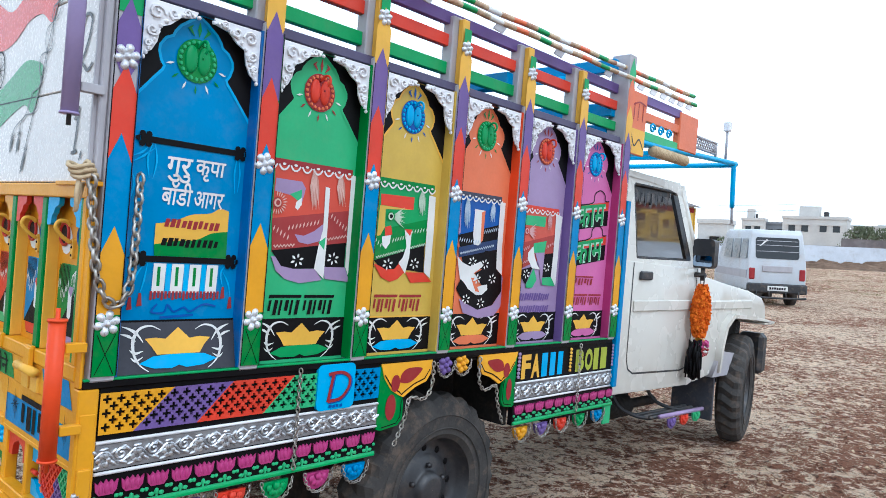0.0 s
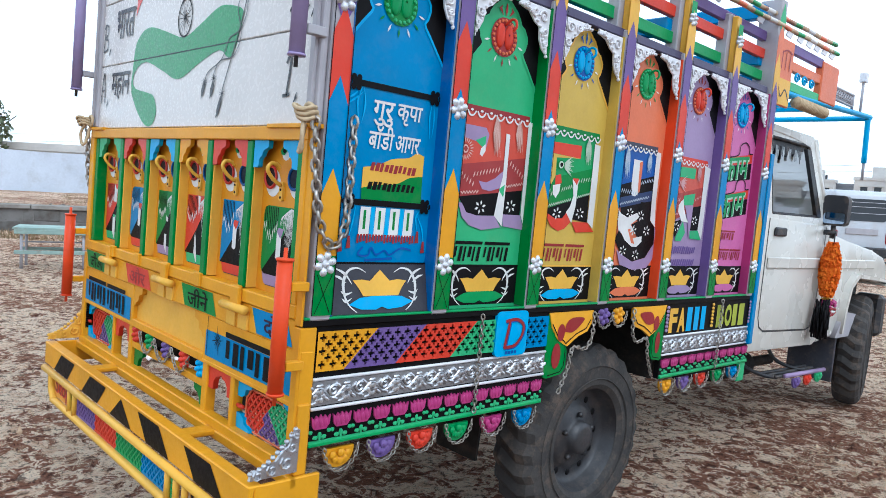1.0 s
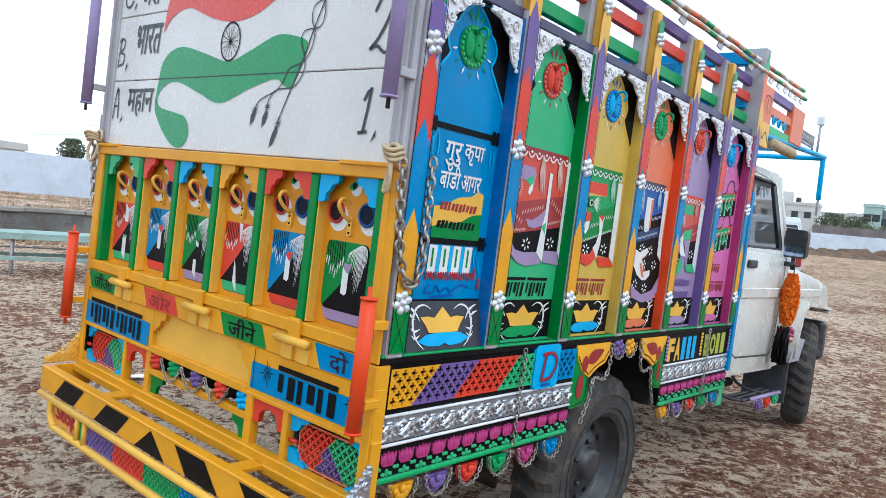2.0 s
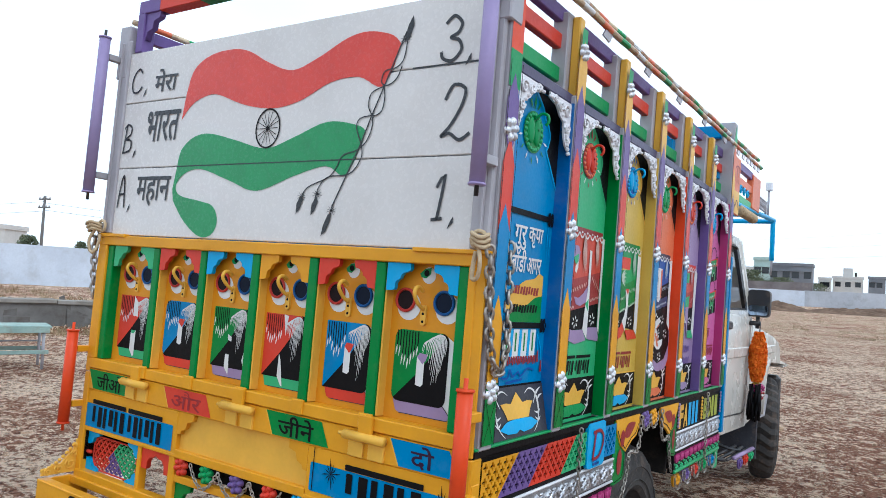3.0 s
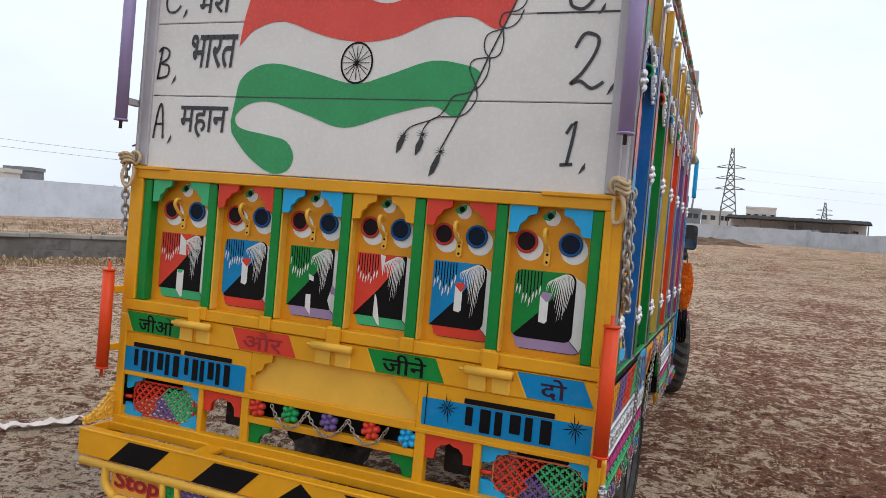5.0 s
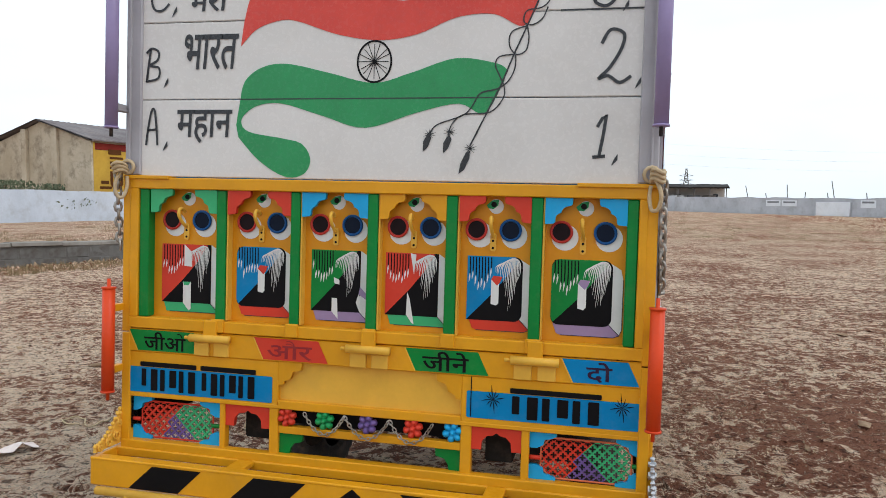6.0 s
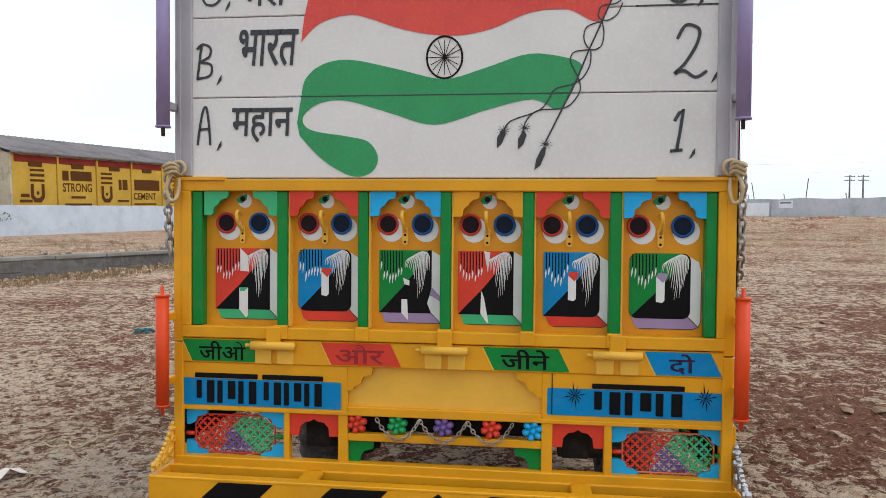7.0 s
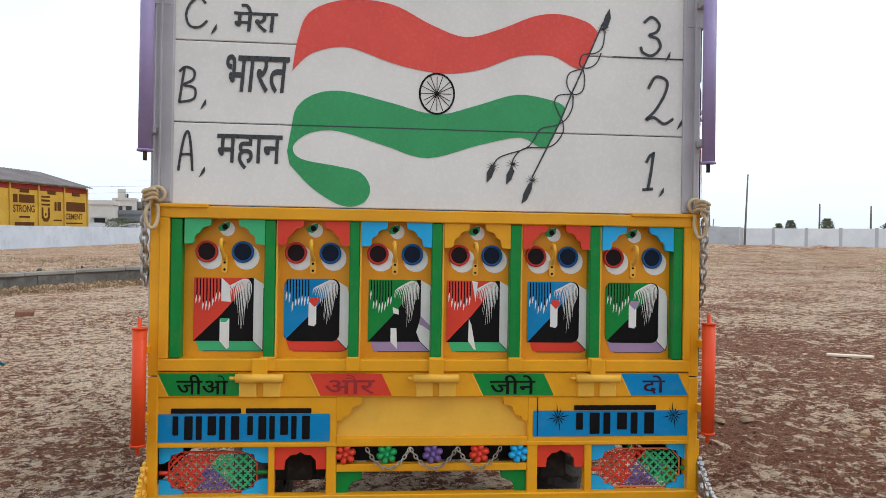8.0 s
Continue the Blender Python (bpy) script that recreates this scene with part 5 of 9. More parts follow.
        foot = part("foot_board", bm, CHARCOAL, pan, "slanting charcoal foot board", smooth=False)
    else:
        Q = P
        zt = 1.117
    bm = B()
    if i:
        flat(bm, P, rect(u0 + 0.004, u1 - 0.004, FLOOR + 0.005, zt), 0.001, 0)
    lotus(bm, Q, c, 1, 2, 3)
    stroke(bm, P, [(u0, zt + 0.003), (u1, zt + 0.003)], 0.006, 0.0025, 1 if i == 2 else 0)
    part("lotus_painting", bm, [BLACK, GOLD, (CYAN, MGREEN, CYAN, PEACH, LILAC, PINK)[i], WHITE], pan, smooth=False)


def bars(bm, P, u0, u1, v, h_, n, mi, rnd, layer=0.003, lean=0.0):
    """A line of unreadable or withheld writing as plain bars."""
    w = (u1 - u0) / n
    for k in range(n):
        a = u0 + w * k
        b = a + w * rnd.uniform(0.6, 0.82)
        z0, z1 = v + rnd.uniform(0, 0.15) * h_, v + h_ * rnd.uniform(0.85, 1.0)
        flat(bm, P, [(a, z0), (b, z0), (b + lean * h_, z1), (a + lean * h_, z1)], layer, mi)


def word_bars(P, u0, u1, v, h_, words, mat, parent, lean=0.0, signs=3):
    """Withheld words: for each a head bar with short upright bars under it, every bar a part."""
    w = (u1 - u0) / words
    for k in range(words):
        a, b = u0 + w * k, u0 + w * (k + 0.92)
        marks = [(a, b, 0.82, 0.96)]
        for j in range(signs * 2):
            c0, cw = a + (b - a) * (j + 0.2) / (signs * 2), (b - a) / (signs * 2)
            marks.append((c0, c0 + cw * (0.62 if j % 2 else 0.42), 0.06 + 0.18 * (j % 3 == 0), 0.72))
        for p0, p1, q0, q1 in marks:
            bm = B()
            flat(bm, P, [(p0 + lean * q0 * h_, v + q0 * h_), (p1 + lean * q0 * h_, v + q0 * h_), (p1 + lean * q1 * h_, v + q1 * h_), (p0 + lean * q1 * h_, v + q1 * h_)], 0.003)
            part("withheld_bar", bm, mat, parent, smooth=False)


rnd = random.Random(5)
P = side(PX)
# bay with the hanging sign
u0, u1 = POSTS[0] + 0.033, POSTS[1] - 0.033
bm = B()
for z, a, b in ((1.622, u0 + 0.052, u1 - 0.026), (1.297, u0 + 0.060, u1 - 0.030)):
    stroke(bm, P, [(a, z), (b, z)], 0.017, 0.003, 0)
    for e, s in ((a, -1), (b, 1)):
        flat(bm, P, ring(e, z, 0.014, 10), 0.004, 0)
        for k in (-0.009, 0.009):
            flat(bm, P, ring(e + k, z + 0.013, 0.009, 8), 0.0042, 0)
            flat(bm, P, ring(e + k, z - 0.013, 0.009, 8), 0.0044, 0)
        pts = [(e + s * 0.036, z), (e + s * 0.016, z - 0.009), (e + s * 0.016, z + 0.009)]
        flat(bm, P, pts, 0.004, 0)
for pts in ([(0.074, 1.613), (0.062, 1.57), (0.070, 1.517)], [(0.080, 1.612), (0.088, 1.565), (0.080, 1.515)], [(0.334, 1.61), (0.328, 1.56), (0.334, 1.50)], [(0.338, 1.61), (0.346, 1.56), (0.342, 1.505)],
            [(0.080, 1.60), (0.050, 1.575), (0.020, 1.555)], [(0.060, 1.60), (0.046, 1.585), (0.018, 1.57)], [(0.016, 1.54), (0.030, 1.50), (0.018, 1.44), (0.026, 1.40)], [(0.010, 1.54), (0.014, 1.48), (0.008, 1.42)],
            [(0.078, 1.285), (0.055, 1.25), (0.041, 1.19)], [(0.084, 1.285), (0.078, 1.24), (0.068, 1.20)], [(0.322, 1.285), (0.308, 1.262), (0.318, 1.22)], [(0.312, 1.27), (0.336, 1.23), (0.344, 1.19)]):
    stroke(bm, P, curve([(u0 + a, b) for a, b in pts], 4), 0.006, 0.003, 1, True)
for a, z in ((0.041, 1.192), (0.068, 1.202), (0.318, 1.222), (0.344, 1.192)):
    flat(bm, P, [(u0 + a - 0.003, z), (u0 + a + 0.004, z), (u0 + a + 0.008, z - 0.034), (u0 + a - 0.007, z - 0.036)], 0.0036, 2)
wave = curve([(u0 + 0.098, 1.395), (u0 + 0.15, 1.405), (u0 + 0.201, 1.427), (u0 + 0.26, 1.436), (u0 + 0.29, 1.452), (u0 + 0.320, 1.446)], 4)
mid = curve([(u0 + 0.098, 1.337), (u0 + 0.16, 1.350), (u0 + 0.22, 1.356), (u0 + 0.27, 1.378), (u0 + 0.320, 1.386)], 5)
flat(bm, P, wave + mid[::-1], 0.003, 4)
flat(bm, P, mid + [(u0 + 0.322, 1.306), (u0 + 0.100, 1.306)], 0.003, 5)
bars(bm, P, u0 + 0.122, u0 + 0.291, 1.385, 0.027, 10, 2, rnd, 0.004, 0.2)
bars(bm, P, u0 + 0.116, u0 + 0.294, 1.332, 0.027, 10, 0, rnd, 0.004, 0.2)
for k in range(4):
    a = u0 + 0.100 + 0.0535 * k
    flat(bm, P, [(a, 1.204), (a + 0.036, 1.204), (a + 0.038, 1.285), (a + 0.002, 1.285)], 0.003, 3)
    flat(bm, P, rect(a + 0.013, a + 0.022, 1.222, 1.276), 0.0036, 5)
    if k < 3:
        flat(bm, P, rect(a + 0.038, a + 0.0535, 1.200, 1.285), 0.0032, 6)
for k in range(20):
    flat(bm, P, rect(u0 + 0.096 + 0.0107 * k, u0 + 0.103 + 0.0107 * k, 1.183 + 0.003 * (k % 3), 1.208), 0.0034, 2)
stroke(bm, P, curve([(u0 + 0.12, 1.172), (u0 + 0.105, 1.150), (u0 + 0.14, 1.148), (u0 + 0.15, 1.170), (u0 + 0.17, 1.150), (u0 + 0.20, 1.162), (u0 + 0.22, 1.150), (u0 + 0.26, 1.17), (u0 + 0.30, 1.164)], 5), 0.006, 0.003, 7)
stroke(bm, P, [(u0 + 0.13, 1.134), (u0 + 0.23, 1.140)], 0.007, 0.003, 7)
sign = part("sign_painting", bm, [BLACK, CYAN, DRED, WHITE, GOLD, GREEN, CYAN, DBLUE], PANELS[0], smooth=False)
for word, a, b, z0, z1 in (("गुरु", 0.112, 0.188, 1.514, 1.584), ("कृपा", 0.199, 0.293, 1.526, 1.586), ("बॉडी", 0.106, 0.196, 1.450, 1.516), ("आगर", 0.203, 0.296, 1.448, 1.496)):
    bm = B()
    write(bm, P, word, u0 + a, u0 + b, z0, z1, 0.0034, 0, bold=0.014, lean=0.1)
    part("lettering", bm, WHITE, sign, smooth=False)

# the four great letters, painted shape over shape
# paints: 0 upper band, 1 lower band, 2 black, 3 white, 4 shade, 5 panel colour, 6 accent, 7 scalloped band, 8 tassel, 9 tassel light
TASSEL = {
    1: [enamel("dusty_rose_enamel", 196, 136, 122), enamel("pale_rose_enamel", 218, 176, 164)],
    2: [enamel("grey_green_enamel", 148, 176, 150), enamel("pale_green_enamel", 190, 206, 184)],
    3: [enamel("grey_blue_enamel", 128, 158, 186), enamel("pale_blue_enamel", 186, 198, 212)],
    4: [enamel("dull_rose_enamel", 190, 112, 112), enamel("pale_pink_enamel", 214, 164, 164)],
}
PAINTS = {
    1: [enamel("letter_red_enamel", 206, 78, 60), enamel("letter_maroon_enamel", 160, 56, 56), BLACK, WHITE, LILAC, LGREEN, LGREEN, DRED],
    2: [MGREEN, GREEN, BLACK, WHITE, RED, MUSTARD, RED, GREEN],
    3: [DBLUE, enamel("navy_enamel", 40, 62, 104), BLACK, WHITE, LILAC, PEACH, PEACH, enamel("slate_enamel", 62, 66, 84)],
    4: [enamel("coral_enamel", 206, 88, 72), enamel("brick_enamel", 168, 62, 56), BLACK, WHITE, LGREEN, LILAC, LGREEN, RED],
}


class GreatLetter:
    def __init__(self, i):
        self.i, self.bm, self.h = i, B(), 0.0016
        self.u0, self.u1 = POSTS[i] + 0.033, POSTS[i + 1] - 0.033
        z, right = ((1.596, 0.350), (1.590, 0.330), (1.588, 0.318), (1.574, 0.325))[i - 1]
        flat(self.bm, P, rect(self.u0 + 0.004, self.u0 + right, z, z + 0.034), 0.0014, 7)
        for k in range(8):
            c = self.u0 + 0.022 + (right - 0.04) * k / 7
            stroke(self.bm, P, curve([(c - 0.019, z + 0.016), (c - 0.010, z + 0.004), (c, z), (c + 0.010, z + 0.004), (c + 0.019, z + 0.016)], 3), 0.006, 0.0060, 3)
            flat(self.bm, P, ring(c, z + 0.018, 0.007, 8, 0.004), 0.0060, 3)

    def at(self, p):
        return self.u0 + p[0], p[1]

    def shape(self, paint, pts):
        self.h += 0.0003
        flat(self.bm, P, [self.at(p) for p in pts], self.h, paint)

    def tassel(self, a, b, w):
        (x, z), (x1, z1) = self.at(a), self.at(b)
        out = [(0.3, 0.0), (0.9, 0.25), (1.0, 0.55), (0.75, 0.8), (0.5, 0.7), (0.3, 1.0), (0.0, 0.82), (-0.3, 0.95), (-0.6, 0.7), (-0.95, 0.6), (-0.9, 0.25), (-0.3, 0.0)]
        flat(self.bm, P, [(x + (x1 - x) * v + u * w * 0.5, z + (z1 - z) * v) for u, v in out], 0.0056, 8)
        for k in range(6):
            q = -1 + 0.4 * k
            stroke(self.bm, P, [(x + q * w * 0.1, z), (x + q * w * 0.36, z + (z1 - z) * 0.4), (x1 + q * w * 0.48, z + (z1 - z) * (1.0 if k % 2 else 0.8))], 0.0042, 0.0060, 9, True)

    def eye(self, p, r):
        x, z = self.at(p)
        flat(self.bm, P, ring(x, z, r, 16), 0.0056, 1)
        flat(self.bm, P, ring(x + r * 0.1, z, r * 0.75, 14), 0.0059, 9)
        flat(self.bm, P, ring(x + r * 0.15, z, r * 0.45, 12), 0.0062, 2 if self.i == 2 else 1)
        for k in range(13):
            g = radians(-110 + 17 * k) if self.i == 1 else radians(-24 + 4 * k)
            n = 2.1 if self.i == 1 else 4.2 - 0.5 * (k % 3)
            stroke(self.bm, P, [(x + r * 1.15 * math.cos(g), z + r * 1.15 * math.sin(g)), (x + n * r * math.cos(g), z + n * r * math.sin(g) * (1 if self.i == 1 else 1.2))], 0.0045, 0.0058, 9, True)

    def flower(self, p):
        x, z = self.at(p)
        for k in range(6):
            g = radians(60 * k + 20)
            stroke(self.bm, P, [(x + 0.010 * math.cos(g), z + 0.008 * math.sin(g)), (x + 0.026 * math.cos(g), z + 0.022 * math.sin(g))], 0.009, 0.0062, 3, True)

    def dashes(self, a, b):
        (x0, z0), (x1, z1) = self.at(a), self.at(b)
        n = max(int(math.hypot(x1 - x0, z1 - z0) / 0.013), 2)
        for k in range(n + 1):
            t = k / n
            x, z = x0 + (x1 - x0) * t, z0 + (z1 - z0) * t
            stroke(self.bm, P, [(x - 0.003, z - 0.008), (x + 0.003, z + 0.010)], 0.006, 0.0060, 9, True)

    def wave(self, a, b):
        (x0, z0), (x1, z1) = self.at(a), self.at(b)
        n = max(int((x1 - x0) / 0.006), 4)
        stroke(self.bm, P, [(x0 + (x1 - x0) * k / n, z0 + (z1 - z0) * k / n + 0.004 * (-1) ** k) for k in range(n + 1)], 0.005, 0.0060, 9)

    def done(self):
        part("great_letter", self.bm, PAINTS[self.i] + TASSEL[self.i], PANELS[self.i], "painted block letter in bands of colour", smooth=False)


L = GreatLetter(1)
L.shape(0, [(0.037, 1.608), (0.349, 1.611), (0.352, 1.466), (0.040, 1.436)])
L.shape(1, [(0.039, 1.440), (0.344, 1.489), (0.346, 1.377), (0.046, 1.334)])
L.shape(2, [(0.045, 1.339), (0.343, 1.379), (0.343, 1.292), (0.133, 1.283), (0.084, 1.291), (0.060, 1.320)])
L.shape(4, [(0.042, 1.567), (0.141, 1.566), (0.158, 1.546), (0.147, 1.500), (0.105, 1.518), (0.041, 1.526)])
L.shape(6, [(0.097, 1.521), (0.144, 1.541), (0.142, 1.496)])
L.shape(3, [(0.124, 1.498), (0.144, 1.515), (0.146, 1.492), (0.132, 1.473), (0.121, 1.480)])
L.shape(4, [(0.127, 1.395), (0.163, 1.392), (0.202, 1.409), (0.247, 1.442), (0.255, 1.411), (0.238, 1.381), (0.182, 1.365), (0.146, 1.370)])
L.shape(4, [(0.044, 1.321), (0.060, 1.320), (0.084, 1.291), (0.133, 1.283), (0.217, 1.286), (0.251, 1.249), (0.160, 1.237), (0.101, 1.250), (0.066, 1.275)])
L.shape(4, [(0.253, 1.293), (0.345, 1.294), (0.370, 1.244), (0.262, 1.253)])
L.shape(3, [(0.236, 1.560), (0.255, 1.558), (0.258, 1.363), (0.256, 1.253), (0.214, 1.286), (0.225, 1.361), (0.239, 1.418)])
L.shape(6, [(0.224, 1.373), (0.252, 1.393), (0.250, 1.349)])
L.shape(3, [(0.342, 1.608), (0.365, 1.611), (0.374, 1.428), (0.375, 1.244), (0.345, 1.296), (0.344, 1.406)])
L.tassel((0.186, 1.608), (0.199, 1.479), 0.035)
L.tassel((0.296, 1.607), (0.310, 1.501), 0.033)
L.eye((0.051, 1.490), 0.018)
L.flower((0.143, 1.311))
L.flower((0.289, 1.322))
L.dashes((0.046, 1.409), (0.100, 1.382))
L.dashes((0.102, 1.413), (0.216, 1.439))
L.dashes((0.270, 1.463), (0.334, 1.425))
L.wave((0.050, 1.352), (0.127, 1.360))
L.wave((0.259, 1.386), (0.341, 1.402))
L.done()
L = GreatLetter(2)
L.shape(0, [(0.048, 1.602), (0.308, 1.592), (0.309, 1.475), (0.047, 1.425)])
L.shape(1, [(0.047, 1.432), (0.305, 1.491), (0.301, 1.393), (0.045, 1.322)])
L.shape(2, [(0.045, 1.324), (0.298, 1.392), (0.301, 1.286), (0.219, 1.293), (0.154, 1.295), (0.103, 1.293), (0.063, 1.308)])
L.shape(6, [(0.054, 1.564), (0.223, 1.567), (0.222, 1.520), (0.058, 1.524)])
L.shape(5, [(0.052, 1.523), (0.222, 1.520), (0.081, 1.511), (0.084, 1.446), (0.065, 1.415), (0.049, 1.411)])
L.shape(6, [(0.084, 1.446), (0.114, 1.454), (0.123, 1.422), (0.087, 1.412)])
L.shape(3, [(0.073, 1.411), (0.117, 1.419), (0.114, 1.389), (0.096, 1.367), (0.078, 1.380)])
L.shape(4, [(0.043, 1.312), (0.063, 1.308), (0.103, 1.293), (0.146, 1.295), (0.169, 1.320), (0.199, 1.285), (0.165, 1.258), (0.129, 1.248), (0.083, 1.264)])
L.shape(4, [(0.204, 1.285), (0.301, 1.286), (0.349, 1.252), (0.235, 1.246)])
L.shape(3, [(0.184, 1.441), (0.221, 1.441), (0.218, 1.341), (0.202, 1.280), (0.164, 1.319), (0.184, 1.339), (0.199, 1.382)])
L.shape(4, [(0.182, 1.445), (0.222, 1.446), (0.213, 1.421)])
L.shape(3, [(0.299, 1.583), (0.335, 1.580), (0.339, 1.455), (0.338, 1.265), (0.301, 1.288), (0.301, 1.388)])
L.tassel((0.261, 1.594), (0.266, 1.502), 0.037)
L.eye((0.106, 1.487), 0.018)
L.flower((0.109, 1.312))
L.flower((0.246, 1.319))
L.dashes((0.044, 1.395), (0.068, 1.379))
L.dashes((0.127, 1.399), (0.190, 1.415))
L.dashes((0.223, 1.437), (0.297, 1.449))
L.wave((0.050, 1.335), (0.183, 1.367))
L.wave((0.217, 1.377), (0.298, 1.396))
L.done()
L = GreatLetter(3)
L.shape(0, [(0.032, 1.605), (0.318, 1.595), (0.311, 1.498), (0.054, 1.438)])
L.shape(2, [(0.054, 1.443), (0.316, 1.503), (0.318, 1.295), (0.209, 1.311), (0.142, 1.319), (0.092, 1.333)])
L.shape(1, [(0.062, 1.394), (0.309, 1.440), (0.306, 1.396), (0.066, 1.353)])
L.shape(4, [(0.032, 1.588), (0.056, 1.586), (0.066, 1.453), (0.050, 1.443)])
L.shape(3, [(0.144, 1.556), (0.211, 1.554), (0.209, 1.430), (0.181, 1.407), (0.155, 1.410), (0.144, 1.449)])
L.shape(6, [(0.189, 1.546), (0.211, 1.554), (0.209, 1.430), (0.195, 1.419)])
L.shape(3, [(0.058, 1.357), (0.092, 1.333), (0.142, 1.319), (0.207, 1.342), (0.229, 1.324), (0.167, 1.291), (0.199, 1.269), (0.136, 1.240), (0.084, 1.266), (0.070, 1.307)])
L.shape(2, [(0.227, 1.388), (0.288, 1.386), (0.311, 1.315), (0.354, 1.286), (0.360, 1.218), (0.303, 1.157), (0.207, 1.139), (0.118, 1.170), (0.064, 1.227), (0.088, 1.266), (0.144, 1.226), (0.205, 1.201), (0.247, 1.222), (0.195, 1.268), (0.175, 1.292), (0.217, 1.307)])
L.shape(3, [(0.092, 1.269), (0.146, 1.280), (0.187, 1.233), (0.223, 1.241), (0.260, 1.246), (0.263, 1.223), (0.227, 1.201), (0.191, 1.201), (0.137, 1.226)])
L.shape(6, [(0.150, 1.272), (0.169, 1.273), (0.211, 1.212), (0.185, 1.217)])
L.shape(4, [(0.352, 1.291), (0.381, 1.243), (0.381, 1.169), (0.320, 1.113), (0.215, 1.104), (0.116, 1.127), (0.084, 1.188), (0.118, 1.170), (0.207, 1.139), (0.303, 1.157), (0.360, 1.218)])
L.shape(3, [(0.305, 1.599), (0.340, 1.600), (0.340, 1.388), (0.354, 1.286), (0.311, 1.315), (0.306, 1.396)])
L.tassel((0.094, 1.597), (0.098, 1.473), 0.038)
L.tassel((0.260, 1.590), (0.256, 1.509), 0.034)
L.flower((0.151, 1.338))
L.flower((0.233, 1.331))
L.flower((0.187, 1.268))
L.flower((0.288, 1.270))
L.flower((0.127, 1.184))
L.flower((0.223, 1.168))
L.dashes((0.062, 1.425), (0.191, 1.419))
L.dashes((0.215, 1.465), (0.305, 1.483))
L.wave((0.068, 1.369), (0.282, 1.412))
L.done()
L = GreatLetter(4)
L.shape(0, [(0.031, 1.589), (0.313, 1.578), (0.305, 1.447), (0.034, 1.407)])
L.shape(1, [(0.035, 1.432), (0.305, 1.487), (0.301, 1.398), (0.039, 1.314)])
L.shape(2, [(0.031, 1.309), (0.149, 1.333), (0.101, 1.250)])
L.shape(2, [(0.223, 1.390), (0.305, 1.401), (0.294, 1.287), (0.225, 1.285)])
L.shape(6, [(0.042, 1.560), (0.222, 1.565), (0.218, 1.517), (0.042, 1.517)])
L.shape(6, [(0.137, 1.437), (0.239, 1.454), (0.230, 1.400), (0.146, 1.395)])
L.shape(3, [(0.102, 1.395), (0.138, 1.425), (0.153, 1.379), (0.179, 1.339), (0.208, 1.319), (0.140, 1.324), (0.101, 1.367)])
L.shape(5, [(0.155, 1.395), (0.230, 1.400), (0.226, 1.282), (0.220, 1.246), (0.198, 1.324)])
L.shape(4, [(0.101, 1.250), (0.153, 1.325), (0.182, 1.272), (0.151, 1.235), (0.102, 1.235)])
L.shape(4, [(0.221, 1.282), (0.299, 1.287), (0.332, 1.244), (0.229, 1.249)])
L.shape(3, [(0.298, 1.586), (0.352, 1.575), (0.341, 1.462), (0.337, 1.245), (0.294, 1.287), (0.300, 1.407)])
L.tassel((0.251, 1.583), (0.251, 1.504), 0.037)
L.eye((0.076, 1.490), 0.018)
L.flower((0.096, 1.298))
L.flower((0.252, 1.331))
L.dashes((0.042, 1.399), (0.100, 1.417))
L.dashes((0.242, 1.425), (0.295, 1.446))
L.wave((0.040, 1.339), (0.106, 1.359))
L.done()
# withheld names and numbers as bars
for i, mat, u, v, z, h_ in ((1, BLACK, 0.040, 0.310, 1.130, 0.072), (2, DRED, 0.050, 0.300, 1.134, 0.070)):
    word_bars(P, POSTS[i] + 0.033 + u, POSTS[i] + 0.033 + v, z, h_, 2, mat, PANELS[i], lean=0.15)
for z in (1.176, 1.120):
    bm = B()
    bars(bm, P, POSTS[4] + 0.075, POSTS[4] + 0.325, z, 0.036, 14, 0, rnd, lean=0.3)
    part("withheld_number", bm, PURPLE, PANELS[4], smooth=False)
u0 = POSTS[5] + 0.033
bm = B()
for z, dz in ((1.520, 0.043), (1.340, 0.046)):
    A = lambda q, r: (u0 + 0.02 + 0.32 * q, z + dz * q + r)
    flat(bm, P, [A(0, 0), A(1, 0), A(1, 0.078), A(0, 0.078)], 0.0016, 0)
    flat(bm, P, [A(0, 0.080), A(1, 0.080), A(1, 0.124), A(0, 0.118)], 0.0018, 2)
    Pk = lambda u, v, h=0.0: P(u, v + dz * (u - u0 - 0.02) / 0.32, h)
    write(bm, Pk, "काम", u0 + 0.052, u0 + 0.312, z + 0.004, z + 0.112, 0.0026, 3, bold=0.035)
    write(bm, Pk, "काम", u0 + 0.046, u0 + 0.306, z + 0.008, z + 0.116, 0.0034, 1, bold=0.012)
    stroke(bm, P, curve([A(0, 0.12), A(0.5, 0.125), A(0.56, 0.17), A(0.72, 0.185), A(0.86, 0.16), A(0.88, 0.13), A(1, 0.126)], 4), 0.006, 0.003, 0)
part("sign_painting", bm, [BLACK, MGREEN, RED, enamel("pale_mint_enamel", 176, 214, 190)], PANELS[5], smooth=False)
word_bars(P, u0 + 0.07, u0 + 0.25, 1.250, 0.05, 1, DRED, PANELS[5], lean=0.2)
word_bars(P, u0 + 0.07, u0 + 0.33, 1.150, 0.06, 2, DRED, PANELS[5], lean=0.2)

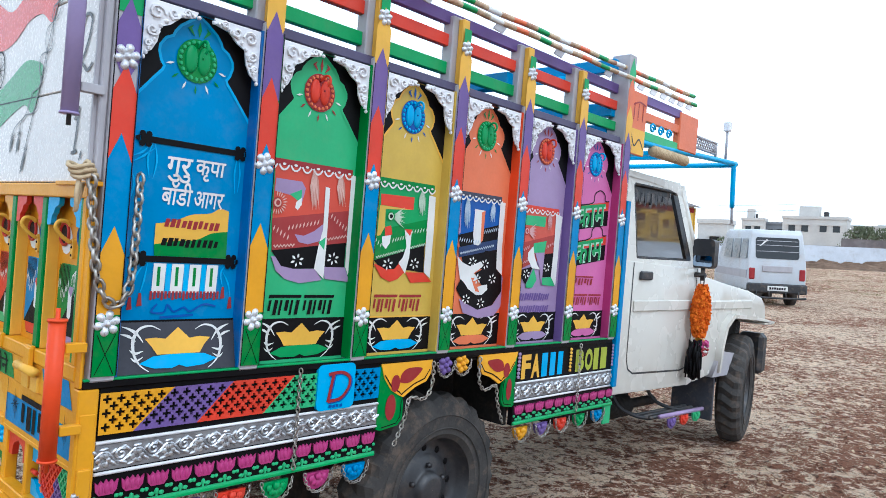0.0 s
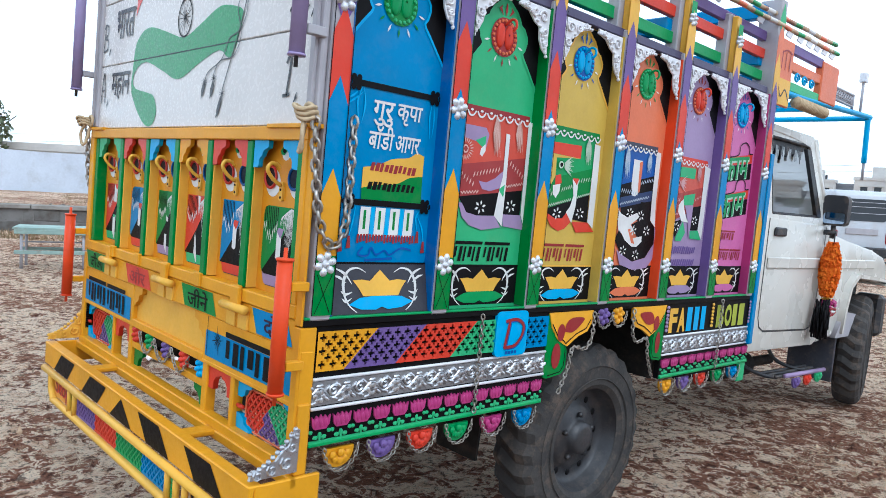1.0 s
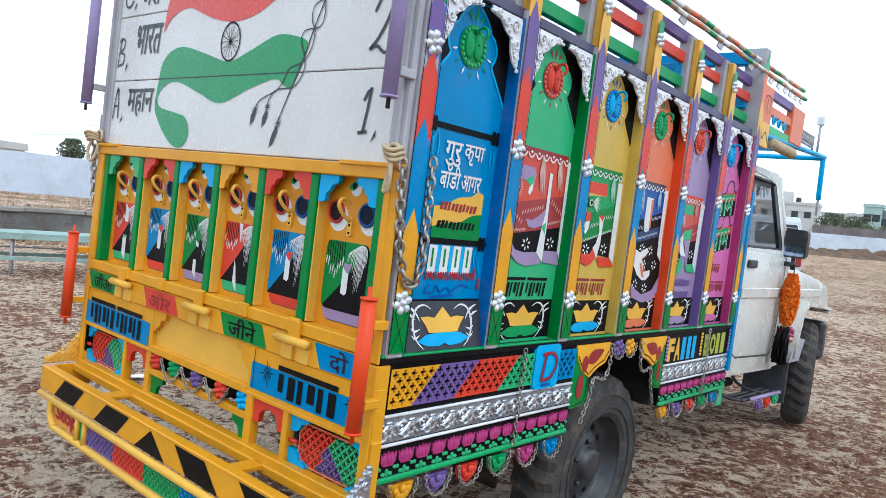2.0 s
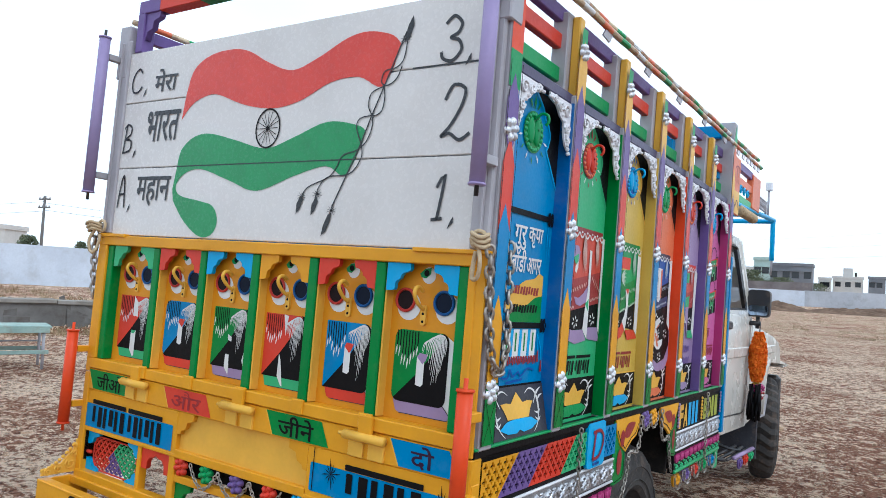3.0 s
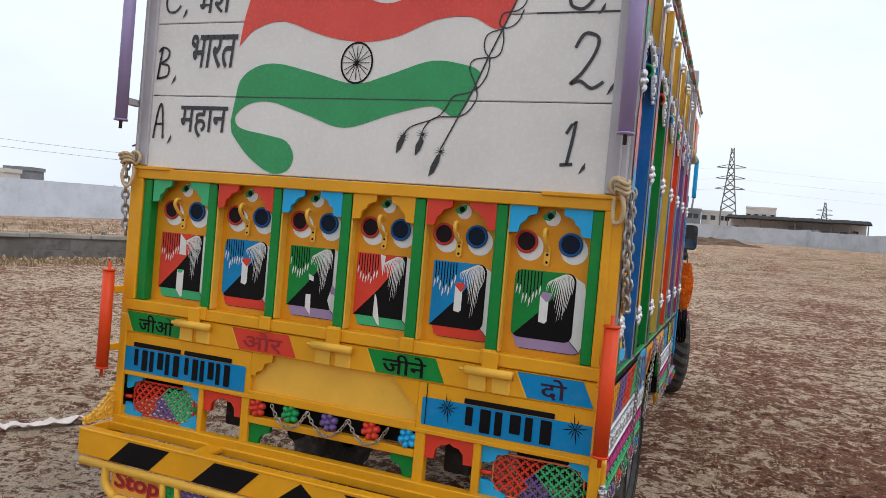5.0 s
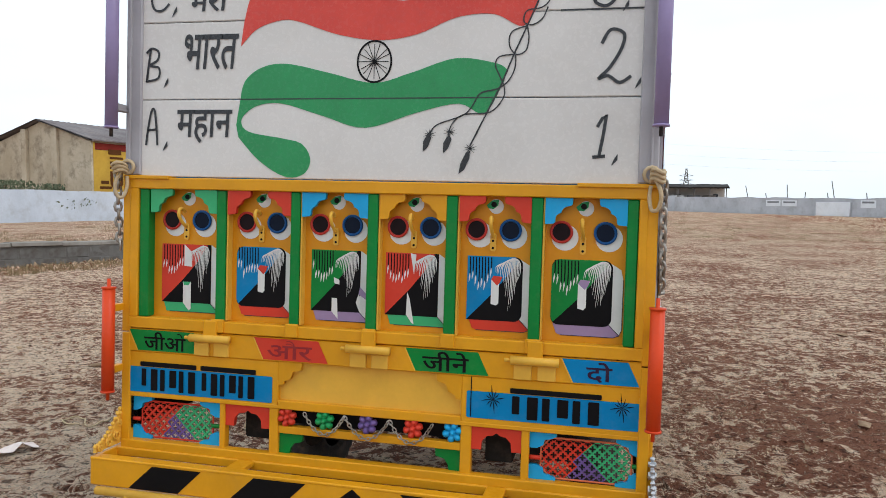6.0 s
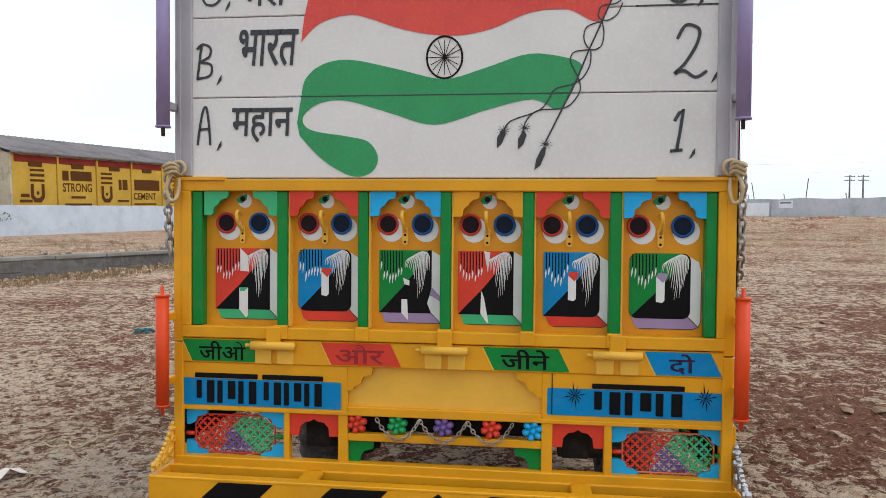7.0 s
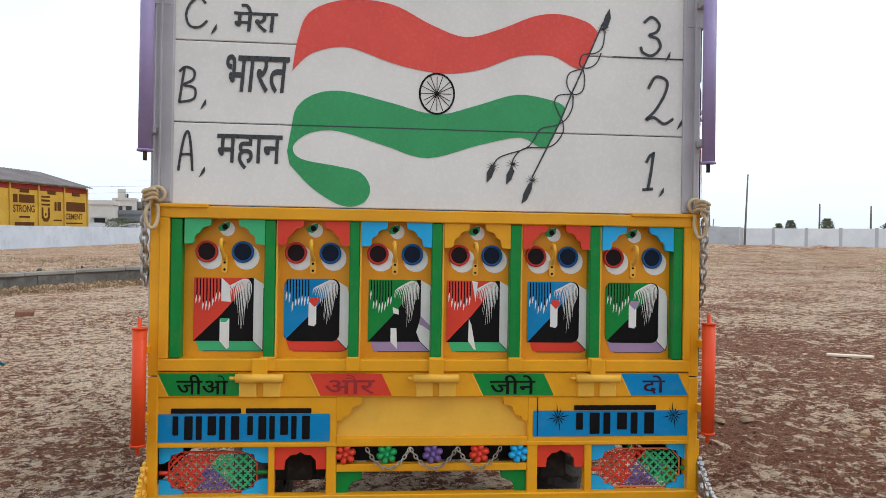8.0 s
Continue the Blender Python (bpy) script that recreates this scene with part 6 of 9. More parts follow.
# -- corner scrolls in white relief at the panel heads --
def scroll_mesh(s):
    """An openwork corner bracket; s = 1 grows away from the left-hand post, -1 from the right-hand one."""
    bm = B()
    P = lambda u, v, h=0.0: Vector((h, s * u * 1.22, v * 1.08))
    slab(bm, P, [(0, 0), (0.125, 0), (0.118, -0.018), (0.085, -0.026), (0.062, -0.05), (0.04, -0.062), (0.034, -0.1), (0.022, -0.125), (0, -0.14)], 0, 0.006)
    for cu, cv, r0, turn in ((0.028, -0.03, 0.020, 1), (0.066, -0.022, 0.014, -1), (0.098, -0.012, 0.010, 1), (0.02, -0.075, 0.015, -1), (0.013, -0.11, 0.010, 1)):
        pts = [P(cu + r0 * (1 - k / 14) * math.cos(turn * k * 0.75), cv + r0 * (1 - k / 14) * math.sin(turn * k * 0.75), 0.010) for k in range(12)]
        tube(bm, pts, 0.0042, 5)
    for k in range(9):
        t = k / 8
        blob(bm, P(0.126 - 0.1 * t, -0.014 - 0.062 * t + 0.02 * math.sin(t * 3.1), 0.007), (0.007, 0.007, 0.006), seg=6, rings=4)
    for k in range(6):
        t = k / 5
        blob(bm, P(0.03 - 0.026 * t, -0.085 - 0.06 * t, 0.007), (0.007, 0.006, 0.007), seg=6, rings=4)
    return finish(bm, "corner_scroll", PLASTER)


scroll_l, scroll_r = scroll_mesh(1), scroll_mesh(-1)
for i in range(6):
    for me, y in ((scroll_l, POSTS[i] + 0.04), (scroll_r, POSTS[i + 1] - 0.04)):
        o = new("corner_scroll", me)
        o.parent = PANELS[i]
        o.location = (PX + 0.03, y, BEAM - 0.012)
        tagged(o, "white moulded scroll bracket")

# -- posts with painted spearheads and rosettes --
for i, y in enumerate(POSTS):
    top = TOP if i < 6 else 2.46
    bm = B()
    box(bm, HW - (0.10 if i else 0.045), HW + 0.008, y - 0.033, y + 0.033, FLOOR - 0.01, top if i in (0, 6) else BEAM + 0.02, 0.004)
    post = part("side_post", bm, GREY, truck, "painted post with coloured spearheads")
    bm = B()
    P = side(HW + 0.008)
    lo, hi = y - 0.032, y + 0.032
    segs = [(GREEN, 0.99, 1.15), (YELLOW, 1.12, 1.42), (BLUE, 1.33, 1.66), (RED, 1.57, 1.86), (PURPLE, 1.78, 2.06), (GOLD, 1.99, 2.2), (MGREEN, 2.15, 2.24)]
    if i == 0:
        segs = [(GREEN, 0.99, 1.15), (YELLOW, 1.12, 1.38), (BLUE, 1.29, 1.62), (RED, 1.51, 1.80), (PURPLE, 1.79, 1.97), (MGREEN, 1.93, 2.03), (ORANGE, 2.0, 2.24)]
    if i == 6:
        segs = segs[:-1] + [(PEACH, 2.1, 2.35), (LGREEN, 2.32, 2.45)]
    for k, (m, z0, z1) in enumerate(segs):
        bm = B()
        if 0 < k:
            z1 = min(z1, (TOP if i < 6 else 2.45) - 0.005)
        pt = z1 - z0
        shape = rect(lo, hi, z0, z1) if k == 0 else [(lo, z0 + 0.02), (y, z0 - 0.045), (hi, z0 + 0.02), (hi, z1 - 0.075), (y, z1), (lo, z1 - 0.075)] if pt > 0.12 else rect(lo, hi, z0, z1)
        flat(bm, P, shape if (k == 0 or z0 < BEAM or i in (0, 6)) else [(max(lo, y - 0.02) if a < y else min(hi, y + 0.02) if a > y else a, b) for a, b in shape], 0.0012 + 0.0005 * (len(segs) - k), 0)
        part("spearhead", bm, m, post, smooth=False)
    bm = B()
    for z0, z1 in ((0.995, 1.100),):
        stroke(bm, P, [(lo + 0.008, z0), (y, (z0 + z1) / 2), (lo + 0.008, z1)], 0.002, 0.006, 0)
        stroke(bm, P, [(hi - 0.008, z0), (y, (z0 + z1) / 2), (hi - 0.008, z1)], 0.002, 0.006, 0)
    for e in (lo, hi):
        stroke(bm, P, [(e, 0.99), (e, BEAM)], 0.003, 0.0062, 0)
    part("outline_painting", bm, BLACK, post, smooth=False)
    if 0 < i < 6:
        bm = B()
        box(bm, HW - 0.085, HW - 0.03, y - 0.045, y + 0.025, BEAM + 0.02, TOP, 0.004)
        part("stake", bm, GREY, post)
        bm = B()
        box(bm, HW - 0.03, HW - 0.002, y - 0.018, y + 0.022, BEAM + 0.02, TOP - 0.01, 0.004)
        part("stake_front", bm, GOLD, post)
    for z in ((1.128, 1.817) if i == 0 else (1.128, 1.60, 2.165) if i < 6 else (1.128, 1.60)):
        bm = B()
        rosette(bm, P, y, z, 0.036 if z < 2 else 0.030, 6, 0.014)
        part("rosette", bm, BOSS, post, "white moulded flower boss")

bm = B()
box(bm, HW - 0.10, HW + 0.004, 0.0, 2.67, FLOOR - 0.028, FLOOR - 0.006, 0.003)
part("sill_rail", bm, BLACK, truck)
bm = B()
box(bm, HW - 0.012, HW + 0.007, 0.0, 2.67, FLOOR - 0.008, FLOOR - 0.001, 0.002)
part("sill_bead", bm, MGREEN, truck)
bm = B()
box(bm, HW - 0.092, HW - 0.008, 0.072, 2.60, BEAM - 0.006, BEAM + 0.026, 0.003)
part("head_beam", bm, enamel("dusky_purple_enamel", 84, 78, 104), truck, "dull purple head beam over the side panels")
for z, m, nm in ((2.283, PURPLE, "purple side rail"), (2.196, RED, "red side rail"), (2.088, MGREEN, "green side rail")):
    for sx in (1, -1):
        bm = B()
        x = sx * (HW - 0.065)
        box(bm, x - 0.014, x + 0.014, 0.05, 2.62, z - 0.024, z + 0.024, 0.003)
        part("side_rail", bm, m, truck, nm)
# left-hand wall, seen only at its edges
bm = B()
box(bm, -HW, -HW + 0.03, 0.01, 2.66, FLOOR - 0.03, BEAM + 0.02, 0.004)
part("left_wall", bm, BLUE, truck, "painted boards of the far side wall")
for y in POSTS:
    bm = B()
    box(bm, -HW - 0.012, -HW + 0.05, y - 0.03, y + 0.03, FLOOR, TOP if y < 2.5 else 2.45, 0.004)
    part("left_post", bm, GREY, truck)
bm = B()
box(bm, -HW + 0.03, HW - 0.10, 2.61, 2.65, FLOOR, 2.1, 0.004)
part("front_wall", bm, BLUE, truck)
for y, z in ((2.60, 2.40), (2.60, 2.17), (1.72, 2.13)):
    bm = B()
    box(bm, -HW + 0.03, HW - 0.06, y - 0.025, y + 0.025, z - 0.035, z + 0.035, 0.004)
    part("cross_beam", bm, BLUE, truck, "blue cross beam")
for sx in (-1, 1):
    bm = B()
    tube(bm, [(sx * 0.45, 1.8, 2.14), (sx * 0.5, 2.6, 2.36)], 0.02, 6)
    part("brace", bm, CYAN, truck)
for x in (-0.62, -0.55):
    bm = B()
    tube(bm, [(x, 0.9, 2.30), (x + 0.03, 2.7, 2.36)], 0.02, 8)
    part("loose_pole", bm, DBLUE, truck)

# -- tailgate --
bm = B()
box(bm, -0.846, 0.846, 0.035, 0.05, 0.976, 1.48, 0.0)
# panel backs deeper than the frame: the recess shade is put into this yellow
gate = part("tailgate", bm, enamel("shaded_yellow_enamel", 222, 148, 22), truck, "yellow tailgate with six framed letter panels", smooth=False)
for x0, x1, z0, z1 in ((-0.846, 0.846, 1.446, 1.484), (-0.846, 0.846, 0.974, 1.012), (-0.846, -0.815, 1.012, 1.446), (0.821, 0.846, 1.012, 1.446)):
    bm = B()
    box(bm, x0, x1, -0.012, 0.036, z0, z1, 0.003)
    part("gate_rail", bm, YELLOW, gate)
for x0, x1 in ((-0.86, -0.70), (0.64, 0.875)):
    bm = B()
    box(bm, x0, x1, -0.02, 0.03, 1.478, 1.490, 0.002)
    part("end_plate", bm, YELLOW, gate)
STILES = [(-0.814, -0.780), (-0.529, -0.496), (-0.266, -0.235), (-0.006, 0.027), (0.247, 0.281), (0.508, 0.542), (0.788, 0.820)]
for k, (x0, x1) in enumerate(STILES):
    bm = B()
    box(bm, x0, x1, -0.004, 0.036, 1.013, 1.445, 0.003)
    part("stile", bm, GREEN, gate, "green painted stile")
    if 0 < k < 6:
        bm = B()
        box(bm, x0 - 0.006, x1 + 0.006, -0.02, -0.006, 0.976, 1.020, 0.003)
        part("gusset", bm, YELLOW, gate)
        bm = B()
        box(bm, x1 + 0.001, x1 + 0.007, 0.004, 0.036, 1.014, 1.445, 0.001)
        part("edge_bead", bm, GOLD, gate)
CORNER = [(0, 0), (0.078, 0), (0.081, -0.004), (0.080, -0.019), (0.075, -0.024), (0.064, -0.026), (0.055, -0.030), (0.049, -0.037), (0.047, -0.045), (0.040, -0.048), (0.033, -0.053), (0.030, -0.061), (0.030, -0.072), (0.025, -0.078), (0, -0.080)]
HEADS = [LGREEN, RED, CYAN, YELLOW, RED, CYAN]
LETTERS = "HORNDO"
DULLRED, DULLBLUE = enamel("dull_red_enamel", 190, 54, 44), enamel("dull_blue_enamel", 22, 84, 146)
MAROON = surface("maroon_hole_dark", rgb(30, 12, 16), rgb(22, 10, 14), rough=0.45, big=6, fine=90, bump=0.04, wear=0.0, spec=0.15)
INKBLUE = surface("ink_blue_hole_dark", rgb(10, 24, 46), rgb(8, 18, 36), rough=0.45, big=6, fine=90, bump=0.04, wear=0.0, spec=0.15)
EYES = [(-0.712, -0.601), (-0.436, -0.328), (-0.177, -0.067), (0.085, 0.191), (0.337, 0.443), (0.597, 0.727)]
FACES = [(-0.750, -0.566), (-0.471, -0.296), (-0.205, -0.037), (0.047, 0.220), (0.312, 0.484), (0.572, 0.753)]
FACE = [(RED, LGREEN), (BLUE, RED), (GREEN, LILAC), (RED, LGREEN), (BLUE, RED), (GREEN, LILAC)]
for k in range(6):
    a, b = STILES[k][1] + 0.007, STILES[k + 1][0]
    c = sum(EYES[k]) / 2
    for s, e in ((1, a), (-1, b)):
        bm = B()
        slab(bm, rear(0.012), [(e + s * p, 1.447 + q) for p, q in CORNER], 0, 0.014)
        part("corner_bracket", bm, HEADS[k], gate)
    Pn = rear(0.035)
    for s, m in ((-1, DULLRED), (1, DULLBLUE)):
        ex, ez = EYES[k][0 if s < 0 else 1], 1.344
        bm = B()
        flat(bm, Pn, ring(ex + 0.011, ez - 0.016, 0.040, 22), 0.0015, 0)
        flat(bm, Pn, ring(ex, ez, 0.034, 22), 0.003, 1)
        tube(bm, [Pn(*p, 0.005) for p in ring(ex, ez, 0.0310, 22)], 0.0042, 6, closed=True, mi=1)
        # flat near-black disc: the shaded inside of the hole given as colour
        flat(bm, Pn, ring(ex, ez, 0.0262, 22), 0.0045, 2)
        part("eye_ring", bm, [WHITE, m, MAROON if s < 0 else INKBLUE], gate, "painted ring round a dark hole")
    bm = B()
    flat(bm, Pn, ring(c + 0.006, 1.416, 0.023, 18), 0.0015, 0)
    flat(bm, Pn, [(c - 0.024, 1.420), (c - 0.008, 1.434), (c + 0.014, 1.438), (c + 0.012, 1.420), (c - 0.002, 1.408), (c - 0.018, 1.410)], 0.003, 1)
    flat(bm, Pn, ring(c - 0.001, 1.422, 0.009, 10), 0.004, 2)
    part("leaf_eye", bm, [WHITE, MGREEN, BLACK], gate, smooth=False)
    bm = B()
    slab(bm, Pn, rounded(c - 0.009, c + 0.009, 1.278, 1.334, 0.008), 0, 0.008)
    tube(bm, curve([tuple(Pn(c, 1.322, 0.010)), tuple(Pn(c - 0.001, 1.338, 0.034)), tuple(Pn(c - 0.002, 1.362, 0.052)), tuple(Pn(c - 0.003, 1.380, 0.044)), tuple(Pn(c - 0.004, 1.380, 0.024)), tuple(Pn(c - 0.004, 1.370, 0.012))], 4), 0.0058, 7)
    latch = part("latch", bm, GOLD, gate, "small yellow latch hook")
    for z in (1.288, 1.31):
        bm = B()
        blob(bm, Pn(c, z, 0.008), (0.004, 0.003, 0.004), seg=8, rings=5)
        part("screw", bm, BLACK, latch)
    # block letter with painted depth
    (x0, x1), z0, z1 = FACES[k], 1.063, 1.262
    d, w = 0.031, x1 - x0
    ch = LETTERS[k]
    U = lambda p, q: (x0 + p * w, z0 + q * (z1 - z0))
    bm = B()
    # the outline of the letter's front: square, round all over, or round on its right
    r_ = 0.024
    corner = lambda cx, cy, t0: [(cx + r_ * math.cos(radians(t0 + 18 * q)), cy + r_ * math.sin(radians(t0 + 18 * q))) for q in range(6)]
    right_round = ch in "OD"
    face = (corner(x1 - r_, z1 - r_, 0)[::1] if right_round else [(x1, z1)]) + (corner(x0 + r_, z1 - r_, 90) if ch == "O" else [(x0, z1)]) + (corner(x0 + r_, z0 + r_, 180) if ch == "O" else [(x0, z0)]) + (corner(x1 - r_, z0 + r_, 270) if right_round else [(x1, z0)])
    # painted depth: a pale flank and a coloured underside
    q_ = r_ if right_round else 0.0
    flat(bm, Pn, [(x1 - q_ * 0.3, z1 - q_ * 0.3), (x1 + d - q_ * 0.3, z1 - d * 0.6 - q_ * 0.3), (x1 + d, z1 - d - q_), (x1 + d, z0 - d + q_), (x1 + d - q_ * 0.3, z0 - d + q_ * 0.3), (x1 - q_ * 0.3, z0 + q_ * 0.3)], 0.0012, 2)
    flat(bm, Pn, [(x0 + r_ * 0.3, z0 + 0.004), (x0 + d * 0.6, z0 - d + q_ * 0.2), (x0 + d, z0 - d), (x1 + d - q_, z0 - d), (x1 + d - q_ * 0.3, z0 - d + q_ * 0.3), (x1 - q_ * 0.3, z0 + q_ * 0.3)], 0.0016, 3)
    flat(bm, Pn, face, 0.0022, 1)
    lo_, hi_ = (r_ * 0.3 if ch == "O" else 0.0), (r_ if ch == "O" else 0.0)
    flat(bm, Pn, [(x0 + lo_, z0 + lo_), U(0.46, 0.42), U(0.72, 0.70), U(0.93, 0.985 if not right_round else 0.94), U(0.90 if not right_round else 0.86, 1.0), (x0 + hi_, z1), (x0 + hi_ * 0.3, z1 - hi_ * 0.3), (x0, z1 - hi_), (x0, z0 + hi_)], 0.0028, 0)
    # the cut-outs, each with a pale flank
    if ch == "H":
        flat(bm, Pn, [U(0.46, 1.0), U(0.60, 0.88), U(0.62, 0.62), U(0.46, 0.63)], 0.0034, 2)
        flat(bm, Pn, [U(0.44, 0.36), U(0.60, 0.36), U(0.60, -0.10), U(0.56, -0.13), U(0.44, 0.0)], 0.0034, 2)
        flat(bm, Pn, [U(0.44, 0.36), U(0.60, 0.36), U(0.54, 0.30), U(0.46, 0.30)], 0.0036, 3)
    elif ch in "OD":
        flat(bm, Pn, [U(0.44, 0.64), U(0.58, 0.62), U(0.58, 0.28), U(0.54, 0.24), U(0.44, 0.26)], 0.0034, 2)
        flat(bm, Pn, [U(0.44, 0.64), U(0.48, 0.70), U(0.64, 0.69), U(0.60, 0.60), U(0.55, 0.55)], 0.0036, 3)
    elif ch == "R":
        flat(bm, Pn, [U(0.46, 0.56), U(0.58, 0.52), U(0.58, 0.44), U(0.48, 0.46)], 0.0034, 2)
        flat(bm, Pn, [U(0.43, 0.22), U(0.54, 0.22), U(0.56, -0.12), U(0.43, 0.0)], 0.0034, 2)
        flat(bm, Pn, [U(1.0, 0.42), (x1 + d, z0 + 0.26 * (z1 - z0)), (x1 + d, z0 + 0.18 * (z1 - z0)), U(0.97, 0.30)], 0.0034, 3)
        flat(bm, Pn, [U(0.97, 0.30), U(1.02, 0.24), U(1.0, 0.0), U(0.92, 0.16)], 0.0036, 2)
    elif ch == "N":
        flat(bm, Pn, [U(0.47, 1.0), U(0.58, 0.98), U(0.54, 0.66)], 0.0034, 2)
        flat(bm, Pn, [U(0.42, 0.38), U(0.47, 0.28), U(0.56, -0.13), U(0.52, -0.12), U(0.41, 0.02)], 0.0034, 2)
    # dark drips with pale tips from the upper left edge
    rl = random.Random(70 + k)
    for j in range(8):
        p = 0.05 + 0.055 * j
        ln = 0.20 + 0.16 * math.sin(math.pi * (j + 0.6) / 8.5) + rl.uniform(-0.05, 0.07)
        stroke(bm, Pn, [U(p, 0.985), U(p + 0.004, 1 - ln * 0.55), U(p, 1 - ln)], 0.0036, 0.0036, 1)
        stroke(bm, Pn, [U(p - 0.002, 1.02 - ln), U(p - 0.006, 0.96 - ln), U(p - 0.018, 0.90 - ln - rl.uniform(0, 0.05))], 0.0052, 0.0040, 2, True)
    # a white tassel that falls in a fan from the upper right edge
    tx, tz = x1 - 0.027, z1 - 0.008
    for j in range(16):
        t = -1 + 1.4 * j / 15
        ln = (0.26 + 0.55 * math.exp(-((t + 0.12) / 0.34) ** 2)) * rl.uniform(0.78, 1.0) * (z1 - z0)
        stroke(bm, Pn, curve([(tx, tz), (tx + t * 0.026, tz + 0.004 - 0.012 * t * t), (tx + t * 0.048, tz - 0.20 * ln - 0.010 * t * t), (tx + t * 0.054 - 0.002, tz - 0.62 * ln), (tx + t * 0.052 - 0.005 + rl.uniform(-0.004, 0.004), tz - ln)], 4), 0.0034, 0.0042 + 0.0002 * (j % 3), 2, True)
    stroke(bm, Pn, [(x1 + d, z1 - d - q_), (x1 + d, z0 - d + q_), (x1 + d - q_ * 0.3, z0 - d + q_ * 0.3), (x1 + d - q_, z0 - d), (x0 + d, z0 - d)], 0.002, 0.0030, 4)
    stroke(bm, Pn, [(x1 - q_ * 0.3, z0 + q_ * 0.3), (x1 + d - q_ * 0.3, z0 - d + q_ * 0.3)], 0.0022, 0.0032, 4)
    part("block_letter", bm, [FACE[k][0], BLACK, WHITE, FACE[k][1], CHARCOAL], gate, "painted block letter with white tassel", smooth=False)

# -- hinge band with the motto --
bm = B()
box(bm, -0.846, 0.846, -0.006, 0.04, 0.893, 0.971, 0.003)
band = part("hinge_band", bm, YELLOW, truck, "yellow hinge band with a painted motto")
Hb = rear(-0.006)
for body, tl, tr, m, ink in (("जीओ", -0.845, -0.602, GREEN, BLACK), ("और", -0.384, -0.160, RED, DRED), ("जीने", 0.130, 0.360, GREEN, BLACK), ("दो", 0.614, 0.806, BLUE, enamel("plum_black_enamel", 44, 20, 52))):
    bm = B()
    flat(bm, Hb, [(tl, 0.968), (tl + 0.034, 0.898), (tr + 0.034, 0.898), (tr, 0.968)], 0.0015, 0)
    stroke(bm, Hb, [(tl - 0.002, 0.969), (tl + 0.033, 0.897)], 0.004, 0.002, 2)
    cx = (tl + tr) / 2 + 0.014
    half = {"जीओ": 0.078, "और": 0.078, "जीने": 0.074, "दो": 0.038}[body]
    write(bm, Hb, body, cx - half, cx + half, 0.903, 0.963, 0.003, 1, bold=0.012)
    part("motto_word", bm, [m, ink, GOLD], band, smooth=False)
for x in (-0.535, 0.012, 0.534):
    bm = B()
    tube(bm, [(x - 0.072, -0.024, 0.955), (x + 0.072, -0.024, 0.955)], 0.0135, 10)
    h = part("hinge", bm, GOLD, truck, "yellow painted barrel hinge")
    bm = B()
    tube(bm, [(x - 0.09, -0.024, 0.955), (x - 0.07, -0.024, 0.955)], 0.006, 6)
    part("hinge_pin", bm, GOLD, h)
    for s in (-1, 1):
        bm = B()
        box(bm, x + s * 0.036 - 0.027, x + s * 0.036 + 0.027, -0.014, -0.004, 0.895, 0.955, 0.002)
        part("hinge_leaf", bm, GOLD, h)
    bm = B()
    box(bm, x - 0.024, x + 0.024, -0.026, -0.012, 0.955, 1.016, 0.003)
    part("hinge_strap", bm, YELLOW, h)

# -- lower frame --
for x0, x1, nm in ((-0.876, -0.298, "frame_board"), (0.311, 0.876, "frame_board")):
    bm = B()
    box(bm, x0, x1, -0.002, 0.04, 0.745, 0.893, 0.003)
    part(nm, bm, YELLOW, truck)
bm = B()
box(bm, -0.298, 0.311, 0.016, 0.04, 0.752, 0.893, 0.0)
midp = part("centre_panel", bm, GOLD, truck, "plain pale yellow centre panel", smooth=False)
bm = B()
box(bm, -0.298, 0.311, -0.004, 0.04, 0.738, 0.765, 0.002)
part("centre_rail", bm, YELLOW, truck)
for s in (-1, 1):
    bm = B()
    slab(bm, rear(0.016), [(0.0065 + s * (0.3045 - p), 0.893 + q) for p, q in ((0, 0), (0.08, 0), (0.078, -0.024), (0.05, -0.032), (0.042, -0.055), (0.02, -0.064), (0.018, -0.075), (0, -0.078))], 0, 0.016)
    part("scalloped_bracket", bm, YELLOW, midp)
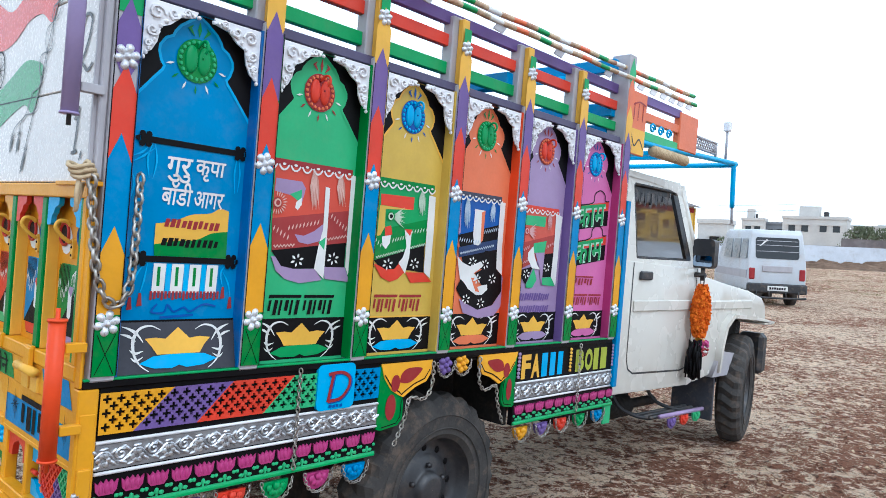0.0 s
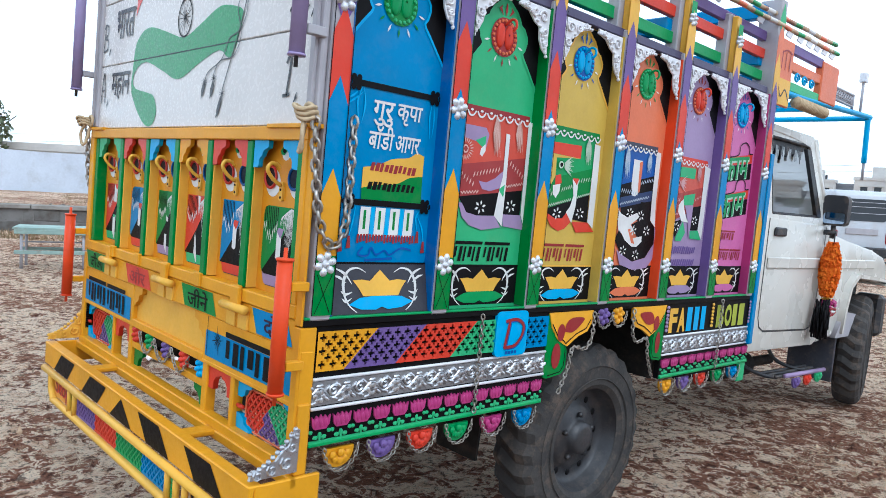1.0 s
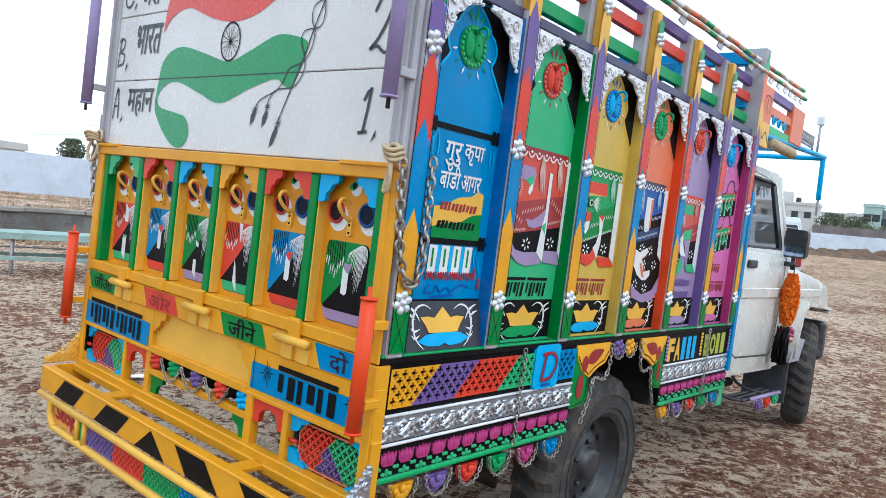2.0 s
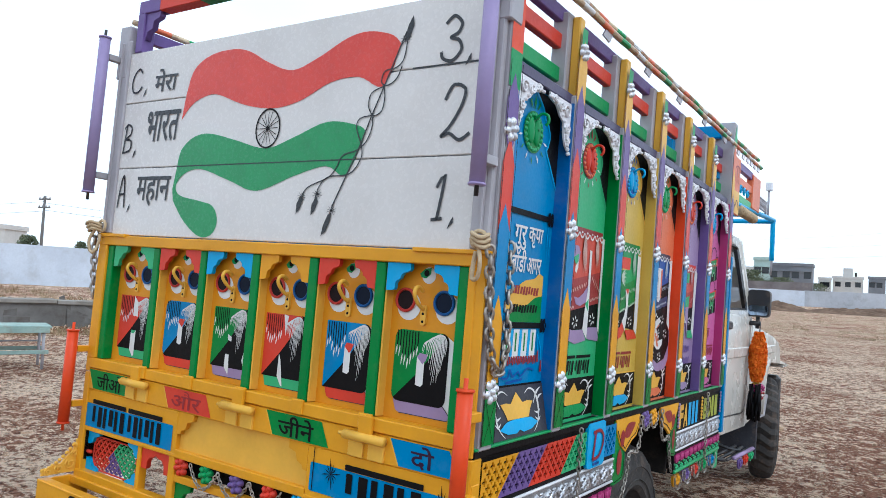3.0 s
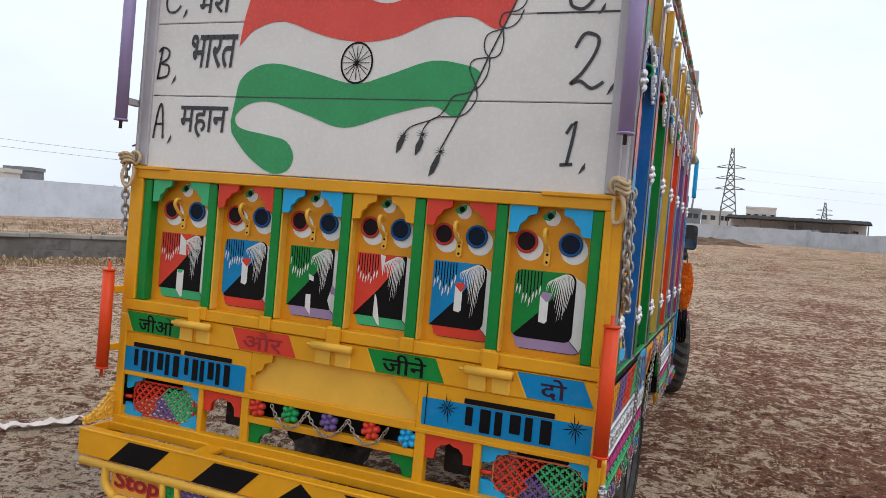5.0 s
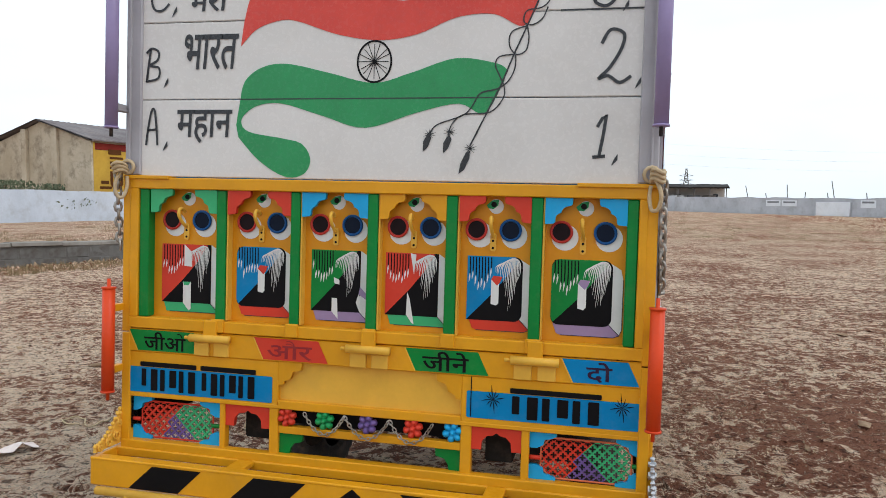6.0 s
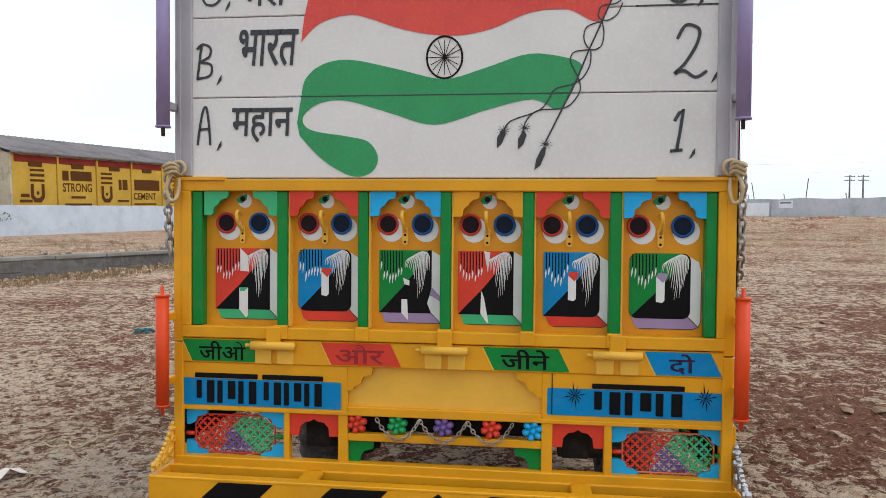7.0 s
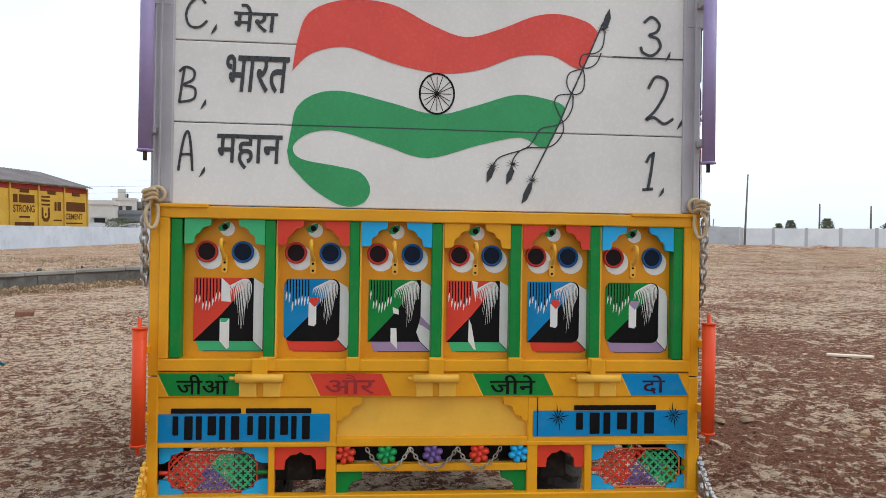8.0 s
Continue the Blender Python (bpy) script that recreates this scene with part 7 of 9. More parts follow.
for x0, x1, z0, z1, words in ((-0.860, -0.318, 0.754, 0.841, ((-0.803, -0.592, 3), (-0.577, -0.376, 3))), (0.328, 0.872, 0.765, 0.848, ((0.462, 0.734, 3),))):
    bm = B()
    Pb = rear(-0.002)
    flat(bm, Pb, rounded(x0, x1, z0, z1, 0.006), 0.0015, 0)
    words_at = [(a, b) for a, b, n in words]
    if x0 > 0:
        for sx_, sz_ in ((0.410, 0.827), (0.794, 0.832)):
            for j in range(12):
                t = 2 * math.pi * j / 12 + 0.15
                L_ = 0.045 if j % 3 == 0 else 0.03
                stroke(bm, Pb, [(sx_, sz_), (sx_ + L_ * 0.5 * math.cos(t), sz_ + L_ * 0.5 * math.sin(t)), (sx_ + L_ * 0.8 * math.cos(t), sz_ + L_ * math.sin(t))], 0.0035, 0.003, 1, True)
    nb = part("name_board", bm, [BLUE, BLACK, GREY], truck, "blue painted board with withheld name bars", smooth=False)
    for a, b in words_at:
        bars_ = [(a, b, z1 + 0.002, z1 + 0.018)]
        for k in range(6):
            q, w6 = a + (b - a) * (k + 0.15) / 6, (b - a) / 6
            bars_.append((q, q + w6 * (0.72 if k % 2 else 0.5), z0 + (0.022 if k % 3 == 0 else 0.008), z1 - 0.006))
        for p, q, r0, r1 in bars_:
            bm = B()
            flat(bm, Pb, rounded(p, q, r0, r1, 0.003), 0.0034)
            part("word_bar", bm, BLACK, nb, smooth=False)
bm = B()
stroke(bm, rear(-0.002), [(0.342, 0.768), (0.342, 0.892)], 0.003, 0.004)
part("painted_line", bm, BLACK, truck, smooth=False)

for x0, x1 in ((-0.877, -0.852), (-0.508, -0.489), (-0.329, -0.297), (0.311, 0.345), (0.500, 0.524), (0.863, 0.885)):
    bm = B()
    box(bm, x0, x1, 0.0, 0.035, 0.56, 0.752, 0.003)
    part("frame_upright", bm, YELLOW, truck)
bm = B()
box(bm, -0.872, 0.872, -0.0035, 0.036, 0.737, 0.750, 0.002)
part("frame_rail", bm, YELLOW, truck)
bm = B()
box(bm, -0.872, 0.872, -0.0125, 0.026, 0.548, 0.588, 0.003)
part("frame_rail", bm, YELLOW, truck)
bm = B()
box(bm, -0.297, 0.311, 0.002, 0.03, 0.656, 0.680, 0.002)
part("frame_rail", bm, YELLOW, truck)
for s, e in ((1, -0.297), (-1, 0.311)):
    bm = B()
    slab(bm, rear(0.028), [(e + s * p, 0.656 + q) for p, q in ((0, 0), (0.082, 0), (0.08, -0.026), (0.052, -0.034), (0.04, -0.05), (0.036, -0.07), (0.012, -0.076), (0, -0.074))], 0, 0.014)
    part("green_bracket", bm, GREEN, truck)
for e0, e1 in ((-0.489, -0.329), (0.345, 0.500)):
    bm = B()
    c = (e0 + e1) / 2
    slab(bm, rear(0.026), [(e0, 0.738), (e0, 0.664), (e0 + 0.030, 0.664), (e0 + 0.033, 0.692), (e0 + 0.048, 0.708), (c - 0.012, 0.711), (c, 0.719), (c + 0.012, 0.711), (e1 - 0.048, 0.708), (e1 - 0.033, 0.692), (e1 - 0.030, 0.664), (e1, 0.664), (e1, 0.738)], 0, 0.018)
    part("arch_valance", bm, RED, truck, "red scalloped arch head")
for e0, e1 in ((-0.852, -0.508), (0.524, 0.863)):
    c, w = (e0 + e1) / 2, e1 - e0
    Pl = rear(0.034)
    bm = B()

    def octagon(u, v):
        return abs(u - c) < 0.133 and abs(v - 0.654) < 0.058 and abs(u - c) + abs(v - 0.654) < 0.166

    plus_lattice(bm, Pl, c - 0.140, c + 0.140, 0.590, 0.716, 0.0145, lambda u, v: 0 if u - c < -0.02 + (v - 0.654) * 0.9 and u - c < 0.02 else (2 if (u - c) > 0.02 - (v - 0.654) * 1.0 else 1), 0.006, octagon)
    lat = part("octagon_lattice", bm, [RED, PURPLE, LGREEN], truck, "pierced lattice plate in three colours", smooth=False)
    bm = B()
    tube(bm, [Pl(c + p, 0.654 + q, 0.006) for p, q in ((-0.135, -0.03), (-0.105, -0.062), (0.105, -0.062), (0.135, -0.03), (0.135, 0.03), (0.105, 0.062), (-0.105, 0.062), (-0.135, 0.03))], 0.0032, 6, closed=True)
    part("lattice_rim", bm, RED if e0 < 0 else PEACH, lat)
    for s in (-1, 1):
        bm = B()
        tube(bm, [(c + s * 0.135, 0.018, 0.654), (c + s * w / 2, 0.018, 0.654)], 0.007, 6)
        part("lattice_stay", bm, RED if s < 0 else GREEN, lat)
        for t in (-1, 1):
            bm = B()
            slab(bm, rear(0.03), [(c + s * (w / 2 - p), 0.658 + t * (0.078 - q)) for p, q in ((0, 0), (0.080, 0), (0.082, 0.014), (0.064, 0.022), (0.046, 0.026), (0.042, 0.042), (0.024, 0.052), (0, 0.053))], 0, 0.014)
            part("blue_bracket", bm, CYAN, lat)
bm = B()
box(bm, -0.297, 0.311, 0.05, 0.06, 0.68, 0.738, 0.0)
part("flower_backing", bm, BLACK, truck, smooth=False)
Pf = rear(0.012)
for x, m in ((-0.269, RED), (-0.139, MGREEN), (0.007, PURPLE), (0.157, RED), (0.285, CYAN)):
    bm = B()
    rosette(bm, Pf, x, 0.710, 0.034, 6, 0.018)
    part("flower_boss", bm, m, truck, "moulded coloured flower")
for a, b in ((-0.203, -0.066), (-0.066, 0.084), (0.084, 0.224)):
    bm = B()
    links(bm, sag((a, -0.008, 0.733), (b, -0.008, 0.733), 0.066), 0.018, 0.0022)
    part("swag_chain", bm, STEEL, truck)

# -- corner posts, white boards and the flag --
for s in (-1, 1):
    bm = B()
    box(bm, min(s * 0.842, s * 0.874), max(s * 0.842, s * 0.874), -0.008, 0.0, 0.96, 1.492, 0.002)
    box(bm, min(s * 0.842, s * 0.874), max(s * 0.842, s * 0.874), -0.008, 0.045, 0.545, 0.956, 0.003)
    part("corner_post", bm, YELLOW, truck)
    bm = B()
    box(bm, min(s * 0.812, s * 0.870), max(s * 0.812, s * 0.870), -0.008, 0.012, 1.492, 2.25, 0.004)
    box(bm, min(s * 0.846, s * 0.852), max(s * 0.846, s * 0.852), -0.018, -0.008, 1.492, 2.24, 0.001)
    wp = part("upper_corner_post", bm, GREY, truck, "pale grey upper corner post")
    bm = B()
    box(bm, min(s * 0.82, s * 0.885), max(s * 0.82, s * 0.885), -0.01, 0.06, 2.10, 2.31, 0.004)
    part("post_cap", bm, GREY, wp)
for k, (z0, z1) in enumerate(((1.488, 1.7425), (1.7455, 1.997), (2.000, 2.199))):
    bm = B()
    box(bm, -0.820, 0.820, 0.002, 0.03, z0, z1, 0.0025)
    pl = part("white_board", bm, BOARD, truck, "white painted tailboard")
Pw = rear(0.002)
bm = B()
top = [(-0.454, 1.914), (-0.439, 2.014), (-0.407, 2.097), (-0.323, 2.139), (-0.212, 2.147), (-0.124, 2.130), (-0.021, 2.079), (0.091, 2.043), (0.202, 2.073), (0.315, 2.120), (0.400, 2.130), (0.487, 2.109), (0.524, 2.078)]
low = [(0.512, 2.030), (0.465, 1.956), (0.374, 1.994), (0.260, 1.987), (0.139, 1.940), (0.017, 1.924), (-0.121, 1.945), (-0.257, 1.990), (-0.320, 1.994), (-0.400, 1.968), (-0.454, 1.914)]
flat(bm, Pw, curve(top, 5) + curve(low, 5)[1:-1], 0.0015, 0)
top = [(-0.466, 1.661), (-0.454, 1.733), (-0.438, 1.801), (-0.380, 1.845), (-0.291, 1.856), (-0.146, 1.825), (0.000, 1.792), (0.122, 1.822), (0.262, 1.864), (0.385, 1.847), (0.421, 1.826)]
low = [(0.410, 1.790), (0.355, 1.696), (0.274, 1.726), (0.143, 1.699), (-0.024, 1.652), (-0.162, 1.688), (-0.307, 1.729), (-0.396, 1.721), (-0.447, 1.679), (-0.422, 1.639), (-0.305, 1.618), (-0.235, 1.600), (-0.205, 1.550), (-0.228, 1.503), (-0.294, 1.495), (-0.384, 1.546), (-0.457, 1.620)]
flat(bm, Pw, curve(top, 5) + curve(low, 5), 0.0015, 1)
flag = part("flag_painting", bm, [surface("brick_red_flag_paint", rgb(218, 62, 44), rgb(208, 54, 38), rough=0.24, big=6, fine=80, bump=0.012), surface("flag_green_paint", rgb(30, 148, 80), rgb(26, 138, 72), rough=0.24, big=6, fine=80, bump=0.012)], truck, "painted waving tricolour flag on white boards", smooth=False)
bm = B()
stroke(bm, Pw, [(0.002 + 0.055 * math.cos(2 * math.pi * q / 32), 1.858 + 0.064 * math.sin(2 * math.pi * q / 32)) for q in range(33)], 0.006, 0.0025, 0)
rim_ = part("wheel_painting", bm, [BLACK], flag, smooth=False)
for k in range(16):
    t = 2 * math.pi * k / 16
    bm = B()
    stroke(bm, Pw, [(0.002, 1.858), (0.002 + (0.046 + 0.005 * (k % 3)) * math.cos(t), 1.858 + (0.054 + 0.005 * (k % 2)) * math.sin(t))], 0.0024, 0.0025 + 0.00004 * k, 0)
    part("spoke_painting", bm, BLACK, rim_, smooth=False)
bm = B()
stroke(bm, Pw, [(-0.452, 1.7440), (0.380, 1.7440)], 0.0035, 0.0024)
part("board_seam", bm, CHARCOAL, flag, smooth=False)
bm = B()
staff = [(0.542, 2.11), (0.530, 2.083), (0.475, 1.953), (0.439, 1.872), (0.405, 1.786), (0.359, 1.691), (0.313, 1.597)]
stroke(bm, Pw, staff, 0.005, 0.0030, 0)
flat(bm, Pw, [(0.562, 2.156), (0.567, 2.125), (0.556, 2.092), (0.543, 2.082), (0.538, 2.10), (0.548, 2.132)], 0.003, 0)
flat(bm, Pw, [(0.280, 1.512), (0.286, 1.545), (0.302, 1.578), (0.314, 1.584), (0.313, 1.56), (0.298, 1.526)], 0.003, 0)
for q in ((0.541, 2.088), (0.314, 1.590), (0.186, 1.632), (0.250, 1.640)):
    for j in range(5):
        t = radians(20 + 36 * j)
        stroke(bm, Pw, [(q[0] - 0.022 * math.cos(t), q[1] - 0.018 * math.sin(t)), (q[0] + 0.022 * math.cos(t), q[1] + 0.018 * math.sin(t))], 0.003, 0.0032, 0, True)
for pts in ([(0.548, 2.082), (0.540, 2.03), (0.516, 2.008), (0.474, 2.000), (0.466, 1.968), (0.490, 1.958), (0.520, 1.975), (0.536, 2.01)],
            [(0.478, 1.956), (0.432, 1.94), (0.424, 1.902), (0.444, 1.872), (0.474, 1.882), (0.482, 1.92), (0.476, 1.956)],
            [(0.441, 1.872), (0.396, 1.866), (0.384, 1.842), (0.396, 1.812), (0.412, 1.778), (0.411, 1.742), (0.372, 1.700), (0.290, 1.692), (0.256, 1.664), (0.244, 1.628)],
            [(0.444, 1.872), (0.443, 1.83), (0.424, 1.792), (0.392, 1.770), (0.340, 1.756), (0.318, 1.720), (0.288, 1.690), (0.206, 1.660), (0.182, 1.622)]):
    stroke(bm, Pw, curve(pts, 5), 0.004, 0.0034, 0)
for x, z in ((0.240, 1.606), (0.176, 1.610)):
    flat(bm, Pw, [(x - 0.010, z - 0.032), (x - 0.010, z), (x + 0.006, z + 0.028), (x + 0.016, z + 0.012), (x + 0.006, z - 0.016)], 0.003, 0)
part("cord_and_staff_painting", bm, [surface("thin_black_brush_paint", rgb(22, 22, 24), rgb(34, 32, 34), rough=0.26, big=20, fine=120, bump=0.0)], flag, smooth=False)
INK = surface("dark_brush_lettering", rgb(24, 24, 28), rgb(40, 38, 42), rough=0.26, big=25, fine=120, bump=0.0)
for body, x0, x1, z0, z1, lean in (("मेरा", -0.640, -0.505, 2.030, 2.118, 0.08), ("भारत", -0.664, -0.470, 1.840, 1.958, 0.08), ("महान", -0.684, -0.484, 1.600, 1.710, 0.04)):
    bm = B()
    write(bm, Pw, body, x0, x1, z0, z1, 0.0028, 0, bold=0.012, lean=lean)
    part("lettering", bm, INK, truck, smooth=False)
# brush-drawn signs, each as strokes in a unit box
BRUSH = {
    "C": [[(0.92, 0.82), (0.62, 1.0), (0.22, 0.8), (0.04, 0.4), (0.22, 0.06), (0.66, 0.04), (1.0, 0.26)]],
    "B": [[(0.36, 0.98), (0.12, 0.0)], [(0.10, 0.86), (0.42, 1.0), (0.84, 0.9), (0.80, 0.66), (0.34, 0.5), (0.88, 0.42), (0.84, 0.12), (0.10, 0.02)]],
    "A": [[(0.0, 0.0), (0.12, 0.4), (0.34, 0.9), (0.56, 1.0), (0.72, 0.6), (0.82, 0.0)], [(0.10, 0.42), (0.82, 0.44)]],
    "3": [[(0.14, 0.84), (0.50, 1.0), (0.86, 0.82), (0.74, 0.62), (0.40, 0.52), (0.78, 0.44), (0.92, 0.22), (0.55, 0.0), (0.12, 0.06), (0.0, 0.22)]],
    "2": [[(0.08, 0.74), (0.34, 1.0), (0.74, 0.92), (0.68, 0.64), (0.34, 0.28), (0.02, 0.08), (0.30, 0.13), (0.66, 0.0), (1.0, 0.12)]],
    "1": [[(0.26, 0.72), (0.84, 1.0), (0.42, 0.04)], [(0.0, 0.04), (0.82, 0.07)]],
}
for body, x0, x1, z0, z1 in (("C", -0.783, -0.716, 2.036, 2.130), ("B", -0.804, -0.744, 1.802, 1.914), ("A", -0.796, -0.744, 1.592, 1.712), ("3", 0.668, 0.740, 2.008, 2.134), ("2", 0.688, 0.782, 1.785, 1.938), ("1", 0.680, 0.724, 1.562, 1.692)):
    bm = B()
    for st_ in BRUSH[body]:
        stroke(bm, Pw, curve([(x0 + a * (x1 - x0), z0 + b * (z1 - z0)) for a, b in st_], 6 if len(st_) > 3 else 2), 0.0095 if body in "123" else 0.0078, 0.0028)
    stroke(bm, Pw, [(x1 + 0.028, z0 + 0.014), (x1 + 0.024, z0), (x1 + 0.012, z0 - 0.018)], 0.010, 0.0028, 0, True)
    part("lettering", bm, INK, truck, smooth=False)
bm = B()
stroke(bm, Pw, [(0.574, 1.9985), (0.815, 1.9985)], 0.0045, 0.003)
part("painted_line", bm, INK, truck, smooth=False)

# -- coloured tubes at the corners, head bar --
for x, y, z0, z1, m, lb in ((0.866, -0.078, 1.650, 2.245, TUBE, "purple painted corner tube"), (-0.872, -0.078, 1.642, 2.245, TUBE, "purple painted corner tube"), (0.878, -0.072, 0.790, 1.138, ORANGE, "orange painted corner tube"), (-0.880, -0.070, 0.764, 1.112, ORANGE, "orange painted corner tube")):
    bm = B()
    tube(bm, [(x, y, z0), (x, y, z1)], 0.0205, 18)
    for z in (z0, z1):
        tube(bm, [(x, y, z - 0.003), (x, y, z + 0.003)], 0.0235, 18)
    t = part("corner_tube", bm, m, truck, lb)
    bm = B()
    tube(bm, [(x, y, z0 - 0.03), (x, y, z1 + 0.03)], 0.006, 6)
    part("tube_bolt", bm, PLASTIC if m is TUBE else m, t)
    for z in (z0 + 0.07, z1 - 0.07):
        bm = B()
        box(bm, x - 0.012, x + 0.012, y + 0.02, 0.0, z - 0.012, z + 0.012, 0.002)
        part("bracket", bm, GREY if m is TUBE else YELLOW, t)
bm = B()
segs = ((-0.79, -0.66, 0), (-0.66, -0.42, 1), (-0.42, 0.05, 2), (0.05, 0.3, 3), (0.3, 0.55, 1), (0.55, 0.79, 0))
for a, b, mi in segs:
    box(bm, a, b, 0.0, 0.05, 2.353, 2.403, 0.002, mi)
hb = part("head_bar", bm, [PURPLE, RED, GREEN, CHARCOAL], truck, "head bar painted purple, red and green")
for s in (-1, 1):
    bm = B()
    box(bm, s * 0.77 - 0.022, s * 0.77 + 0.022, 0.0, 0.05, 2.2, 2.355, 0.003)
    part("head_bar_leg", bm, PURPLE, hb)
    bm = B()
    slab(bm, rear(0.02), [(s * 0.75, 2.354), (s * 0.66, 2.354), (s * 0.665, 2.33), (s * 0.70, 2.32), (s * 0.705, 2.29), (s * 0.735, 2.28), (s * 0.74, 2.25), (s * 0.75, 2.25)], -0.012, 0.012)
    part("head_bracket", bm, PURPLE, hb)

# -- bumper --
bm = B()
box(bm, -0.893, 0.898, -0.137, -0.120, 0.470, 0.560, 0.004)
bump = part("rear_bumper", bm, YELLOW, truck, "yellow step bumper with black hazard stripes")
for x0, x1, y0, y1, z0, z1 in ((-0.893, 0.898, -0.1385, -0.098, 0.553, 0.563), (-0.893, 0.898, -0.02, 0.0, 0.532, 0.561), (-0.893, -0.878, -0.12, 0.06, 0.47, 0.561), (0.883, 0.898, -0.12, 0.075, 0.41, 0.561), (-0.43, -0.37, -0.12, -0.01, 0.545, 0.561), (0.40, 0.46, -0.12, -0.01, 0.545, 0.561)):
    bm = B()
    box(bm, x0, x1, y0, y1, z0, z1, 0.003)
    part("bumper_member", bm, YELLOW, bump)
Pz = rear(-0.137)
for s in (-1, 1):
    for a in (-0.675, -0.322):
        bm = B()
        flat(bm, Pz, [(0.011 + s * (a - 0.085), 0.474), (0.011 + s * a, 0.552), (0.011 + s * (a + 0.172), 0.552), (0.011 + s * (a + 0.092), 0.474)], 0.0015)
        part("hazard_stripe", bm, BLACK, bump, smooth=False)
bm = B()
flat(bm, Pz, [(-0.089, 0.474), (0.111, 0.474), (0.011, 0.552)], 0.0015)
part("hazard_stripe", bm, BLACK, bump, smooth=False)
bm = B()
tube(bm, [(-0.86, -0.146, 0.458), (0.86, -0.146, 0.458)], 0.014, 10)
part("lower_tube", bm, GOLD, bump)
bm = B()
tube(bm, curve([(-0.745, -0.146, 0.46), (-0.745, -0.146, 0.40), (-0.70, -0.146, 0.362), (-0.60, -0.146, 0.358), (0.60, -0.146, 0.358), (0.70, -0.146, 0.362), (0.745, -0.146, 0.40), (0.745, -0.146, 0.46)], 4), 0.014, 10)
guard = part("guard_tube", bm, GOLD, bump)
for x in (-0.50, -0.44, 0.44, 0.50, 0.56):
    bm = B()
    tube(bm, [(x, -0.146, 0.365), (x, -0.146, 0.465)], 0.011, 8)
    part("guard_upright", bm, GOLD, bump)
Pg = rear(-0.135)
bm = B()
box(bm, -0.728, -0.510, -0.138, -0.132, 0.372, 0.456, 0.0)
stp = part("stop_plate", bm, PAPER, bump, smooth=False)
bm = B()
for k, o in enumerate((0.004, 0.0)):
    write(bm, rear(-0.138), "Stop", -0.715 + o, -0.525 + o, 0.378 - o, 0.452 - o, 0.002 + 0.001 * k, 1 - k, bold=0.02 if k else 0.035, lean=0.1)
part("stop_lettering", bm, [DRED, RED], stp, smooth=False)
bm = B()
plus_lattice(bm, Pg, -0.43, 0.43, 0.372, 0.456, 0.0135, lambda u, v: 0 if u < -0.22 else 1 if u < 0.0 else 2 if u < 0.22 else 3, 0.006)
part("guard_lattice", bm, [PURPLE, RED, MGREEN, BLUE], bump, "pierced lattice strip in four colours", smooth=False)
for x in (-0.47, 0.47):
    bm = B()
    slab(bm, Pg, rect(x - 0.022, x + 0.022, 0.37, 0.458), 0, 0.004)
    for j in range(5):
        for s in (-1, 1):
            blob(bm, Pg(x + s * 0.009, 0.385 + 0.015 * j, 0.006), (0.009, 0.004, 0.006), seg=6, rings=4)
    part("leaf_strip", bm, MGREEN, bump)
bm = B()
box(bm, 0.575, 0.73, -0.138, -0.132, 0.372, 0.456, 0.0)
npl = part("number_plate", bm, PAPER, bump, smooth=False)
bm = B()
bars(bm, rear(-0.138), 0.585, 0.72, 0.42, 0.03, 5, 0, rnd, 0.002)
bars(bm, rear(-0.138), 0.585, 0.72, 0.38, 0.03, 5, 0, rnd, 0.002)
part("plate_bars", bm, BLACK, npl, smooth=False)
for s, m, lb in ((1, SILVER, "silver embossed scroll bracket"), (-1, GOLD, "yellow embossed scroll bracket")):
    bm = B()
    Ps = side(0.003 + s * 0.882)
    slab(bm, Ps, [(-0.134, 0.574), (0.004, 0.574), (0.006, 0.69), (-0.012, 0.682), (-0.022, 0.65), (-0.045, 0.632), (-0.06, 0.612), (-0.095, 0.604), (-0.128, 0.592)], -0.005, 0.005)
    for cu, cv, r0 in ((-0.112, 0.586, 0.014), (-0.072, 0.594, 0.016), (-0.03, 0.606, 0.02), (-0.016, 0.645, 0.014), (-0.006, 0.675, 0.008)):
        for hh in (0.008, -0.008):
            tube(bm, [Ps(cu + r0 * (1 - k / 13) * math.cos(0.8 * k + 2.2), cv + r0 * (1 - k / 13) * math.sin(0.8 * k + 2.2), hh) for k in range(11)], 0.0038, 5)
    for k in range(11):
        t = k / 10
        blob(bm, Ps(-0.13 + 0.125 * t, 0.592 + 0.098 * t ** 1.6, 0.0), (0.008, 0.0075, 0.0075), seg=6, rings=4)
    part("scroll_bracket", bm, m, bump, lb)

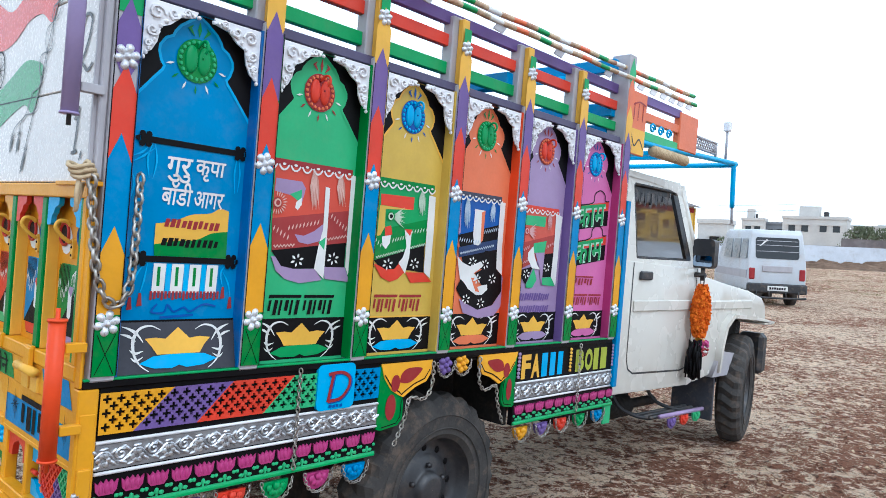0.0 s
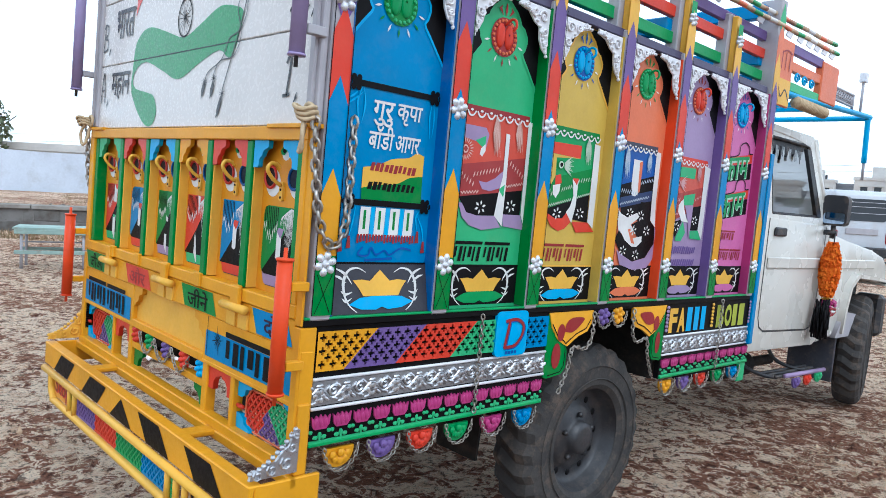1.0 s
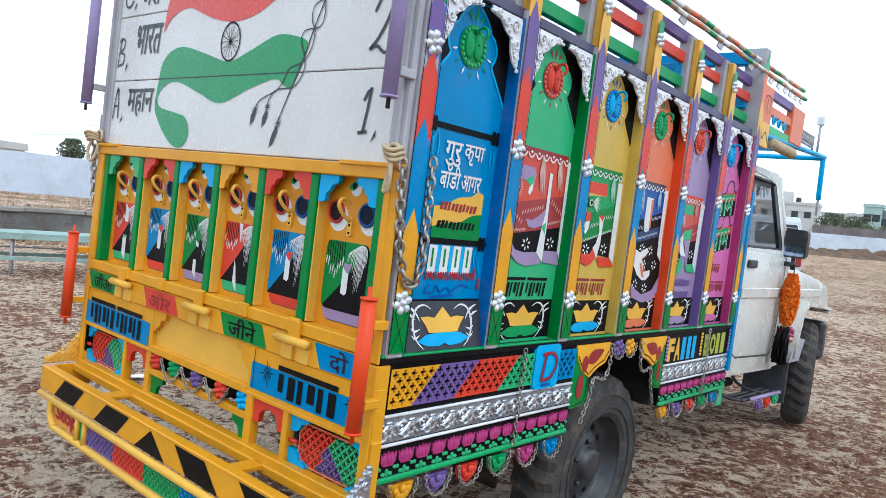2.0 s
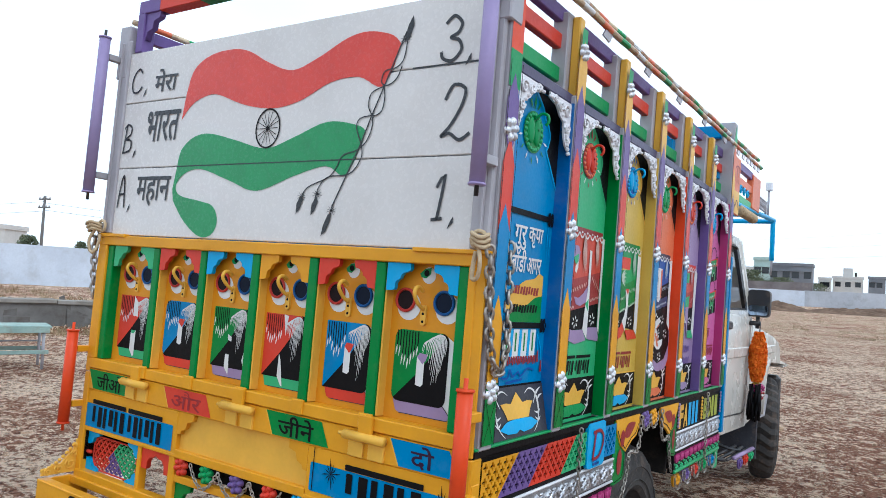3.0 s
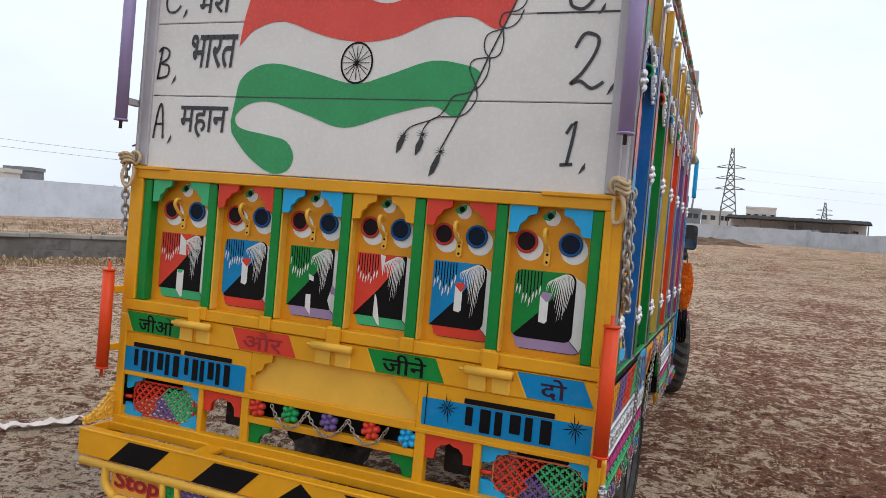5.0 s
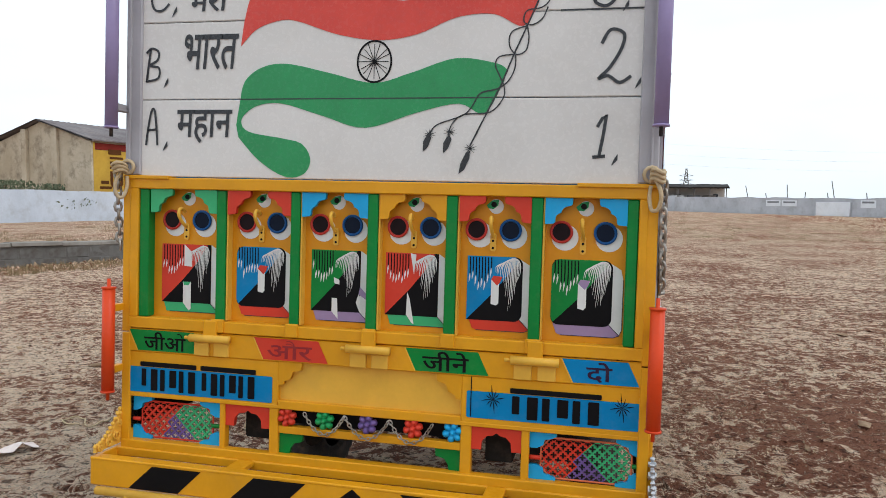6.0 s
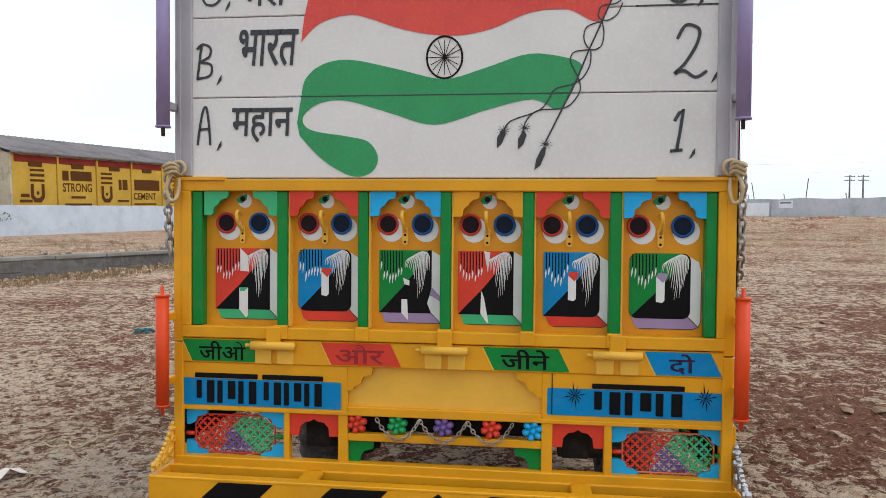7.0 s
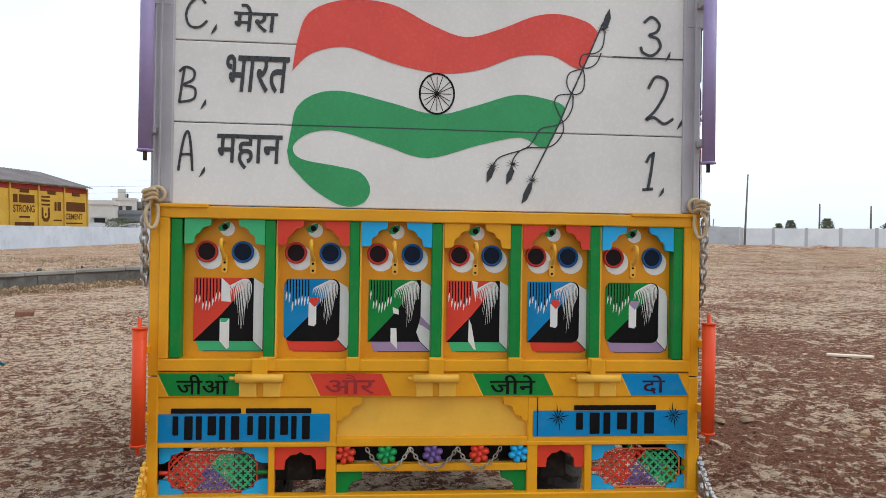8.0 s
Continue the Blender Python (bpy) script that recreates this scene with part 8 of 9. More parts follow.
# -- corner chains and rope knots --
for s in (-1, 1):
    x = s * 0.887
    bm = B()
    if s > 0:
        links(bm, curve([(x, -0.02, 1.50), (x, -0.012, 1.40), (x + 0.004, 0.012, 1.24), (x + 0.006, 0.055, 1.172), (x + 0.004, 0.092, 1.22), (x - 0.005, 0.104, 1.36), (x - 0.012, 0.108, 1.52)], 6), 0.036, 0.005)
    else:
        links(bm, curve([(x, -0.02, 1.50), (x - 0.004, -0.012, 1.38), (x - 0.002, 0.0, 1.24)], 6), 0.036, 0.005)
    part("corner_chain", bm, STEEL, truck, "hanging galvanised tailgate chain")
    bm = B()
    for k in range(3):
        tube(bm, [(s * (0.866 + 0.018 * math.cos(t)), -0.03 - 0.006 * k + 0.03 * math.sin(t), 1.500 + 0.012 * k + 0.006 * math.sin(2 * t)) for t in [2 * math.pi * j / 12 for j in range(12)]], 0.006, 6, closed=True)
    tube(bm, curve([(s * 0.862, -0.04, 1.50), (s * 0.876, -0.05, 1.46), (s * 0.87, -0.046, 1.42), (s * 0.852, -0.042, 1.415), (s * 0.845, -0.03, 1.45), (s * 0.848, -0.026, 1.485)], 4), 0.006, 6)
    tube(bm, [(s * (0.85 + 0.022 * math.cos(t)), -0.02, 1.517 + 0.022 * math.sin(t)) for t in [2 * math.pi * j / 12 for j in range(12)]], 0.006, 6, closed=True)
    part("rope_knot", bm, ROPE, truck, "pale rope tied round the tailgate corner")

# -- side skirts --


def petal_cup(bm, P, u, v, w, mi):
    """A small moulded lotus cup with a pointed rim."""
    cup = [(-0.44, 0.020), (-0.30, 0.010), (-0.20, 0.021), (-0.10, 0.012), (0.0, 0.023), (0.10, 0.012), (0.20, 0.021), (0.30, 0.010), (0.44, 0.020), (0.40, -0.006), (0.26, -0.018), (-0.26, -0.018), (-0.40, -0.006)]
    slab(bm, P, [(u + a * w, v + b) for a, b in cup], 0, 0.006, mi)
    for du in (-0.22, 0.0, 0.22):
        blob(bm, P(u + du * w, v - 0.001, 0.006), (0.004, w * 0.09, 0.014), mi, 6, 4)


def leaf_cross(bm, P, u, v, w, mi):
    """A moulded sprig: a stem on a base line with a bud and two drooping leaves."""
    slab(bm, P, rect(u - w * 0.5, u + w * 0.5, v - 0.018, v - 0.011), 0, 0.005, mi)
    for du, dv, su, sv in ((-0.2, -0.002, 0.13, 0.0065), (0.2, -0.002, 0.13, 0.0065), (0, 0.004, 0.10, 0.009), (-0.42, 0.014, 0.1, 0.006), (0.42, 0.014, 0.1, 0.006)):
        blob(bm, P(u + du * w, v + dv, 0.003), (0.005, su * w, sv), mi, 6, 4)
    slab(bm, P, rect(u - 0.003, u + 0.003, v - 0.012, v + 0.006), 0, 0.005, mi)


def floral_relief(bm, P, u0, u1, v0, v1):
    """Embossed scroll of flowers and leaves along a waving stem."""
    v = (v0 + v1) / 2
    n = max(int((u1 - u0) / 0.085), 1)
    p = (u1 - u0) / n
    tube(bm, [P(u0 + (u1 - u0) * k / (n * 8), v + 0.016 * math.sin(2 * math.pi * k / 8), 0.002) for k in range(n * 8 + 1)], 0.0032, 4)
    for k in range(n):
        c = u0 + p * (k + 0.25)
        for j in range(6):
            t = 2 * math.pi * j / 6
            blob(bm, P(c + 0.013 * math.cos(t), v - 0.007 + 0.013 * math.sin(t), 0.003), (0.005, 0.008, 0.008), 0, 6, 4)
        c2 = u0 + p * (k + 0.75)
        tube(bm, [P(c2 + 0.017 * (1 - j / 13) * math.cos(0.75 * j + 1), v + 0.005 + 0.016 * (1 - j / 13) * math.sin(0.75 * j + 1), 0.004) for j in range(11)], 0.0038, 4)
        for du, dv, a in ((0.024, 0.014, 0.7), (0.024, -0.016, -0.6), (-0.024, 0.016, -0.7), (0.046, 0.022, 0.4), (0.05, -0.018, -0.4), (0.0, 0.022, 0.1), (0.062, -0.006, 0.5), (-0.014, -0.024, 0.3)):
            blob(bm, P(c + du * p / 0.085, v + dv, 0.002), (0.005, 0.012, 0.0052), 0, 6, 4, Matrix.Rotation(a, 4, "X"))


def bell(bm, P, u, v, r, mi):
    """A moulded half-round pendant of fanned petals."""
    slab(bm, P, [(u - r, v + r * 0.55)] + [(u + r * math.cos(t), v + r * 0.35 + r * 0.95 * math.sin(t)) for t in [math.pi + math.pi * k / 12 for k in range(13)]] + [(u + r, v + r * 0.55)], -0.01, 0.0, mi)
    for k in range(5):
        t = math.pi + math.pi * (k + 0.5) / 5
        blob(bm, P(u + r * 0.52 * math.cos(t), v + r * 0.35 + r * 0.5 * math.sin(t), 0.004), (0.010, r * 0.24, r * 0.24), mi, 7, 5)
    blob(bm, P(u, v + r * 0.3, 0.008), (0.012, r * 0.26, r * 0.26), mi, 7, 5)


def skirt(y0, y1, bells, cup_pitch):
    bm = B()
    box(bm, HW - 0.035, HW - 0.006, y0, y1, 0.622, 0.958, 0.003)
    sk = part("side_skirt", bm, BLACK, truck, "black skirt board with embossed coloured strips")
    P = side(HW - 0.006)
    bm = B()
    box(bm, HW - 0.008, HW - 0.002, y0, y1, 0.738, 0.806, 0.001, 1)
    floral_relief(bm, side(HW - 0.003), y0, y1, 0.738, 0.806)
    part("silver_strip", bm, [SILVER, SILVERBACK], sk, "embossed silver floral strip")
    for z in (0.812, 0.730):
        bm = B()
        tube(bm, [(HW - 0.003, y0, z), (HW - 0.003, y1, z)], 0.005, 6)
        part("silver_bead", bm, PLASTER, sk)
    n = int((y1 - y0) / cup_pitch)
    w = (y1 - y0) / n
    for k in range(n):
        bm = B()
        petal_cup(bm, P, y0 + w * (k + 0.5), 0.690, w, 0)
        part("lotus_cup", bm, MAGENTA, sk)
        bm = B()
        leaf_cross(bm, P, y0 + w * (k + 0.5), 0.651, w, 0)
        part("leaf_sprig", bm, LGREEN, sk)
    bm = B()
    box(bm, HW - 0.01, HW + 0.002, y0, y1, 0.624, 0.634, 0.002)
    part("green_lip", bm, MGREEN, sk)
    for u, m in bells:
        bm = B()
        bell(bm, side(HW - 0.012), u, 0.578, 0.050, 0)
        bl = part("pendant", bm, m, sk, "moulded petal pendant")
        bm = B()
        links(bm, [Vector((HW - 0.002, u + 0.058 * math.cos(t), 0.612 + 0.07 * math.sin(t))) for t in [math.pi + math.pi * k / 14 for k in range(15)]], 0.017, 0.0022)
        part("loop_chain", bm, STEEL, bl)
    return sk


rear_skirt = skirt(0.047, 1.034, ((0.160, YELLOW), (0.313, PURPLE), (0.466, RED), (0.624, MGREEN), (0.790, MAGENTA), (0.952, BLUE)), 0.0668)
front_skirt = skirt(1.856, 2.725, ((1.935, YELLOW), (2.095, PURPLE), (2.258, RED), (2.425, MGREEN), (2.595, BLUE)), 0.078)
bm = B()
box(bm, HW - 0.02, HW - 0.006, 2.655, 2.725, 0.525, 0.632, 0.003)
part("end_flap", bm, LGREEN, front_skirt)
bm = B()
edge = lambda v: (v - 0.89) * 1.05
plus_lattice(bm, side(HW - 0.004), 0.048, 1.03, 0.834, 0.944, 0.0185, lambda u, v: 0 if u < 0.195 + edge(v) else 1 if u < 0.385 + edge(v) else 2 if u < 0.595 + edge(v) else 3 if u < 0.85 else 4, 0.007)
part("pierced_strip", bm, [YELLOW, PURPLE, RED, LGREEN, BLUE], rear_skirt, "pierced lattice strip in five colours", smooth=False)
bm = B()
P = side(HW + 0.004)
slab(bm, P, rounded(0.748, 0.908, 0.816, 0.970, 0.020), -0.008, 0.004, 0)
dp = part("letter_plate", bm, CYAN, rear_skirt, "sky blue plate with a red letter")
bm = B()
for o, mi, w in ((0.005, 1, 0.016), (0.0, 0, 0.012)):
    D_ = lambda pts: [(0.783 + o + q * 0.088 + r * 0.018, 0.845 - o * 0.5 + r * 0.094) for q, r in pts]
    stroke(bm, P, D_([(0.12, 0.0), (0.12, 1.0)]), w, 0.0056 + (0.001 if mi == 0 else 0), mi)
    stroke(bm, P, curve(D_([(-0.12, 0.98), (0.5, 1.02), (0.95, 0.8), (1.0, 0.45), (0.7, 0.08), (0.1, 0.02)]), 5), w * 0.9, 0.0060 + (0.001 if mi == 0 else 0), mi)
bars(bm, P, 0.800, 0.862, 0.822, 0.012, 4, 1, rnd, 0.0058)
part("plate_letter", bm, [DRED, DBLUE], dp, smooth=False)
for y, z0, z1 in ((0.672, 0.64, 0.965), (2.352, 0.63, 0.965)):
    bm = B()
    links(bm, [(HW + 0.012, y, z1), (HW + 0.012, y, z0)], 0.021, 0.0026)
    part("hanging_chain", bm, STEEL, rear_skirt if y < 1 else front_skirt)
# black lettered strip over the front skirt: the signs that can be told, the rest as bars
Pq = side(HW - 0.006)
OLIVE = enamel("olive_enamel", 168, 176, 62)
for ch, a, b, m in (("F", 1.893, 1.962, GOLD), ("A", 1.968, 2.036, GOLD), ("", 2.048, 2.106, CYAN), ("", 2.115, 2.170, CYAN), ("", 2.180, 2.233, CYAN), ("B", 2.338, 2.416, OLIVE), ("O", 2.424, 2.496, OLIVE), ("", 2.506, 2.564, OLIVE), ("", 2.574, 2.648, OLIVE)):
    bm = B()
    if ch:
        write(bm, Pq, ch, a, b, 0.826, 0.936, 0.002, 0, bold=0.05)
        part("letter", bm, m, front_skirt, smooth=False)
    else:
        flat(bm, Pq, rect(a, a + 0.8 * (b - a), 0.826, 0.936), 0.002, 0)
        part("letter_bar", bm, m, front_skirt, smooth=False)
for y in (1.868, 2.286, 2.69):
    bm = B()
    for k in range(7):
        blob(bm, (HW, y, 0.84 + 0.017 * k), (0.006, 0.011, 0.008), seg=6, rings=4)
    part("bead_strip", bm, GOLD if y == 2.286 else LILAC, front_skirt)

# -- wheel arch --
for s, e, tw in ((1, 1.036, 1.0), (-1, 1.854, 0.72)):
    bm = B()
    Pa = side(HW - 0.004)
    T = lambda pts: [(e + s * a, b) for a, b in pts]
    tongue = [(0, 0.952), (0.05, 0.952), (0.055, 0.87), (0.112, 0.842), (0.128, 0.80), (0.127, 0.740), (0.105, 0.718), (0.02, 0.709), (0, 0.716)]
    slab(bm, Pa, T([(a * tw, b) for a, b in tongue]), -0.012, 0.0, 0)
    stroke(bm, Pa, T([(a * tw * 0.86 + 0.006, b + 0.010) for a, b in tongue[3:8]]), 0.004, 0.0012, 3)
    plate = [(0.268, 0.953), (0.266, 0.905), (0.240, 0.872), (0.185, 0.856), (0.150, 0.838), (0.122, 0.822), (0.098, 0.832), (0.06, 0.852), (0.02, 0.90)]
    slab(bm, Pa, T([(0.0, 0.953)] + plate), -0.006, 0.004, 1)
    stroke(bm, Pa, T([(a - 0.012 if a > 0.1 else a, b + 0.012) for a, b in plate[1:]]), 0.005, 0.0055, 3)
    flat(bm, Pa, T(curve([(0.095, 0.880), (0.105, 0.912), (0.140, 0.930), (0.212, 0.925), (0.180, 0.892), (0.140, 0.874), (0.095, 0.880)], 4)[:-1]), 0.0060, 2)
    flat(bm, Pa, [(e + s * a, b) for a, b in ring(0.076, 0.878, 0.022, 14, 0.032)], 0.0060, 2)
    flat(bm, Pa, [(e + s * a, b) for a, b in ring(0.060 * tw + 0.002, 0.790, 0.026 * tw, 16, 0.048)], 0.0024, 2)
    part("arch_plate", bm, [GREEN, AMBER, DRED, BLACK], truck, "green and orange wheel arch plate with red petals", smooth=False)
    bm = B()
    links(bm, curve([(HW + 0.006, e + s * 0.268, 0.945), (HW + 0.006, e + s * 0.266, 0.850), (HW + 0.006, e + s * 0.225, 0.806), (HW + 0.006, e + s * 0.150, 0.818), (HW + 0.006, e + s * 0.132, 0.745), (HW + 0.006, e + s * 0.085, 0.650)], 5), 0.022, 0.003)
    part("arch_chain", bm, STEEL, truck)
for u, m in ((1.380, PURPLE), (1.482, YELLOW)):
    bm = B()
    rosette(bm, side(HW - 0.008), u, 0.925, 0.04, 6, 0.018)
    fb = part("arch_flower", bm, m, truck, "moulded flower hanging over the wheel")
    bm = B()
    links(bm, [Vector((HW + 0.004, u + 0.05 * math.cos(t), 0.94 + 0.06 * math.sin(t))) for t in [math.pi + math.pi * k / 12 for k in range(13)]], 0.016, 0.002)
    part("loop_chain", bm, STEEL, fb)
bm = B()
box(bm, 0.52, HW - 0.02, 1.03, 1.856, 0.94, 0.955, 0.0)
box(bm, 0.50, 0.52, 1.03, 1.856, 0.70, 0.955, 0.0)
box(bm, 0.52, HW - 0.04, 1.836, 1.856, 0.62, 0.94, 0.0)
part("wheel_box", bm, UNDER, truck, smooth=False)
bm = B()
box(bm, HW - 0.06, HW - 0.004, 1.03, 1.856, 0.948, 0.962, 0.002)
part("sill_strip", bm, BLACK, truck)
# left-hand skirt, plain
bm = B()
box(bm, -HW + 0.004, -HW + 0.03, 0.0, 1.0, 0.62, 0.955, 0.003)
part("left_skirt", bm, BLACK, truck)

# -- rack over the cab --
for sx in (1, -1):
    X = sx * (HW - 0.03)
    for z, m in ((2.272, PURPLE), (2.182, PEACH), (2.078, LGREEN)):
        bm = B()
        box(bm, X - 0.014, X + 0.014, 2.67, 3.30, z - 0.024, z + 0.024, 0.003)
        part("rack_rail", bm, m, truck)
    bm = B()
    box(bm, X - 0.02, X + 0.022, 3.275, 3.520, 2.065, 2.285, 0.006)
    part("rack_end_box", bm, PEACH, truck, "pink end box of the roof rack")
    bm = B()
    tube(bm, curve([(X, 2.66, 2.035), (X, 3.2, 2.055), (X, 4.13, 2.100), (X, 4.172, 2.092), (X, 4.180, 2.04), (X, 4.203, 1.805)], 4), 0.017, 8)
    pipe = part("rack_pipe", bm, CYAN, truck, "blue bent pipe of the roof rack")
    bm = B()
    tube(bm, [(X, 4.203, 1.805), (X - sx * 0.012, 4.25, 1.70)], 0.009, 6)
    part("rack_rod", bm, GREY, pipe)
    for b0, b1, z in ((0.02, 3.43, 2.306), (0.02, 3.45, 2.338)):
        bm = B()
        n = 40
        pts = [(X + (0.012 if z > 2.32 else 0.035) * sx, b0 + (b1 - b0) * i / n, z + (0.042 if z < 2.32 else 0.068) * (i / n) + 0.002 * math.sin(i * 1.3)) for i in range(n + 1)]
        tube(bm, pts, 0.0115, 6)
        for i, f in enumerate(bm.faces):
            f.material_index = (0, 1, 0, 2, 0, 3)[i // 6 % 6]
        part("lashed_pole", bm, [BAMBOO, PEACH, MGREEN, WHITE], truck, "striped painted pole along the top")
    for y in [0.25 + PITCH * k for k in range(6)] + [2.76, 2.90, 3.02, 3.13, 3.24, 3.35]:
        bm = B()
        slab(bm, (lambda u, v, h=0.0: Vector((X + sx * (0.03 + h), u, v))), [(y - 0.05, 2.268 + 0.013 * y), (y + 0.01, 2.262 + 0.013 * y), (y + 0.05, 2.312 + 0.013 * y), (y - 0.01, 2.316 + 0.013 * y)], 0, 0.006)
        part("pole_clip", bm, GREY if y < 2.7 else PLASTER, truck)
    bm = B()
    for k in range(3):
        y = 2.95 + 0.1 * k
        tube(bm, [(X + sx * 0.016, y + 0.034 * (1 - j / 13) * math.cos(0.8 * j), 2.13 + 0.03 * (1 - j / 13) * math.sin(0.8 * j)) for j in range(11)], 0.006, 5)
    part("rack_scroll", bm, CYAN, truck, "blue scrollwork on the rack")
    bm = B()
    for q in range(9):
        a = 3.54 + 0.035 * q
        for y0_, y1_ in ((a, a + 0.07), (a + 0.07, a)):
            tube(bm, [(X, min(y0_, 3.85), 2.122), (X, min(y1_, 3.85), 2.186)], 0.005, 4)
    for z in (2.120, 2.188):
        tube(bm, [(X, 3.52, z), (X, 3.86, z)], 0.008, 6)
    for y in (3.52, 3.86):
        tube(bm, [(X, y, 2.10), (X, y, 2.194)], 0.008, 6)
    part("rack_lattice_box", bm, GREY if sx > 0 else CYAN, truck, "small open lattice end of the rack")
bm = B()
Psg = side(HW + 0.004)
box(bm, HW - 0.012, HW + 0.004, 2.664, 2.835, 1.955, 2.286, 0.003)
sg = part("rack_sign", bm, PEACH, truck, "peach and yellow painted rack sign")
bm = B()
flat(bm, Psg, rect(2.668, 2.831, 1.96, 2.09), 0.001, 0)
stroke(bm, Psg, curve([(2.68, 2.21), (2.75, 2.235), (2.82, 2.225)], 4), 0.008, 0.002, 1)
for u in (2.70, 2.745, 2.795):
    stroke(bm, Psg, [(u, 2.225), (u - 0.004, 2.135)], 0.007, 0.002, 1)
stroke(bm, Psg, curve([(2.68, 2.07), (2.72, 2.0), (2.77, 2.04), (2.82, 1.99)], 4), 0.009, 0.002, 2)
part("sign_shapes", bm, [GOLD, DRED, PLASTIC], sg, smooth=False)
bm = B()
for k in range(22):
    t = k / 21
    tube(bm, [(HW - 0.02 + 0.022 * math.cos(a), 2.99 + 0.40 * t, 2.012 + 0.022 * math.sin(a)) for a in [2 * math.pi * j / 10 for j in range(10)]], 0.011, 5, closed=True)
tube(bm, [(HW - 0.02, 2.97, 2.012), (HW - 0.02, 3.41, 2.012)], 0.024, 8)
part("rope_roll", bm, ROPE, truck, "rope wound round a pole under the rack")
for y in (2.72, 3.0, 3.3, 3.46):
    bm = B()
    box(bm, -HW + 0.04, HW - 0.04, y - 0.02, y + 0.02, 2.035, 2.062, 0.003)
    part("rack_slat", bm, CYAN, truck)
bm = B()
tube(bm, [(-HW + 0.03, 4.172, 2.092), (HW - 0.03, 4.172, 2.092)], 0.017, 8)
part("rack_front_bar", bm, CYAN, truck)
bm = B()
box(bm, HW - 0.025, HW + 0.015, 2.690, 2.730, 0.722, 1.706, 0.004)
part("blue_stanchion", bm, BLUE, truck, "blue square tube beside the cab")

for sx in (1, -1):
    bm = B()
    tube(bm, [(sx * 0.82, 4.08, 2.098), (sx * 0.82, 4.075, 2.34)], 0.008, 6)
    mk_ = part("marker_rod", bm, GREY, truck, "thin rod with a marker head")
    bm = B()
    box(bm, sx * 0.82 - 0.022, sx * 0.82 + 0.022, 4.055, 4.095, 2.305, 2.368, 0.006)
    part("marker_head", bm, PLASTER, mk_)

# -- cab --
CW = 0.79


def extrude_profile(prof, x0, x1, bevel=0.0):
    bm = B()
    a = [bm.verts.new((x0, y, z)) for y, z in prof]
    b = [bm.verts.new((x1, y, z)) for y, z in prof]
    n = len(prof)
    bm.faces.new(a)
    bm.faces.new(b[::-1])
    for i in range(n):
        bm.faces.new((a[i], b[i], b[(i + 1) % n], a[(i + 1) % n]))
    bmesh.ops.recalc_face_normals(bm, faces=bm.faces[:])
    if bevel:
        bmesh.ops.bevel(bm, geom=[e for e in bm.edges if e.calc_face_angle(0) > 0.5], offset=bevel, segments=2, affect="EDGES", profile=0.5)
    return bm


